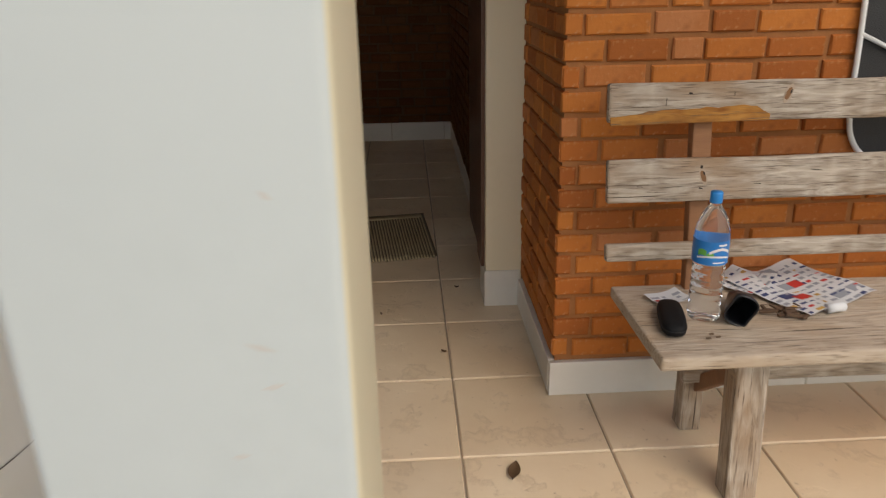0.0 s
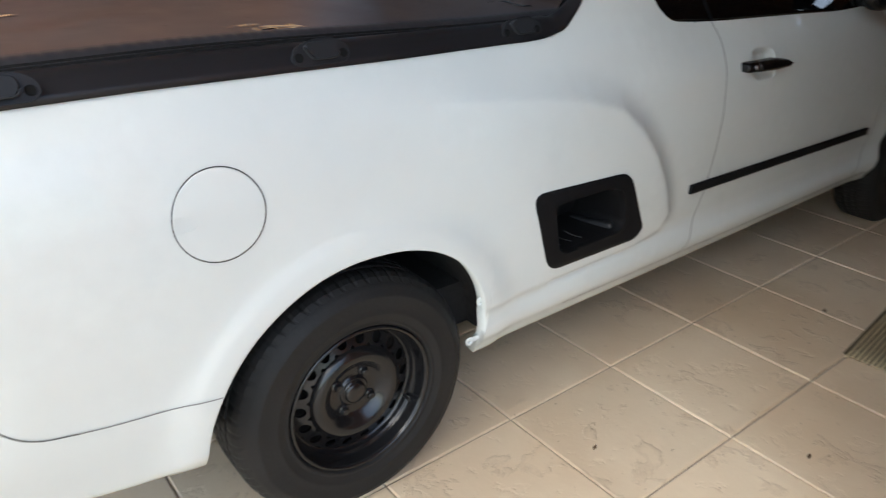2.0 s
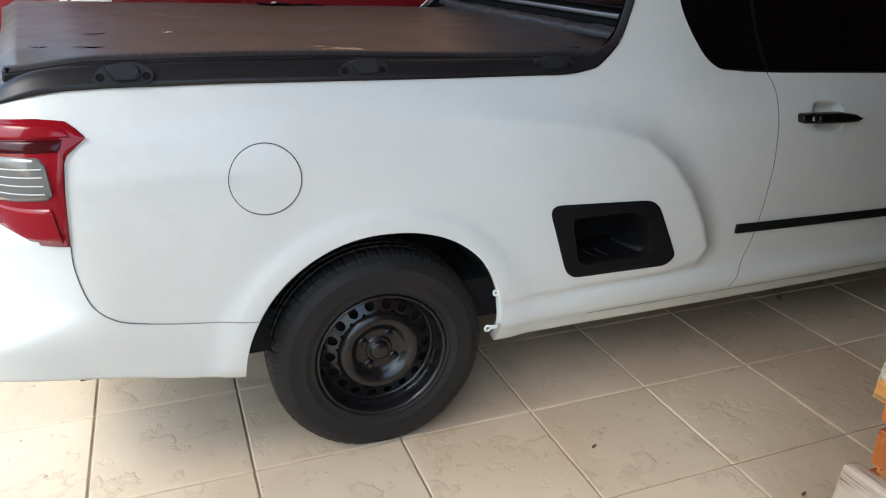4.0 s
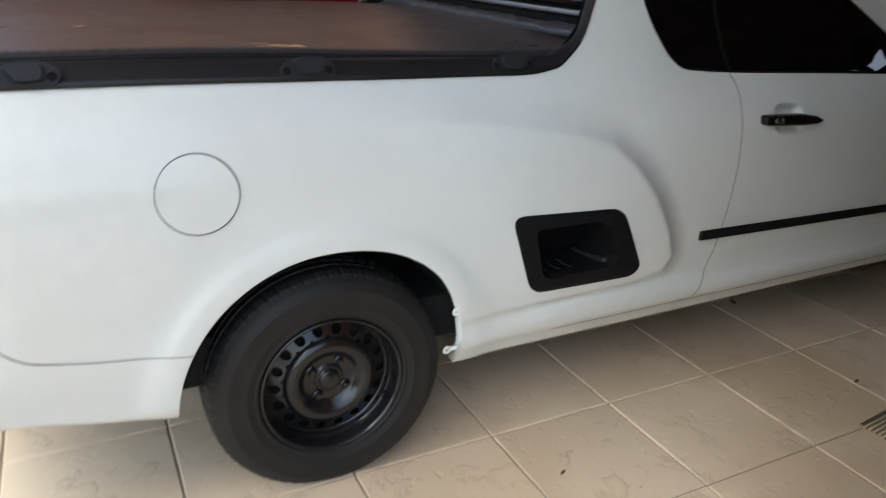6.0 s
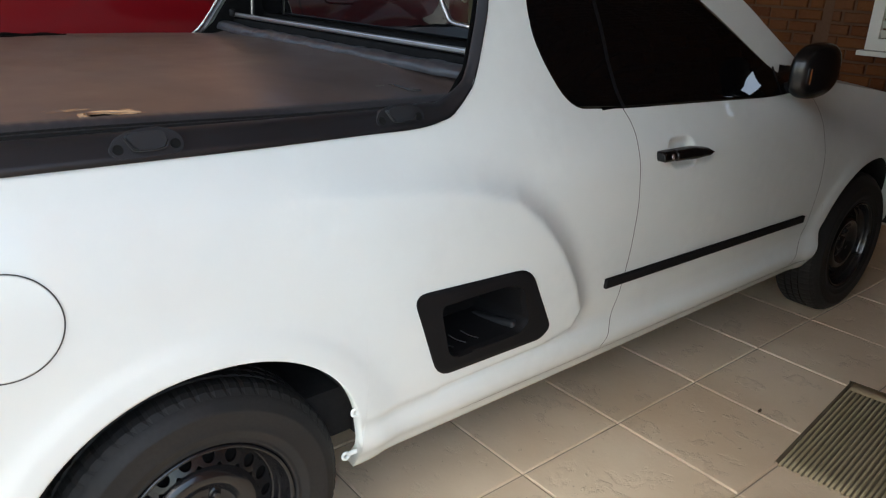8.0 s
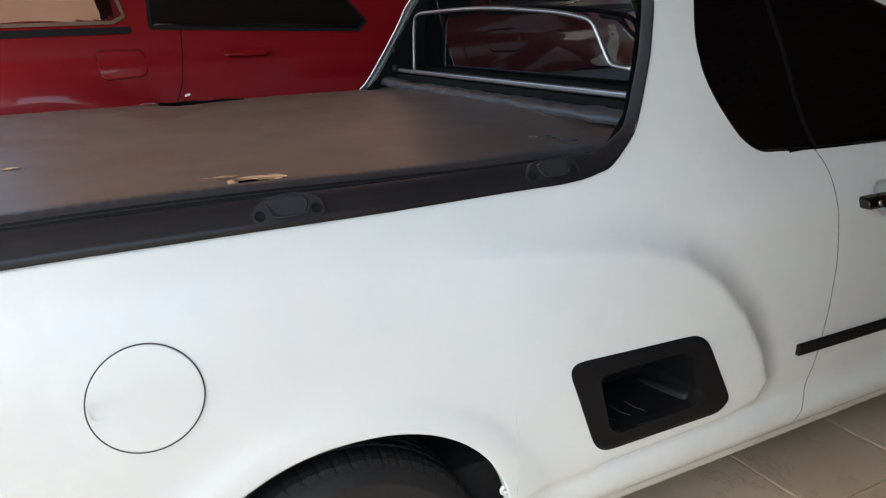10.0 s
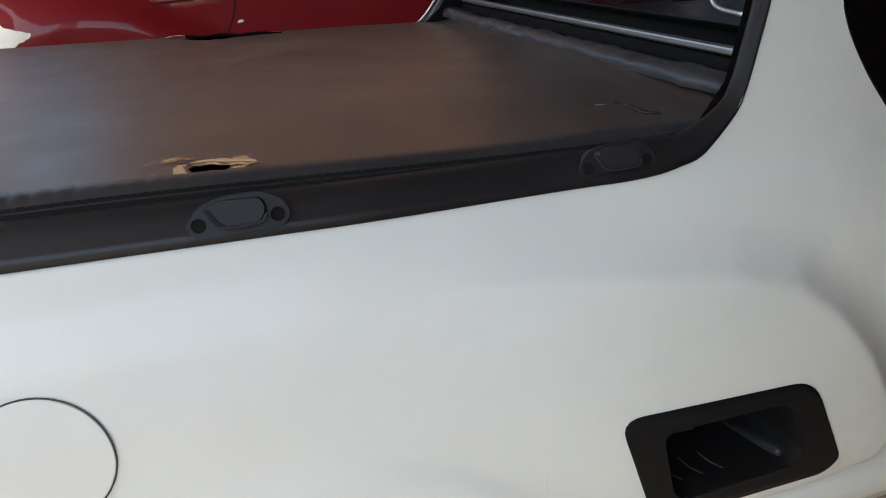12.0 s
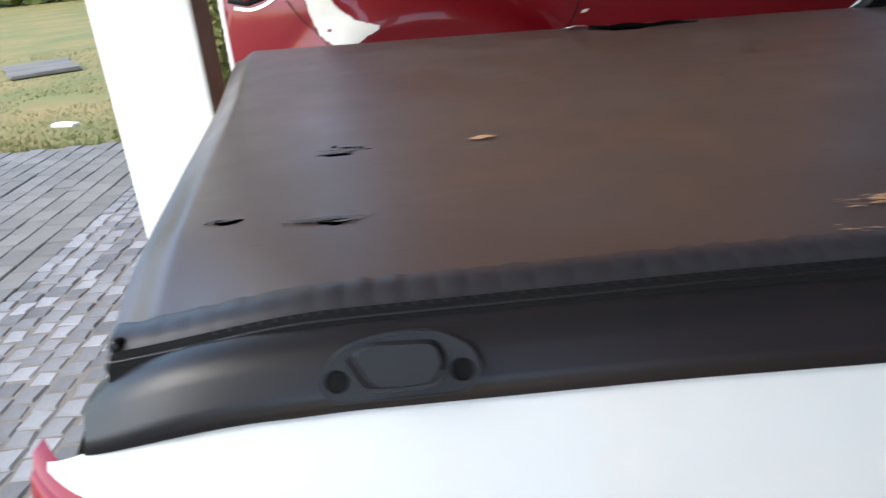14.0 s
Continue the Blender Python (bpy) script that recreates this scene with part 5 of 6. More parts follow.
def red_half(y, z):
    h = float(np.interp(z, _rf, _rp))
    d = math.hypot(y - R_HUB, z - 0.36)
    h += 0.050 * (1 - sstep(0.655, 0.82, d)) * sstep(0.36, 0.5, d)
    d = math.hypot(y - RF_HUB, z - 0.36)
    h += 0.02 * (1 - sstep(0.55, 0.64, d))
    h += 0.012 * sstep(1.0, 1.35, y) * (1 - sstep(1.6, 2.6, y)) * sstep(0.98, 1.12, z) * (1 - sstep(1.14, 1.2, z))
    if y < 1.42:
        h -= 0.30 * ((1.42 - y) / 0.62) ** 2.0
    if y > 4.4:
        h -= 0.4 * ((y - 4.4) / 0.7) ** 2
    return h


def red_x(y, z):
    return RX + red_half(y, z)


def red_bottom(y):
    for hub in (R_HUB, RF_HUB):
        if abs(y - hub) <= 0.36:
            return 0.32 + 0.36 * math.sqrt(max(0, 1 - ((y - hub) / 0.36) ** 2))
    return 0.26


red = thing("red_car", "glossy red compact crossover with a wraparound tail lamp", "car")
R_GLASS = [(1.28, 1.40), (1.50, 1.345), (1.98, 1.335), (2.03, 1.36), (2.0, 1.50), (1.92, 1.575), (1.5, 1.56)]
R_GLASS2 = [(2.13, 1.305), (3.1, 1.24), (3.15, 1.28), (2.98, 1.52), (2.8, 1.58), (2.16, 1.58)]


def build_red():
    ys = sorted(set(np.linspace(0.805, 5.08, 120).tolist()) | {h + s * 0.36 * math.sin(q) for h in (R_HUB, RF_HUB) for s in (-1, 1) for q in np.linspace(0, math.pi / 2, 18)})
    verts, faces, nz = [], [], 60
    g1, g2 = shrink(R_GLASS, 0.03), shrink(R_GLASS2, 0.03)
    for y in ys:
        lo, hi = red_bottom(y), lerp_line(R_TOP, y)
        verts += [(red_x(y, lo + (hi - lo) * k / nz), y, lo + (hi - lo) * k / nz) for k in range(nz + 1)]
    for i in range(len(ys) - 1):
        for k in range(nz):
            q = (i * (nz + 1) + k, (i + 1) * (nz + 1) + k, (i + 1) * (nz + 1) + k + 1, i * (nz + 1) + k + 1)
            c = sum((Vector(verts[j]) for j in q), Vector()) / 4
            if not (inside(g1, c.y, c.z) or inside(g2, c.y, c.z)):
                faces.append(q)
    return verts, faces


def other_side(ob):
    c = mirrored(ob)
    for v in c.data.vertices:
        v.co.x += 2 * (RX - CX)
    return c


r_side = part("body_side", build_red(), RED_PAINT, red, "", True)
other_side(r_side)
rx_across = lambda y, z, n=16: [(RX + red_half(y, z) * (2 * k / n - 1), y, z + 0.04 * (1 - (2 * k / n - 1) ** 2)) for k in range(n + 1)]
part("roof", loft([rx_across(y, lerp_line(R_TOP, y)) for y in (0.96, 1.2, 2.2, 3.0, 3.4)]), RED_PAINT, red, "", True)
part("windscreen", loft([rx_across(y, lerp_line(R_TOP, y)) for y in (3.4, 3.65, 3.9)]), TINT, red, "", True)
part("bonnet", loft([rx_across(y, lerp_line(R_TOP, y)) for y in (3.9, 4.1, 4.9, 5.08)]), RED_PAINT, red, "", True)
part("tailgate", loft([[(RX + red_half(0.81, min(z, 1.3)) * (2 * k / 14 - 1) * (1 if z < 1.3 else 0.9), 0.81 + 0.17 * sstep(1.2, 1.65, z) - 0.05 * (1 - (2 * k / 14 - 1) ** 2), z) for k in range(15)] for z in (0.3, 0.5, 0.8, 1.1, 1.25, 1.4, 1.62)]), RED_PAINT, red, "", True)
part("nose", loft([[(RX + red_half(5.07, z) * (2 * k / 12 - 1), 5.08 + 0.06 * (1 - (2 * k / 12 - 1) ** 2), z) for k in range(13)] for z in (0.26, 0.5, 0.88)]), RED_PAINT, red, "", True)
for poly in (R_GLASS, R_GLASS2):
    g = part("side_window", patch(poly, 0.003, 40, 10, 0.01, red_x), CLEAR_TINT if poly is R_GLASS else TINT, red, "dark side window", True)
    other_side(g)
    part("window_trim", ribbon(dense(poly + [poly[0]], 0.03), 0.016, 0.005, red_x), CHROME if poly is R_GLASS else BLACK_PLASTIC, red)
part("black_moulding", ribbon(dense([(0.86, 1.318), (1.4, 1.312), (2.05, 1.30)], 0.03), 0.03, 0.004, red_x), BLACK_PLASTIC, red)
fl = [(p.x, p.y) for p in rounded([(1.885, 1.222), (2.085, 1.214), (2.085, 1.10), (1.895, 1.095)], 0.035)]
r_flap = part("fuel_flap", patch(fl, 0.0025, 30, 12, 0.006, red_x), RED_PAINT, red, "", True)
part("flap_joint", ribbon(fl, 0.005, 0.001, red_x, True), SEAM, r_flap)
part("door_joint", ribbon(flow([(2.26, 1.30), (2.24, 1.15), (2.2, 1.0), (2.08, 0.8), (2.05, 0.6)]), 0.005, 0.001, red_x), SEAM, red)
part("door_handle", patch([(2.42, 1.175), (2.44, 1.19), (2.62, 1.183), (2.64, 1.17), (2.62, 1.155), (2.44, 1.16)], 0.022, 20, 6, 0.02, red_x, dome=0.008), RED_PAINT, red, "", True)
R_LAMP = [(0.87, 1.285), (1.02, 1.275), (1.10, 1.255), (1.06, 1.215), (1.0, 1.165), (0.93, 1.145), (0.87, 1.16)]
part("tail_lamp_case", patch([(0.83, 1.30), (1.29, 1.287), (1.315, 1.268), (1.29, 1.252), (1.15, 1.238), (1.07, 1.195), (1.0, 1.145), (0.92, 1.125), (0.83, 1.14)], 0.004, 40, 8, 0.02, red_x), BLACK_PLASTIC, red, "black surround of the tail lamp", True)
tl = part("tail_lamp", patch(R_LAMP, 0.012, 24, 8, 0.014, red_x, dome=0.006), RED_LENS, red, "red tail lamp", True)
part("lamp_core", patch(circle(0.925, 1.225, 0.017, 20), 0.021, 12, 8, 0.004, red_x, dome=0.003), CLEAR_LENS, tl, "white lamp centre", True)
SCRAPE = surface("bared_white_filler", (0.80, 0.78, 0.72), (0.70, 0.67, 0.60), 0.7, fine=60.0, coarse=14.0, bump_h=0.001)
worn = flow([(1.178, 1.213), (1.245, 1.209), (1.262, 1.165), (1.300, 1.100), (1.372, 1.050), (1.452, 1.024), (1.40, 0.990), (1.35, 0.966), (1.262, 0.972), (1.215, 1.015), (1.188, 1.085), (1.178, 1.15), (1.178, 1.213)], 9)[:-1]
worn = [(a + 0.007 * noise.noise(Vector((a * 60, b * 60, 1))), b + 0.006 * noise.noise(Vector((a * 70, b * 50, 4)))) for a, b in worn]
scrape = part("scraped_patch", patch(worn, 0.0015, 60, 24, 0.004, red_x), SCRAPE, red, "ragged white scrape where the red paint is gone", True)
for a, b, q in ((1.232, 1.160, 0.010), (1.258, 1.022, 0.010)):
    part("paint_flake", patch([(a + q * (1 + 0.4 * noise.noise(Vector((a * 40, k, 2)))) * math.cos(k * 0.785), b + 0.6 * q * (1 + 0.4 * noise.noise(Vector((b * 40, k, 7)))) * math.sin(k * 0.785)) for k in range(8)], 0.004, 8, 4, 0.003, red_x), RED_PAINT, scrape, "flake of red paint left on the scrape", True)
part("scuff", patch([(2.236 + 0.014 * math.cos(k * 0.785) + 0.004 * math.sin(k * 2.1), 1.003 + 0.006 * math.sin(k * 0.785) + 0.004 * math.cos(k * 0.785)) for k in range(8)], 0.0015, 8, 4, 0.003, red_x), SCRAPE, red, "small pale scuff in the red paint", True)
part("chrome_strip", ribbon(flow([(0.86, 1.12), (0.94, 1.112), (1.02, 1.135), (1.10, 1.185)]), 0.012, 0.003, red_x), CHROME, red)
part("bumper_joint", ribbon(flow([(1.10, 1.14), (1.16, 1.06), (1.24, 0.98), (1.26, 0.90)]), 0.005, 0.001, red_x), SEAM, red)
part("roof_pillar_trim", ribbon(dense([(0.86, 1.33), (0.90, 1.42), (0.97, 1.52)], 0.03), 0.03, 0.003, red_x), CHROME, red)
for hub in (R_HUB, RF_HUB):
    for s in (-1, 1):
        part("wheel", lathe([(0.01, 0.0), (0.2, 0.005), (0.21, -0.01), (0.3, -0.02), (0.32, 0.02), (0.32, 0.17), (0.29, 0.2), (0.1, 0.19)], 48), RUBBER, red, "", True,
             Matrix.Translation((RX + s * 0.83, hub, 0.322)) @ pose(0, 0, 0, 0, 0, 180 if s > 0 else 0))
part("underbody", box(1.4, 3.8, 0.1, at=(RX, 2.95, 0.4)), LINER, red)

# ---- weathered bench ----
bench = thing("bench", "weathered grey plank bench with a slatted back against the brick wall", "bench")
BX0, BX1 = 0.418, 2.25
BL = BX1 - BX0
board = lambda z, y, h, th, seed, tilt=-8.0, name="back_slat", mat=WOOD: part(name, rough_board(BL, th, h, 0.004, 40, seed, 0.006), mat, bench, "", False, pose(BX0 + BL / 2, y, z, tilt, 0, 0))
board(0.902, 2.292, 0.098, 0.026, 1)
board(0.712, 2.262, 0.108, 0.026, 2)
board(0.531, 2.238, 0.045, 0.024, 3)
SLATS = ((0.902, 2.292), (0.712, 2.262), (0.531, 2.238))


def face_y(z):
    """The front face of the back slat at this height."""
    zc, yc = min(SLATS, key=lambda s: abs(s[0] - z))
    return yc - 0.0131 + (z - zc) * math.tan(radians(8))


bm = rough_board(0.40, 0.005, 0.034, 0.0015, 24, 9, 0.0015)
for v in bm.verts:
    u = v.co.x / 0.40 + 0.5
    if v.co.z > 0:
        v.co.z += 0.003 * math.exp(-((u - 0.78) / 0.2) ** 2) - 0.012 * sstep(0.35, 0.0, u) - 0.02 * sstep(0.9, 1.0, u) + 0.005 * noise.noise(Vector((u * 14, 0, 2)))
part("split_edge", bm, WOOD_RAW, bench, "raw yellow split along the lower edge", False, pose(BX0 + 0.203, face_y(0.870) - 0.0005, 0.870, -8, -0.8, 0))


def knot(x, z, r, tilt=25):
    """A knot: pale ring of grain with a brown heart and a dark crack."""
    for k, (s, mat, deep) in enumerate(((1.15, KNOT_RING, 0.0), (0.75, KNOT_WOOD, 0.0004), (0.25, HOLE, 0.0008))):
        rim = []
        for i in range(22):
            a = 2 * math.pi * i / 22
            q = s * r * (1 + 0.18 * noise.noise(Vector((math.cos(a) * 2 + x * 9, math.sin(a) * 2, k))))
            rim.append((0.62 * q * math.cos(a) + (0.3 * r if k == 2 else 0), -0.0004 - deep, 1.55 * q * math.sin(a) + (0.5 * r if k == 2 else 0)))
        n = len(rim)
        v = [(p[0], 0.002, p[2]) for p in rim] + rim
        part("knot", (v, [(i, (i + 1) % n, n + (i + 1) % n, n + i) for i in range(n)] + [tuple(range(n, 2 * n))]), mat, bench, "brown wood knot" if k else "pale grain ring round a knot", False, pose(x, face_y(z), z, -8, tilt, 0))


KNOT_RING = surface("knot_ring_wood", (0.42, 0.335, 0.255), (0.34, 0.26, 0.19), 0.85, fine=70.0)
HOLE = plain("dark_nail_hole", (0.03, 0.02, 0.015), 0.9)
KNOT_WOOD = surface("brown_knot", (0.24, 0.12, 0.05), (0.15, 0.075, 0.035), 0.8, fine=60.0)
knot(0.865, 0.918, 0.014)
knot(0.66, 0.722, 0.013, -20)
for x, z, w, h in ((0.62, 0.924, 0.010, 0.005), (0.665, 0.878, 0.018, 0.006), (0.53, 0.872, 0.004, 0.010), (0.56, 0.905, 0.0015, 0.020), (0.73, 0.92, 0.0015, 0.012),
                   (0.655, 0.745, 0.006, 0.008), (0.655, 0.692, 0.010, 0.004), (0.80, 0.70, 0.02, 0.0015), (0.95, 0.73, 0.03, 0.0015), (0.50, 0.70, 0.015, 0.0015)):
    part("nail_hole", box(w, 0.003, h, 0.0006, 1), HOLE, bench, "", False, pose(x, face_y(z) + 0.0008, z, -8, 6, 0))
# seat of one wide board with a clipped, worn near end
bm = rough_board(BL - 0.02, 0.40, 0.034, 0.003, 30, 5, 0.007)
for v in bm.verts:
    if v.co.x < -(BL - 0.02) / 2 + 0.02:
        v.co.x += 0.006 * noise.noise(v.co * 15) + 0.008 * sstep(-0.17, -0.2, v.co.y)
part("seat", bm, SEAT_WOOD, bench, "wide weathered seat board", False, pose(BX0 + 0.034 + (BL - 0.02) / 2, 2.084, 0.398, 0, 0, 0))
for lx in (0.685, 1.98):
    part("leg", rough_board(0.38, 0.07, 0.075, 0.003, 6, lx, 0.005), WOOD, bench, "", False, pose(lx + 0.012, 1.955, 0.19, 0, 90, 0) @ pose(0, 0, 0, 0, 0, -4))
    part("leg", rough_board(0.38, 0.06, 0.06, 0.003, 6, lx + 1, 0.005), WOOD, bench, "", False, pose(lx - 0.005, 2.235, 0.19, 0, 90, 0))
    part("back_post", rough_board(0.56, 0.035, 0.05, 0.002, 8, lx + 2, 0.004), POST_WOOD, bench, "brown back post", False, pose(lx - 0.02, 2.284, 0.61, 0, 90, 0) @ pose(0, 0, 0, 0, 0, -7))
    part("cross_rail", rough_board(0.32, 0.035, 0.05, 0.003, 6, lx + 3, 0.004), WOOD, bench, "", False, pose(lx - 0.01, 2.10, 0.345, 0, 0, 90))
    part("brace", rough_board(0.32, 0.03, 0.04, 0.003, 6, lx + 4, 0.004), WOOD_DARK, bench, "", False, pose(lx + 0.01, 2.09, 0.24, 0, 0, 90) @ pose(0, 0, 0, 0, 38, 0))
part("stretcher", rough_board(1.45, 0.03, 0.04, 0.003, 20, 6, 0.005), WOOD, bench, "", False, pose(1.36, 2.19, 0.19, 0, 0, 0))
SEAT_Z = 0.4165

# water bottle
bottle = thing("water_bottle", "clear ribbed plastic water bottle with a blue cap and label", "bottle", 0.622, 2.072, SEAT_Z)
bottle.scale = (0.90, 0.90, 0.965)
m_clear, n_, l_, p_ = nodes_of("clear_bottle_plastic")
p_.inputs["Base Color"].default_value, p_.inputs["Roughness"].default_value = (0.97, 0.985, 0.99, 1), 0.03
p_.inputs["Transmission Weight"].default_value, p_.inputs["IOR"].default_value = 0.97, 1.26
prof = [(0.001, 0.004), (0.03, 0.003), (0.041, 0.008), (0.044, 0.022)]
for i in range(7):
    z = 0.03 + i * 0.019
    prof += [(0.0425, z), (0.0405, z + 0.006), (0.0405, z + 0.010), (0.0425, z + 0.015)]
prof += [(0.0445, 0.165), (0.0445, 0.225), (0.043, 0.24), (0.036, 0.263), (0.026, 0.283), (0.0155, 0.297), (0.0135, 0.302), (0.0135, 0.315)]
part("bottle_body", lathe(prof, 40, "z"), m_clear, bottle, "clear ribbed plastic", True).visible_shadow = False
BLUE_CAP = plain("blue_plastic", (0.012, 0.23, 0.62), 0.35)
BLUE_LABEL = plain("blue_label", (0.012, 0.18, 0.52), 0.3)
GREEN_PRINT = plain("green_print", (0.10, 0.36, 0.06), 0.35)
part("bottle_cap", lathe([(0.0005, 0.331), (0.0135, 0.331), (0.0155, 0.328), (0.0158, 0.306), (0.0145, 0.304)], 24, "z"), BLUE_CAP, bottle, "blue screw cap", True)


def wrap(a0, a1, z0, z1, r, n=14, wave=0.0):
    rows = []
    for i in range(n + 1):
        a = a0 + (a1 - a0) * i / n
        off = wave * math.sin(math.pi * i / n)
        rows.append([(r * math.cos(a), r * math.sin(a), z0 + off), (r * math.cos(a), r * math.sin(a), z1 + off)])
    return loft(rows)


label_ = part("bottle_label", wrap(0, 2 * math.pi, 0.158, 0.217, 0.0452, 40), BLUE_LABEL, bottle, "blue paper label with white waves and green leaves", True)
front = -math.pi / 2 - 0.15
part("label_wave", wrap(front - 1.0, front + 1.0, 0.172, 0.1765, 0.0455, 16, 0.006), PAPER, label_)
part("label_wave", wrap(front - 0.3, front + 1.0, 0.185, 0.192, 0.0455, 16, 0.010), PAPER, label_)
part("label_leaf", wrap(front - 0.95, front - 0.45, 0.179, 0.194, 0.0454, 10, 0.004), GREEN_PRINT, label_)
part("label_leaf", wrap(front - 0.42, front - 0.05, 0.177, 0.187, 0.0454, 10, 0.004), GREEN_PRINT, label_)
part("label_bar", wrap(front + 0.2, front + 0.75, 0.206, 0.2110, 0.0455, 8), PAPER, label_, "unreadable white print")
part("label_bar", wrap(front - 0.05, front + 0.7, 0.163, 0.1665, 0.0455, 8), PAPER, label_, "unreadable white print")

# spectacle case
case = thing("glasses_case", "black oblong spectacle case lying on the bench", "glasses case", 0.535, 2.045, SEAT_Z)
bm = bmesh.new()
bmesh.ops.create_uvsphere(bm, u_segments=30, v_segments=20, radius=1)
for v in bm.verts:
    sg = lambda q, k: math.copysign(abs(q) ** k, q)
    v.co = (sg(v.co.x, 0.62) * 0.030, sg(v.co.y, 0.62) * 0.083, (sg(v.co.z, 0.55) + 1) * 0.019)
part("case_shell", bm, BLACK_PLASTIC, case, "", True, pose(0, 0, 0, 0, 0, -12))
part("case_rim", tube([Vector((0.0302 * math.copysign(abs(math.cos(a)) ** 0.62, math.cos(a)), 0.0832 * math.copysign(abs(math.sin(a)) ** 0.62, math.sin(a)), 0.02)) for a in np.linspace(0, 2 * math.pi, 48)[:-1]], 0.0011, 6, True), GREY_PLASTIC, case, "", True, pose(0, 0, 0, 0, 0, -12))

# open black pouch lying on its side
pouch = thing("black_pouch", "open black moulded pouch lying on its side", "pouch", 0.705, 2.07, SEAT_Z)
pv, pf = [], []
for i in range(10):
    t = i / 9
    for k in range(28):
        a = 2 * math.pi * k / 28
        w, h = 0.019 + 0.012 * t, 0.017 + 0.029 * sstep(0, 1, t)
        pv.append((w * math.cos(a) + 0.006 * math.sin(3 * a) * t, 0.075 - 0.15 * t - 0.02 * math.sin(a) * t, h + h * math.sin(a)))
pf += [(i * 28 + k, (i + 1) * 28 + k, (i + 1) * 28 + (k + 1) % 28, i * 28 + (k + 1) % 28) for i in range(9) for k in range(28)]
pf.append(tuple(range(28)))
PLEATHER = surface("black_leatherette", (0.012, 0.013, 0.016), (0.02, 0.021, 0.026), 0.35, fine=160.0, bump_h=0.0008, bump_s=0.4)
pb = part("pouch_shell", (pv, pf), PLEATHER, pouch, "", True, pose(0.004, 0.006, 0, 0, 0, -20))
sol = pb.modifiers.new("thick", "SOLIDIFY")
sol.thickness = 0.003

# papers
INK = plain("dark_blue_print", (0.04, 0.06, 0.16), 0.6)
INK_RED = plain("red_print", (0.55, 0.04, 0.03), 0.6)
INK_GREY = plain("grey_print", (0.32, 0.34, 0.38), 0.6)
INK_OCHRE = plain("ochre_print", (0.55, 0.33, 0.08), 0.6)


def leaflet(name, label, x, y, rz, w, d, lift, seed, columns):
    e = thing(name, label, "leaflet", x, y, SEAT_Z, "printed leaflets on the bench", rz)
    rnd = random.Random(seed)
    hgt = lambda u, v: 0.002 + lift * (0.5 + 0.5 * noise.noise(Vector((u * 9 + seed, v * 9, 0)))) * (abs(u) / w + abs(v) / d) + 0.004 * sstep(0.2 * w, 0.5 * w, u)
    nx, ny = 22, 16
    rows = [[(w * (i / nx - 0.5), d * (j / ny - 0.5), hgt(w * (i / nx - 0.5), d * (j / ny - 0.5))) for j in range(ny + 1)] for i in range(nx + 1)]
    sh = part("sheet", loft(rows), PAPER, e, "", True)
    inks = {}
    for c in range(columns):
        for r in range(int(columns * 1.3)):
            u0, v0 = w * ((c + 0.12) / columns - 0.5), d * ((r + 0.12) / (columns * 1.3) - 0.5)
            bw, bh = w / columns * rnd.uniform(0.3, 0.85), d / (columns * 1.3) * rnd.uniform(0.18, 0.62)
            m = rnd.choice([INK, INK_GREY, INK_GREY, INK_GREY, INK, INK_RED, INK_OCHRE] if rnd.random() < 0.5 else [INK_GREY, INK])
            if columns > 5 and rnd.random() < 0.07:
                bw, bh = w / columns * 1.6, d / columns * 1.1
                m = rnd.choice([INK_RED, INK_OCHRE, INK_GREY, INK_GREY, INK])
                u0, v0 = min(u0, w * 0.32), min(v0, d * 0.34)
            q = [(u0, v0), (u0 + bw, v0), (u0 + bw, v0 + bh), (u0, v0 + bh)]
            lst = inks.setdefault(m.name, (m, [], []))
            o = len(lst[1])
            lst[1].extend((a, b, hgt(a, b) + 0.0012) for a, b in q)
            lst[2].append((o, o + 1, o + 2, o + 3))
    for m, v, f in inks.values():
        tagged(part("print", (v, f), m, sh, "unreadable printed bars"), "", "", "", "stuff")
    return e


leaflet("leaflet", "open printed leaflet with small coloured pictures", 0.932, 2.212, 27, 0.265, 0.255, 0.030, 3, 9)
leaflet("leaflet", "folded white leaflet under the others", 0.80, 2.262, 38, 0.14, 0.13, 0.030, 8, 5)
leaflet("receipt", "curled pale receipt with faint pink print", 0.575, 2.185, 20, 0.10, 0.07, 0.012, 12, 3)
roll = thing("paper_roll", "small rolled white paper", "paper", 0.93, 2.07, SEAT_Z)
part("roll", tube([(0, 0, 0.013), (0.02, 0.004, 0.014), (0.045, 0.01, 0.013)], 0.0125, 12), PAPER, roll, "", True)
BARK = surface("dark_bark", (0.13, 0.075, 0.04), (0.07, 0.04, 0.025), 0.85, fine=80.0)
chips = thing("bark_chips", "broken brown bark and dry leaf crumbs", "debris", 0.83, 2.075, SEAT_Z)
rnd = random.Random(21)
for i in range(14):
    b = box(rnd.uniform(0.02, 0.05), rnd.uniform(0.006, 0.014), rnd.uniform(0.003, 0.008), 0.001, 1)
    part("chip", b, BARK, chips, "", False, pose(rnd.uniform(-0.06, 0.06), rnd.uniform(-0.025, 0.025), 0.004 + rnd.uniform(0, 0.008), rnd.uniform(-12, 12), rnd.uniform(-12, 12), rnd.uniform(0, 180)))
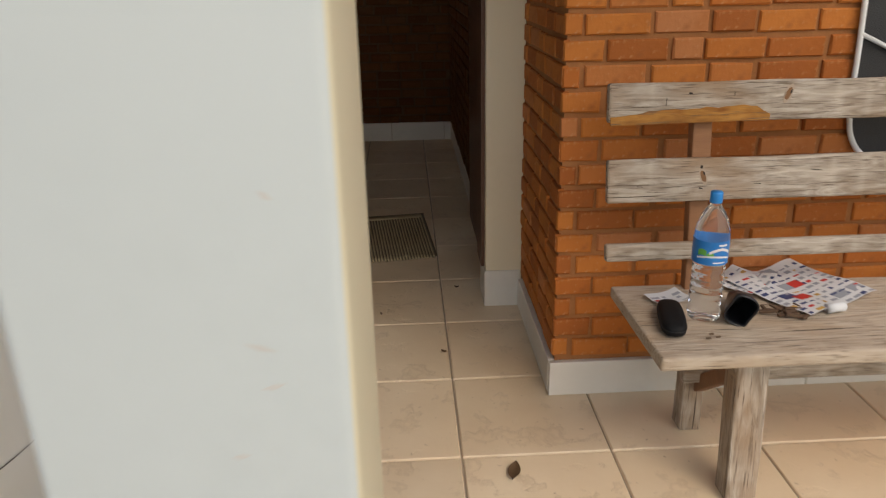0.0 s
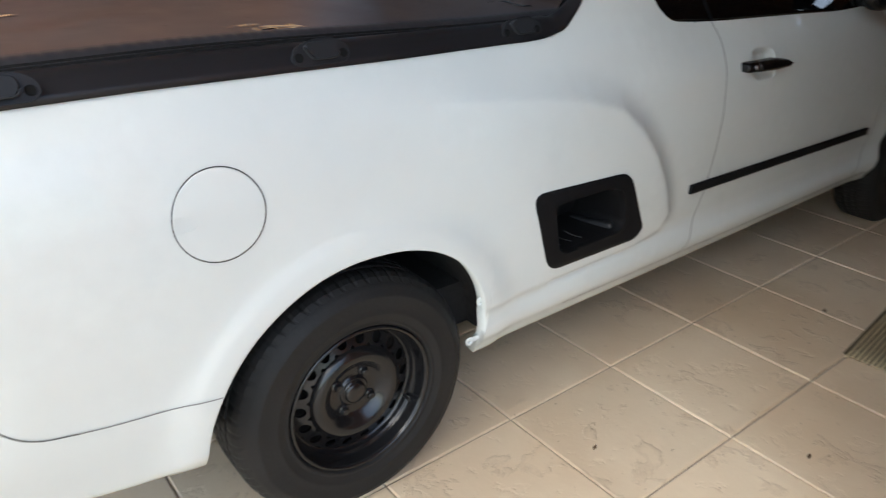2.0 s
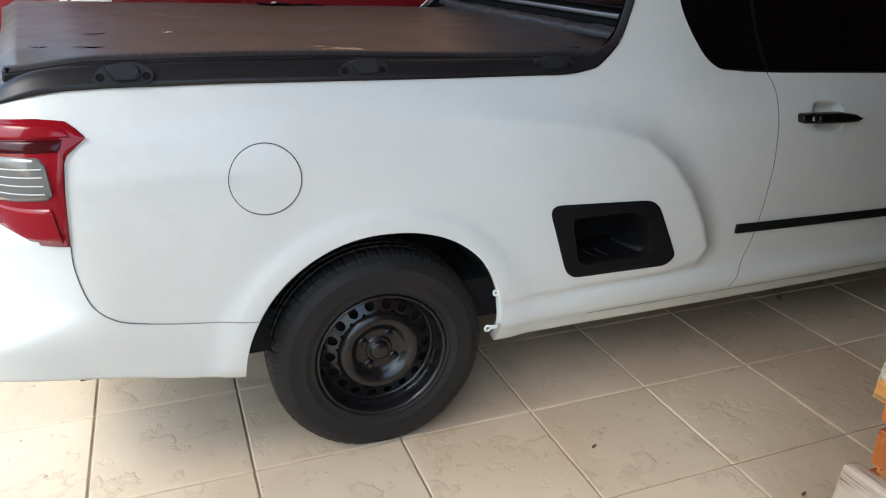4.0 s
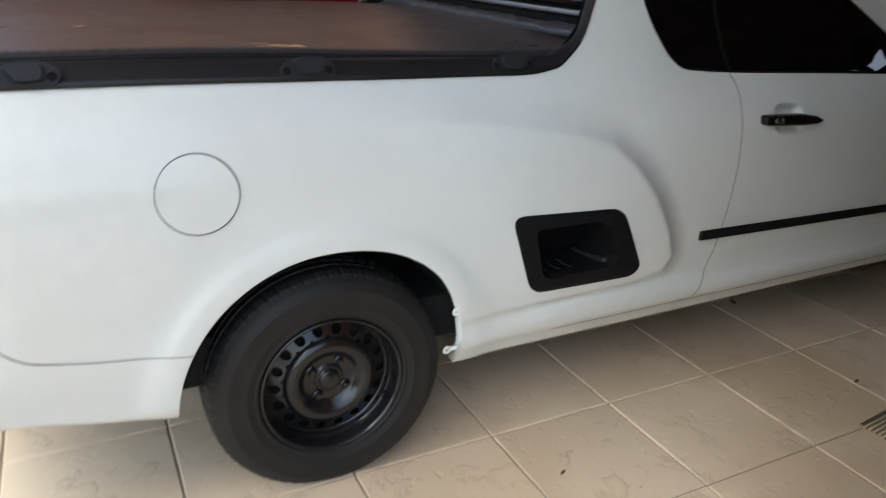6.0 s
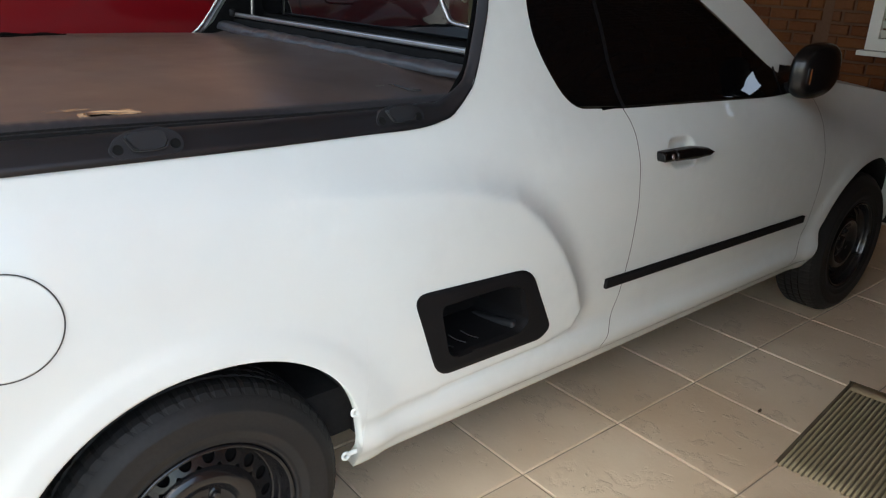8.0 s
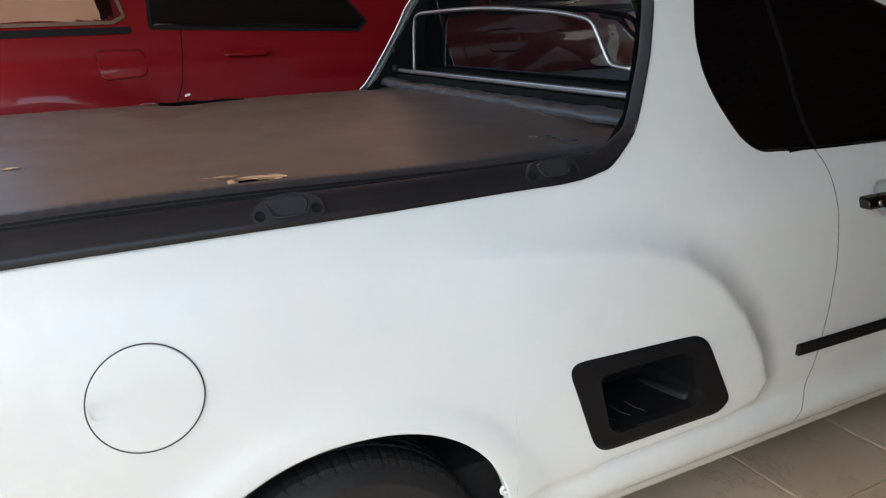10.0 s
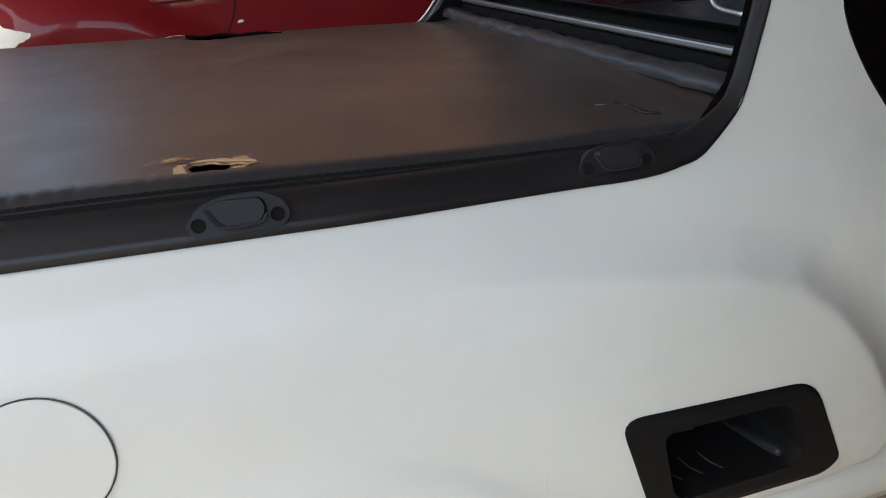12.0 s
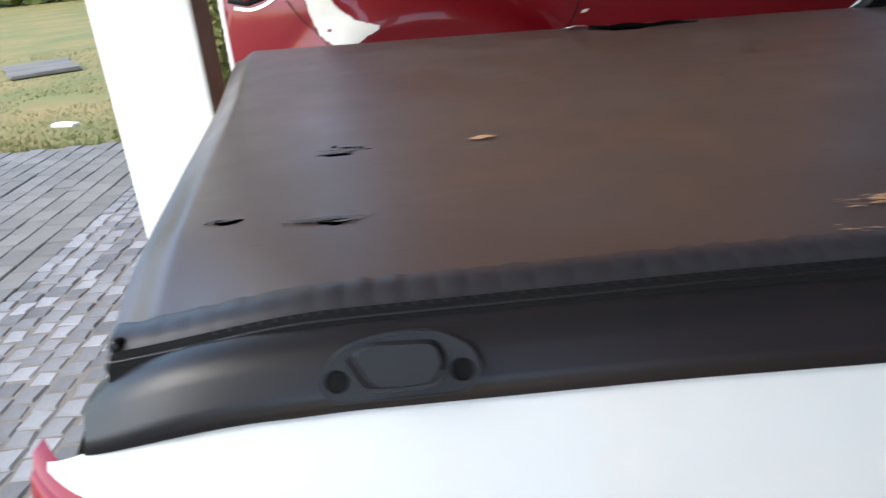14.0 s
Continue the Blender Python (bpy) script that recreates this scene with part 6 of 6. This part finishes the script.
for x, y in ((0.595, 1.965), (0.62, 1.97), (0.61, 1.985)):
    c = thing("dry_crumb", "small dark dry leaf crumb", "debris", x, y, SEAT_Z + 0.002, "crumbs on the bench")
    part("crumb", box(0.012, 0.006, 0.003, 0.001, 1), DRY_LEAF, c, "", False, pose(0, 0, 0, 0, 0, x * 900))

# ---- window grille on the brick wall, louvred shutter on the back wall ----
win = thing("window_grille", "white bent metal window grille over black mesh", "window grille")
MESH = surface("black_window_mesh", (0.012, 0.012, 0.013), (0.03, 0.03, 0.03), 0.55, fine=420.0, bump_h=0.003, bump_s=0.8)
out = [(1.10, 1.75), (1.098, 1.12), (1.104, 0.98), (1.104, 0.86), (1.12, 0.775), (1.16, 0.72), (1.24, 0.70), (1.9, 0.70), (1.9, 1.75)]
ro = rounded(out, 0.03)
part("mesh_panel", ([(p.x, FRONT_Y - 0.006, p.y) for p in ro], [tuple(range(len(ro)))]), MESH, win, "black mesh")
part("grille_border", tube([(p.x, FRONT_Y - 0.012, p.y) for p in ro], 0.0075, 8, True), WHITE_METAL, win, "white metal border", True)
part("grille_bar", tube([(1.10, FRONT_Y - 0.014, 1.045), (1.35, FRONT_Y - 0.014, 0.93), (1.62, FRONT_Y - 0.014, 0.84)], 0.006, 8), WHITE_METAL, win, "", True)
part("grille_bar", tube([(1.10, FRONT_Y - 0.014, 1.13), (1.3, FRONT_Y - 0.014, 1.22), (1.6, FRONT_Y - 0.014, 1.40)], 0.006, 8), WHITE_METAL, win, "", True)
shutter = thing("window_shutter", "cream louvred window shutter on the back wall", "shutter")
part("shutter_case", slab(-1.42, -0.70, WALL_Y - 0.03, WALL_Y + 0.012, 0.925, 0.985), SHUTTER_PAINT, shutter)
part("shutter_case", slab(-0.76, -0.70, WALL_Y - 0.03, WALL_Y + 0.012, 0.985, 2.0), SHUTTER_PAINT, shutter)
part("shutter_case", slab(-1.42, -1.36, WALL_Y - 0.03, WALL_Y + 0.012, 0.985, 2.0), SHUTTER_PAINT, shutter)
part("shutter_case", slab(-1.36, -0.76, WALL_Y - 0.03, WALL_Y + 0.012, 1.94, 2.0), SHUTTER_PAINT, shutter)
part("sill", slab(-1.45, -0.67, WALL_Y - 0.05, WALL_Y + 0.012, 0.895, 0.92), SHUTTER_PAINT, shutter)
for i in range(19):
    part("louvre", box(0.60, 0.006, 0.045), SHUTTER_PAINT, shutter, "", False, pose(-1.06, WALL_Y - 0.012, 1.01 + 0.05 * i, 35, 0, 0))

# ---- woven mat ----
mat_ = thing("woven_mat", "small ribbed beige rug with dark bound edges", "mat", -0.19, 3.895, 0.0, "", 7)
YARN = surface("beige_yarn", (0.56, 0.46, 0.28), (0.44, 0.35, 0.20), 0.95, fine=120.0, coarse=9.0, bump_h=0.003, bump_s=0.8)
YARN_DARK = surface("dark_yarn", (0.10, 0.078, 0.048), (0.17, 0.135, 0.08), 0.95, fine=120.0, bump_h=0.003, bump_s=0.8)
def mat_x(x, y):
    """Shears the mat so that its corners fit the camera's view."""
    return x - (0.018 + 0.05 * x) * max(0.0, (0.305 - y) / 0.63)


rnd = random.Random(31)
for i in range(57):
    x = -0.203 + 0.406 * i / 56
    end = -0.325 + rnd.uniform(-0.006, 0.006)
    pale = i % 2 == 0
    pts = [(mat_x(x, y) + 0.0006 * math.sin(k * 1.3 + i), y, 0.006 + rnd.uniform(-0.0004, 0.0004)) for k, y in enumerate(np.linspace(0.305, end, 13))]
    part("rib", tube(pts, 0.0042 if pale else 0.0032, 6), YARN if pale else YARN_DARK, mat_, "", True)
part("backing", loft([[(mat_x(x, y), y, 0.0045) for x in (-0.205, 0.0, 0.205)] for y in (0.304, 0.0, -0.318)]), YARN_DARK, mat_)
part("head_band", loft([[(mat_x(x, y), y, z) for x in np.linspace(-0.2, 0.2, 12)] for y, z in ((0.307, 0.002), (0.305, 0.0118), (0.25, 0.0115), (0.245, 0.009))]), YARN, mat_, "flat woven end band", True)
part("head_binding", loft([[(mat_x(x, y), y, z) for x in np.linspace(-0.222, 0.222, 12)] for y, z in ((0.314, 0.001), (0.313, 0.008), (0.308, 0.0122), (0.306, 0.004))]), YARN_DARK, mat_, "dark bound edge", True)
for s in (-1, 1):
    part("binding", loft([[(mat_x(s * 0.214 + d, y), y, z) for d, z in ((-0.006, 0.002), (-0.004, 0.0100), (0.004, 0.0100), (0.007, 0.001))] for y in np.linspace(0.31, -0.325, 12)]), YARN_DARK, mat_, "dark bound edge", True)

# ---- bits on the floor ----
for i, (x, y, rz, L) in enumerate(((0.167, 2.056, -16, 0.075), (-0.621, 5.85, 30, 0.05), (-1.13, 3.83, 70, 0.04), (-0.537, 3.752, 10, 0.025), (0.02, 2.71, 60, 0.02), (-0.30, 2.47, 130, 0.03), (-0.55, 2.62, 20, 0.02), (0.34, 1.6, 60, 0.03), (-0.2, 3.02, 15, 0.02), (0.1, 3.25, 80, 0.018))):
    e = thing("fallen_leaf", "small curled dry leaf on the tiles", "leaf", x, y, 0.001, "dry leaves on the floor", rz)
    rows = [[(w * 0.22 * L * (1 - abs(t) ** 2.2), t * L / 2, 0.002 + 0.006 * abs(w) + 0.004 * t * t) for w in (-1, 0, 1)] for t in np.linspace(-1, 1, 7)]
    part("blade", loft(rows), DRY_LEAF, e, "", True)

# ---- garden ----
lawn = structure("lawn", loft([[(x, y, -0.07 + 0.03 * noise.noise(Vector((x * 0.5, y * 0.5, 0)))) for y in np.linspace(-60, 45, 60)] for x in np.linspace(-75, -6.6, 60)]), GRASS, "dry patchy lawn beyond the paved drive", True)
rnd = random.Random(5)
gv, gf = [], []
for i in range(26000):
    d = rnd.random() ** 1.6
    x, y = -6.62 - 9 * d, rnd.uniform(-6.5 - 3 * d, 1.5)
    if noise.noise(Vector((x * 0.7, y * 0.7, 2))) < -0.12 and x < -7.1:
        continue
    h, w, a = rnd.uniform(0.02, 0.06) * (1.3 if x > -7.2 else 0.8), rnd.uniform(0.004, 0.009), rnd.uniform(0, 6.28)
    z = -0.075
    o = len(gv)
    gv += [(x - w * math.cos(a), y - w * math.sin(a), z), (x + w * math.cos(a), y + w * math.sin(a), z), (x + rnd.uniform(-0.03, 0.03), y + rnd.uniform(-0.03, 0.03), z + h)]
    gf.append((o, o + 1, o + 2))
GREEN = surface("grass_blades", (0.075, 0.125, 0.022), (0.21, 0.16, 0.05), 0.7, fine=3.0, coarse=0.9, bump_s=0.0)
tagged(place("grass", mesh_of("grass", gv, gf), GREEN), "short green and straw-coloured grass blades", "grass", "", "stuff")
slabst = thing("stone_slab", "flat grey stone slab lying in the lawn", "stone", -12.6, -4.4, -0.05)
part("slab", rough_board(1.7, 1.0, 0.05, 0.05, 10, 3, 0.012), SOIL, slabst, "", False, pose(0, 0, 0.03, 0, 0, 30))
white_scrap = thing("pale_stone", "pale flat stone at the lawn's edge", "stone", -7.75, -1.95, -0.055)
part("stone", rough_board(0.28, 0.09, 0.03, 0.012, 5, 7, 0.006), PLASTER, white_scrap, "", False, pose(0, 0, 0.0, 0, 0, 70))
edging = thing("clay_edging", "terracotta garden edging half sunk in the lawn", "edging", -11.6, -1.5, -0.06)
part("edge", tube([(0, -0.7, 0.05), (0.05, -0.2, 0.09), (0.0, 0.4, 0.06)], 0.08, 10), BRICK, edging, "", True)


def ivy_trunk(x, y, r, height, leaves, seed):
    e = thing("ivy_trunk", "tree trunk wrapped in small green ivy leaves", "tree", x, y, -0.1)
    part("trunk", lathe([(r * 0.9, 0), (r * 0.7, 0.5), (r * 0.6, height * 0.6), (r * 0.5, height)], 14, "z"), WOOD_DARK, e, "", True)
    rn = random.Random(seed)
    v, f = [], []
    for i in range(leaves):
        z, a = rn.uniform(0.05, height), rn.uniform(0, 2 * math.pi)
        rr = r * (0.75 + 0.5 * rn.random() + 0.35 * noise.noise(Vector((math.cos(a) * 2, math.sin(a) * 2, z * 3))))
        c = Vector((rr * math.cos(a), rr * math.sin(a), z))
        n = Vector((math.cos(a), math.sin(a), rn.uniform(-0.2, 0.9))).normalized()
        u = n.orthogonal().normalized()
        u.rotate(Matrix.Rotation(rn.uniform(0, 6.28), 3, n))
        w = n.cross(u)
        s = rn.uniform(0.02, 0.045)
        o = len(v)
        v += [c - u * s, c + w * s * 0.7 + n * s * 0.2, c + u * s * 1.2, c - w * s * 0.7 + n * s * 0.2]
        f.append((o, o + 1, o + 2, o + 3))
    part("crown", (v, f), LEAF, e, "small green and yellow ivy leaves")
    return e


ivy_trunk(-7.35, -0.22, 0.17, 3.2, 5200, 2)
# added leaf screen, tall enough to keep the sky out of reflections
hedge_rows = random.Random(9)
hv, hf = [], []
for i in range(34000):
    x, y, z = -46 + hedge_rows.uniform(-2, 2), hedge_rows.uniform(-60, 30), hedge_rows.uniform(0, 11)
    z *= 0.75 + 0.3 * noise.noise(Vector((y * 0.3, 0, 0)))
    s = hedge_rows.uniform(0.2, 0.45)
    d1, d2 = Vector([hedge_rows.uniform(-1, 1) for _ in range(3)]).normalized() * s, Vector([hedge_rows.uniform(-1, 1) for _ in range(3)]).normalized() * s
    c = Vector((x, y, z))
    o = len(hv)
    hv += [c - d1, c + d2, c + d1, c - d2]
    hf.append((o, o + 1, o + 2, o + 3))
tagged(place("hedge", mesh_of("hedge", hv, hf), LEAF), "dense green garden hedge far behind the lawn", "hedge", "", "stuff")

# ---- paving: setts along the carport edge and concrete pavers beyond ----
def stone_mesh(name, sx, sy, h, chamfer, seed=None):
    rn = random.Random(seed)
    j = lambda k: rn.uniform(-k, k) if seed is not None else 0.0
    a, b = sx / 2, sy / 2
    base = [(-a, -b), (a, -b), (a, b), (-a, b)]
    q = sx * 0.09
    low = [(x + j(q), y + j(q)) for x, y in base]
    v = [(x, y, -h) for x, y in low] + [(x * 0.98, y * 0.98, -chamfer) for x, y in low] + [(x * (1 - chamfer / a), y * (1 - chamfer / b), j(0.002)) for x, y in low]
    f = [(i, (i + 1) % 4, 4 + (i + 1) % 4, 4 + i) for i in range(4)] + [(4 + i, 4 + (i + 1) % 4, 8 + (i + 1) % 4, 8 + i) for i in range(4)] + [(8, 9, 10, 11)]
    return mesh_of(name, v, f)


paving = structure("paving", slab(-6.6, 3.2, -14, FLOOR_Y0 - 0.001, -0.16, -0.039), SOIL, "drive of grey pavers with a border of granite setts")
sett_meshes = [stone_mesh("sett", 0.101, 0.091, 0.05, 0.010, s) for s in range(10)]
paver_meshes = [stone_mesh("paver", 0.196, 0.146, 0.05, 0.007, None)]
for me in sett_meshes:
    me.materials.append(SETT)
for me in paver_meshes:
    me.materials.append(PAVER)
rnd = random.Random(17)
near_s, rest = [], []
for r in range(10):
    for c in range(92):
        x, y = -6.54 + c * 0.106 + (r % 2) * 0.053, 0.497 - r * 0.0955
        near_s.append((x, y)) if -4.6 < x < -1.9 else rest.append(("s", x, y))
for x, y in near_s:
    ob = new("sett", rnd.choice(sett_meshes))
    ob.parent = paving
    ob.matrix_basis = pose(x, y + rnd.uniform(-0.008, 0.008), -0.033 + rnd.uniform(-0.003, 0.003), rnd.uniform(-1.5, 1.5), rnd.uniform(-1.5, 1.5), rnd.uniform(-5, 5))
count = 0
for r in range(85):
    for c in range(50):
        x, y = -6.5 + c * 0.2 + (r % 2) * 0.1, -0.472 - r * 0.15
        if x > 3.0:
            continue
        if count < 300 and -6.7 < x < -3.2 and y > -2.9:
            count += 1
            ob = new("paver", paver_meshes[0])
            ob.parent = paving
            ob.matrix_basis = pose(x, y, -0.03 + rnd.uniform(-0.003, 0.003), rnd.uniform(-1.2, 1.2), rnd.uniform(-1.2, 1.2), rnd.uniform(-1.5, 1.5))
        else:
            rest.append(("p", x, y))


def joined(items, name, material, parent, label):
    v, f = [], []
    for kind, x, y in items:
        sx, sy = (0.100, 0.090) if kind == "s" else (0.196, 0.146)
        o = len(v)
        z = -0.03 + rnd.uniform(-0.004, 0.003)
        v += [(x + a * sx / 2, y + b * sy / 2, -0.07) for a, b in ((-1, -1), (1, -1), (1, 1), (-1, 1))]
        v += [(x + a * (sx / 2 - 0.008), y + b * (sy / 2 - 0.008), z) for a, b in ((-1, -1), (1, -1), (1, 1), (-1, 1))]
        f += [(o + i, o + (i + 1) % 4, o + 4 + (i + 1) % 4, o + 4 + i) for i in range(4)] + [(o + 4, o + 5, o + 6, o + 7)]
    return tagged(part(name, (v, f), material, parent, label), "", "", "", "stuff")


joined([i for i in rest if i[0] == "s"], "setts", SETT, paving, "granite setts")
joined([i for i in rest if i[0] == "p"], "pavers", PAVER, paving, "grey concrete pavers")

# ---- floor tiles ----
PITCH = 0.4045
tile_me = {}


def tile_mesh(sx, sy):
    key = (round(sx, 3), round(sy, 3))
    if key not in tile_me:
        c, a, b = 0.0035, sx / 2, sy / 2
        v = [(x * a, y * b, -0.008) for x, y in ((-1, -1), (1, -1), (1, 1), (-1, 1))] + [(x * (a - 0.0008), y * (b - 0.0008), -0.0028) for x, y in ((-1, -1), (1, -1), (1, 1), (-1, 1))]
        v += [(x * (a - c), y * (b - c), 0.0) for x, y in ((-1, -1), (1, -1), (1, 1), (-1, 1))]
        f = [(i, (i + 1) % 4, 4 + (i + 1) % 4, 4 + i) for i in range(4)] + [(4 + i, 4 + (i + 1) % 4, 8 + (i + 1) % 4, 8 + i) for i in range(4)] + [(8, 9, 10, 11)]
        tile_me[key] = mesh_of("tile", v, f)
        tile_me[key].materials.append(TILE)
    return tile_me[key]


rnd = random.Random(31)
for i in range(-16, 8):
    for j in range(-6, 10):
        x0, y0 = 0.040 + i * PITCH, 2.538 + j * PITCH
        x1, y1 = x0 + PITCH - 0.0045, y0 + PITCH - 0.0045
        x0, x1, y0, y1 = max(x0, -6.2), min(x1, 3.2), max(y0, FLOOR_Y0), min(y1, WALL_Y)
        if x1 - x0 < 0.05 or y1 - y0 < 0.05 or (x0 > 0.3 and y0 > FRONT_Y):
            continue
        ob = new("tile", tile_mesh(x1 - x0, y1 - y0))
        ob.parent = floor
        ob.location = ((x0 + x1) / 2, (y0 + y1) / 2, rnd.uniform(-0.0006, 0.0006))

# ---- bricks ----
COURSE, BRICK_H, BASE_Z = 0.0660, 0.0525, 0.131


def brick_solid(L, d=0.016, h=BRICK_H, c=0.004, rn=None):
    """A brick's face as seen in a wall that faces -y, from its lower left corner."""
    j = lambda: rn.uniform(-0.0018, 0.0018) if rn else 0.0
    back = [(0, 0), (L, 0), (L, h), (0, h)]
    v = [(x, d, z) for x, z in back] + [(x + j(), c, z + j()) for x, z in back]
    v += [(x, 0, z) for x, z in ((c, c), (L - c, c), (L - c, h - c), (c, h - c))]
    f = [(i, (i + 1) % 4, 4 + (i + 1) % 4, 4 + i) for i in range(4)] + [(4 + i, 4 + (i + 1) % 4, 8 + (i + 1) % 4, 8 + i) for i in range(4)] + [(8, 9, 10, 11)]
    return v, f


# two courses in turn: one opens with a narrow closer, the other with a header
BOND = ((0.046, 0.160, 0.138, 0.110, 0.156, 0.150, 0.161), (0.104, 0.153, 0.076, 0.158, 0.155, 0.135, 0.160))
LENGTHS = sorted(set(BOND[0] + BOND[1]))
brick_me = {}
for k, L in enumerate(LENGTHS):
    brick_me[L] = mesh_of("brick", *brick_solid(L, rn=random.Random(k)))
    brick_me[L].materials.append(BRICK)


def lay(wall, run, height, place_at, near, seed, label, clay=BRICK):
    """Bricks along a wall: single objects where near(u, z) holds, the rest as one mesh."""
    rn = random.Random(seed)
    v, f = [], []
    row, z = 0, BASE_Z
    while z + BRICK_H < height:
        u, k = 0.0, 0
        while u < run - 0.03:
            L = BOND[row % 2][k] if k < 7 else rn.choice(LENGTHS[2:])
            LL = min(L * rn.uniform(0.965, 1.035), run - u)
            if LL > 0.03:
                tilt = pose(0, rn.uniform(-0.002, 0.003), rn.uniform(-0.0018, 0.0018), 0, rn.uniform(-0.4, 0.4), rn.uniform(-0.6, 0.6))
                m = place_at(u, z) @ tilt
                if near(u, z):
                    ob = new("brick", brick_me[L])
                    ob.parent = wall
                    ob.matrix_basis = m @ Matrix.Diagonal((LL / L, 1, rn.uniform(0.96, 1.05), 1))
                else:
                    bv, bf = brick_solid(LL)
                    o = len(v)
                    v += [m @ Vector(q) for q in bv]
                    f += [tuple(i + o for i in q) for q in bf]
            u, k = u + LL + rn.uniform(0.007, 0.020), k + 1
        row, z = row + 1, z + COURSE
    if v:
        tagged(part("bricks", (v, f), clay, wall, label), "", "", "", "stuff")


lay(wall_front, 2.86, ROOF_Z, lambda u, z: pose(CORNER_X + u, FRONT_Y, z), lambda u, z: u < 1.0 and z < 1.25, 1, "orange fired bricks")
lay(wall_side, PILASTER_Y - 0.045 - FRONT_Y - 0.004, ROOF_Z, lambda u, z: pose(CORNER_X, PILASTER_Y - 0.045 - u, z, 0, 0, -90), lambda u, z: z < 1.25, 2, "orange fired bricks")
lay(wall_back, 1.9, ROOF_Z, lambda u, z: pose(-1.64 + u, WALL_Y, z), lambda u, z: False, 3, "dark brown-red bricks", SHADED_BRICK)
lay(wall_back, 4.5, ROOF_Z, lambda u, z: pose(-6.2 + u, WALL_Y, z), lambda u, z: False, 5, "dark brown-red bricks", SHADED_BRICK)
lay(wall_passage, WALL_Y - 4.2, ROOF_Z, lambda u, z: pose(0.25, WALL_Y - u, z, 0, 0, -90), lambda u, z: False, 4, "dark brown-red bricks", SHADED_BRICK)
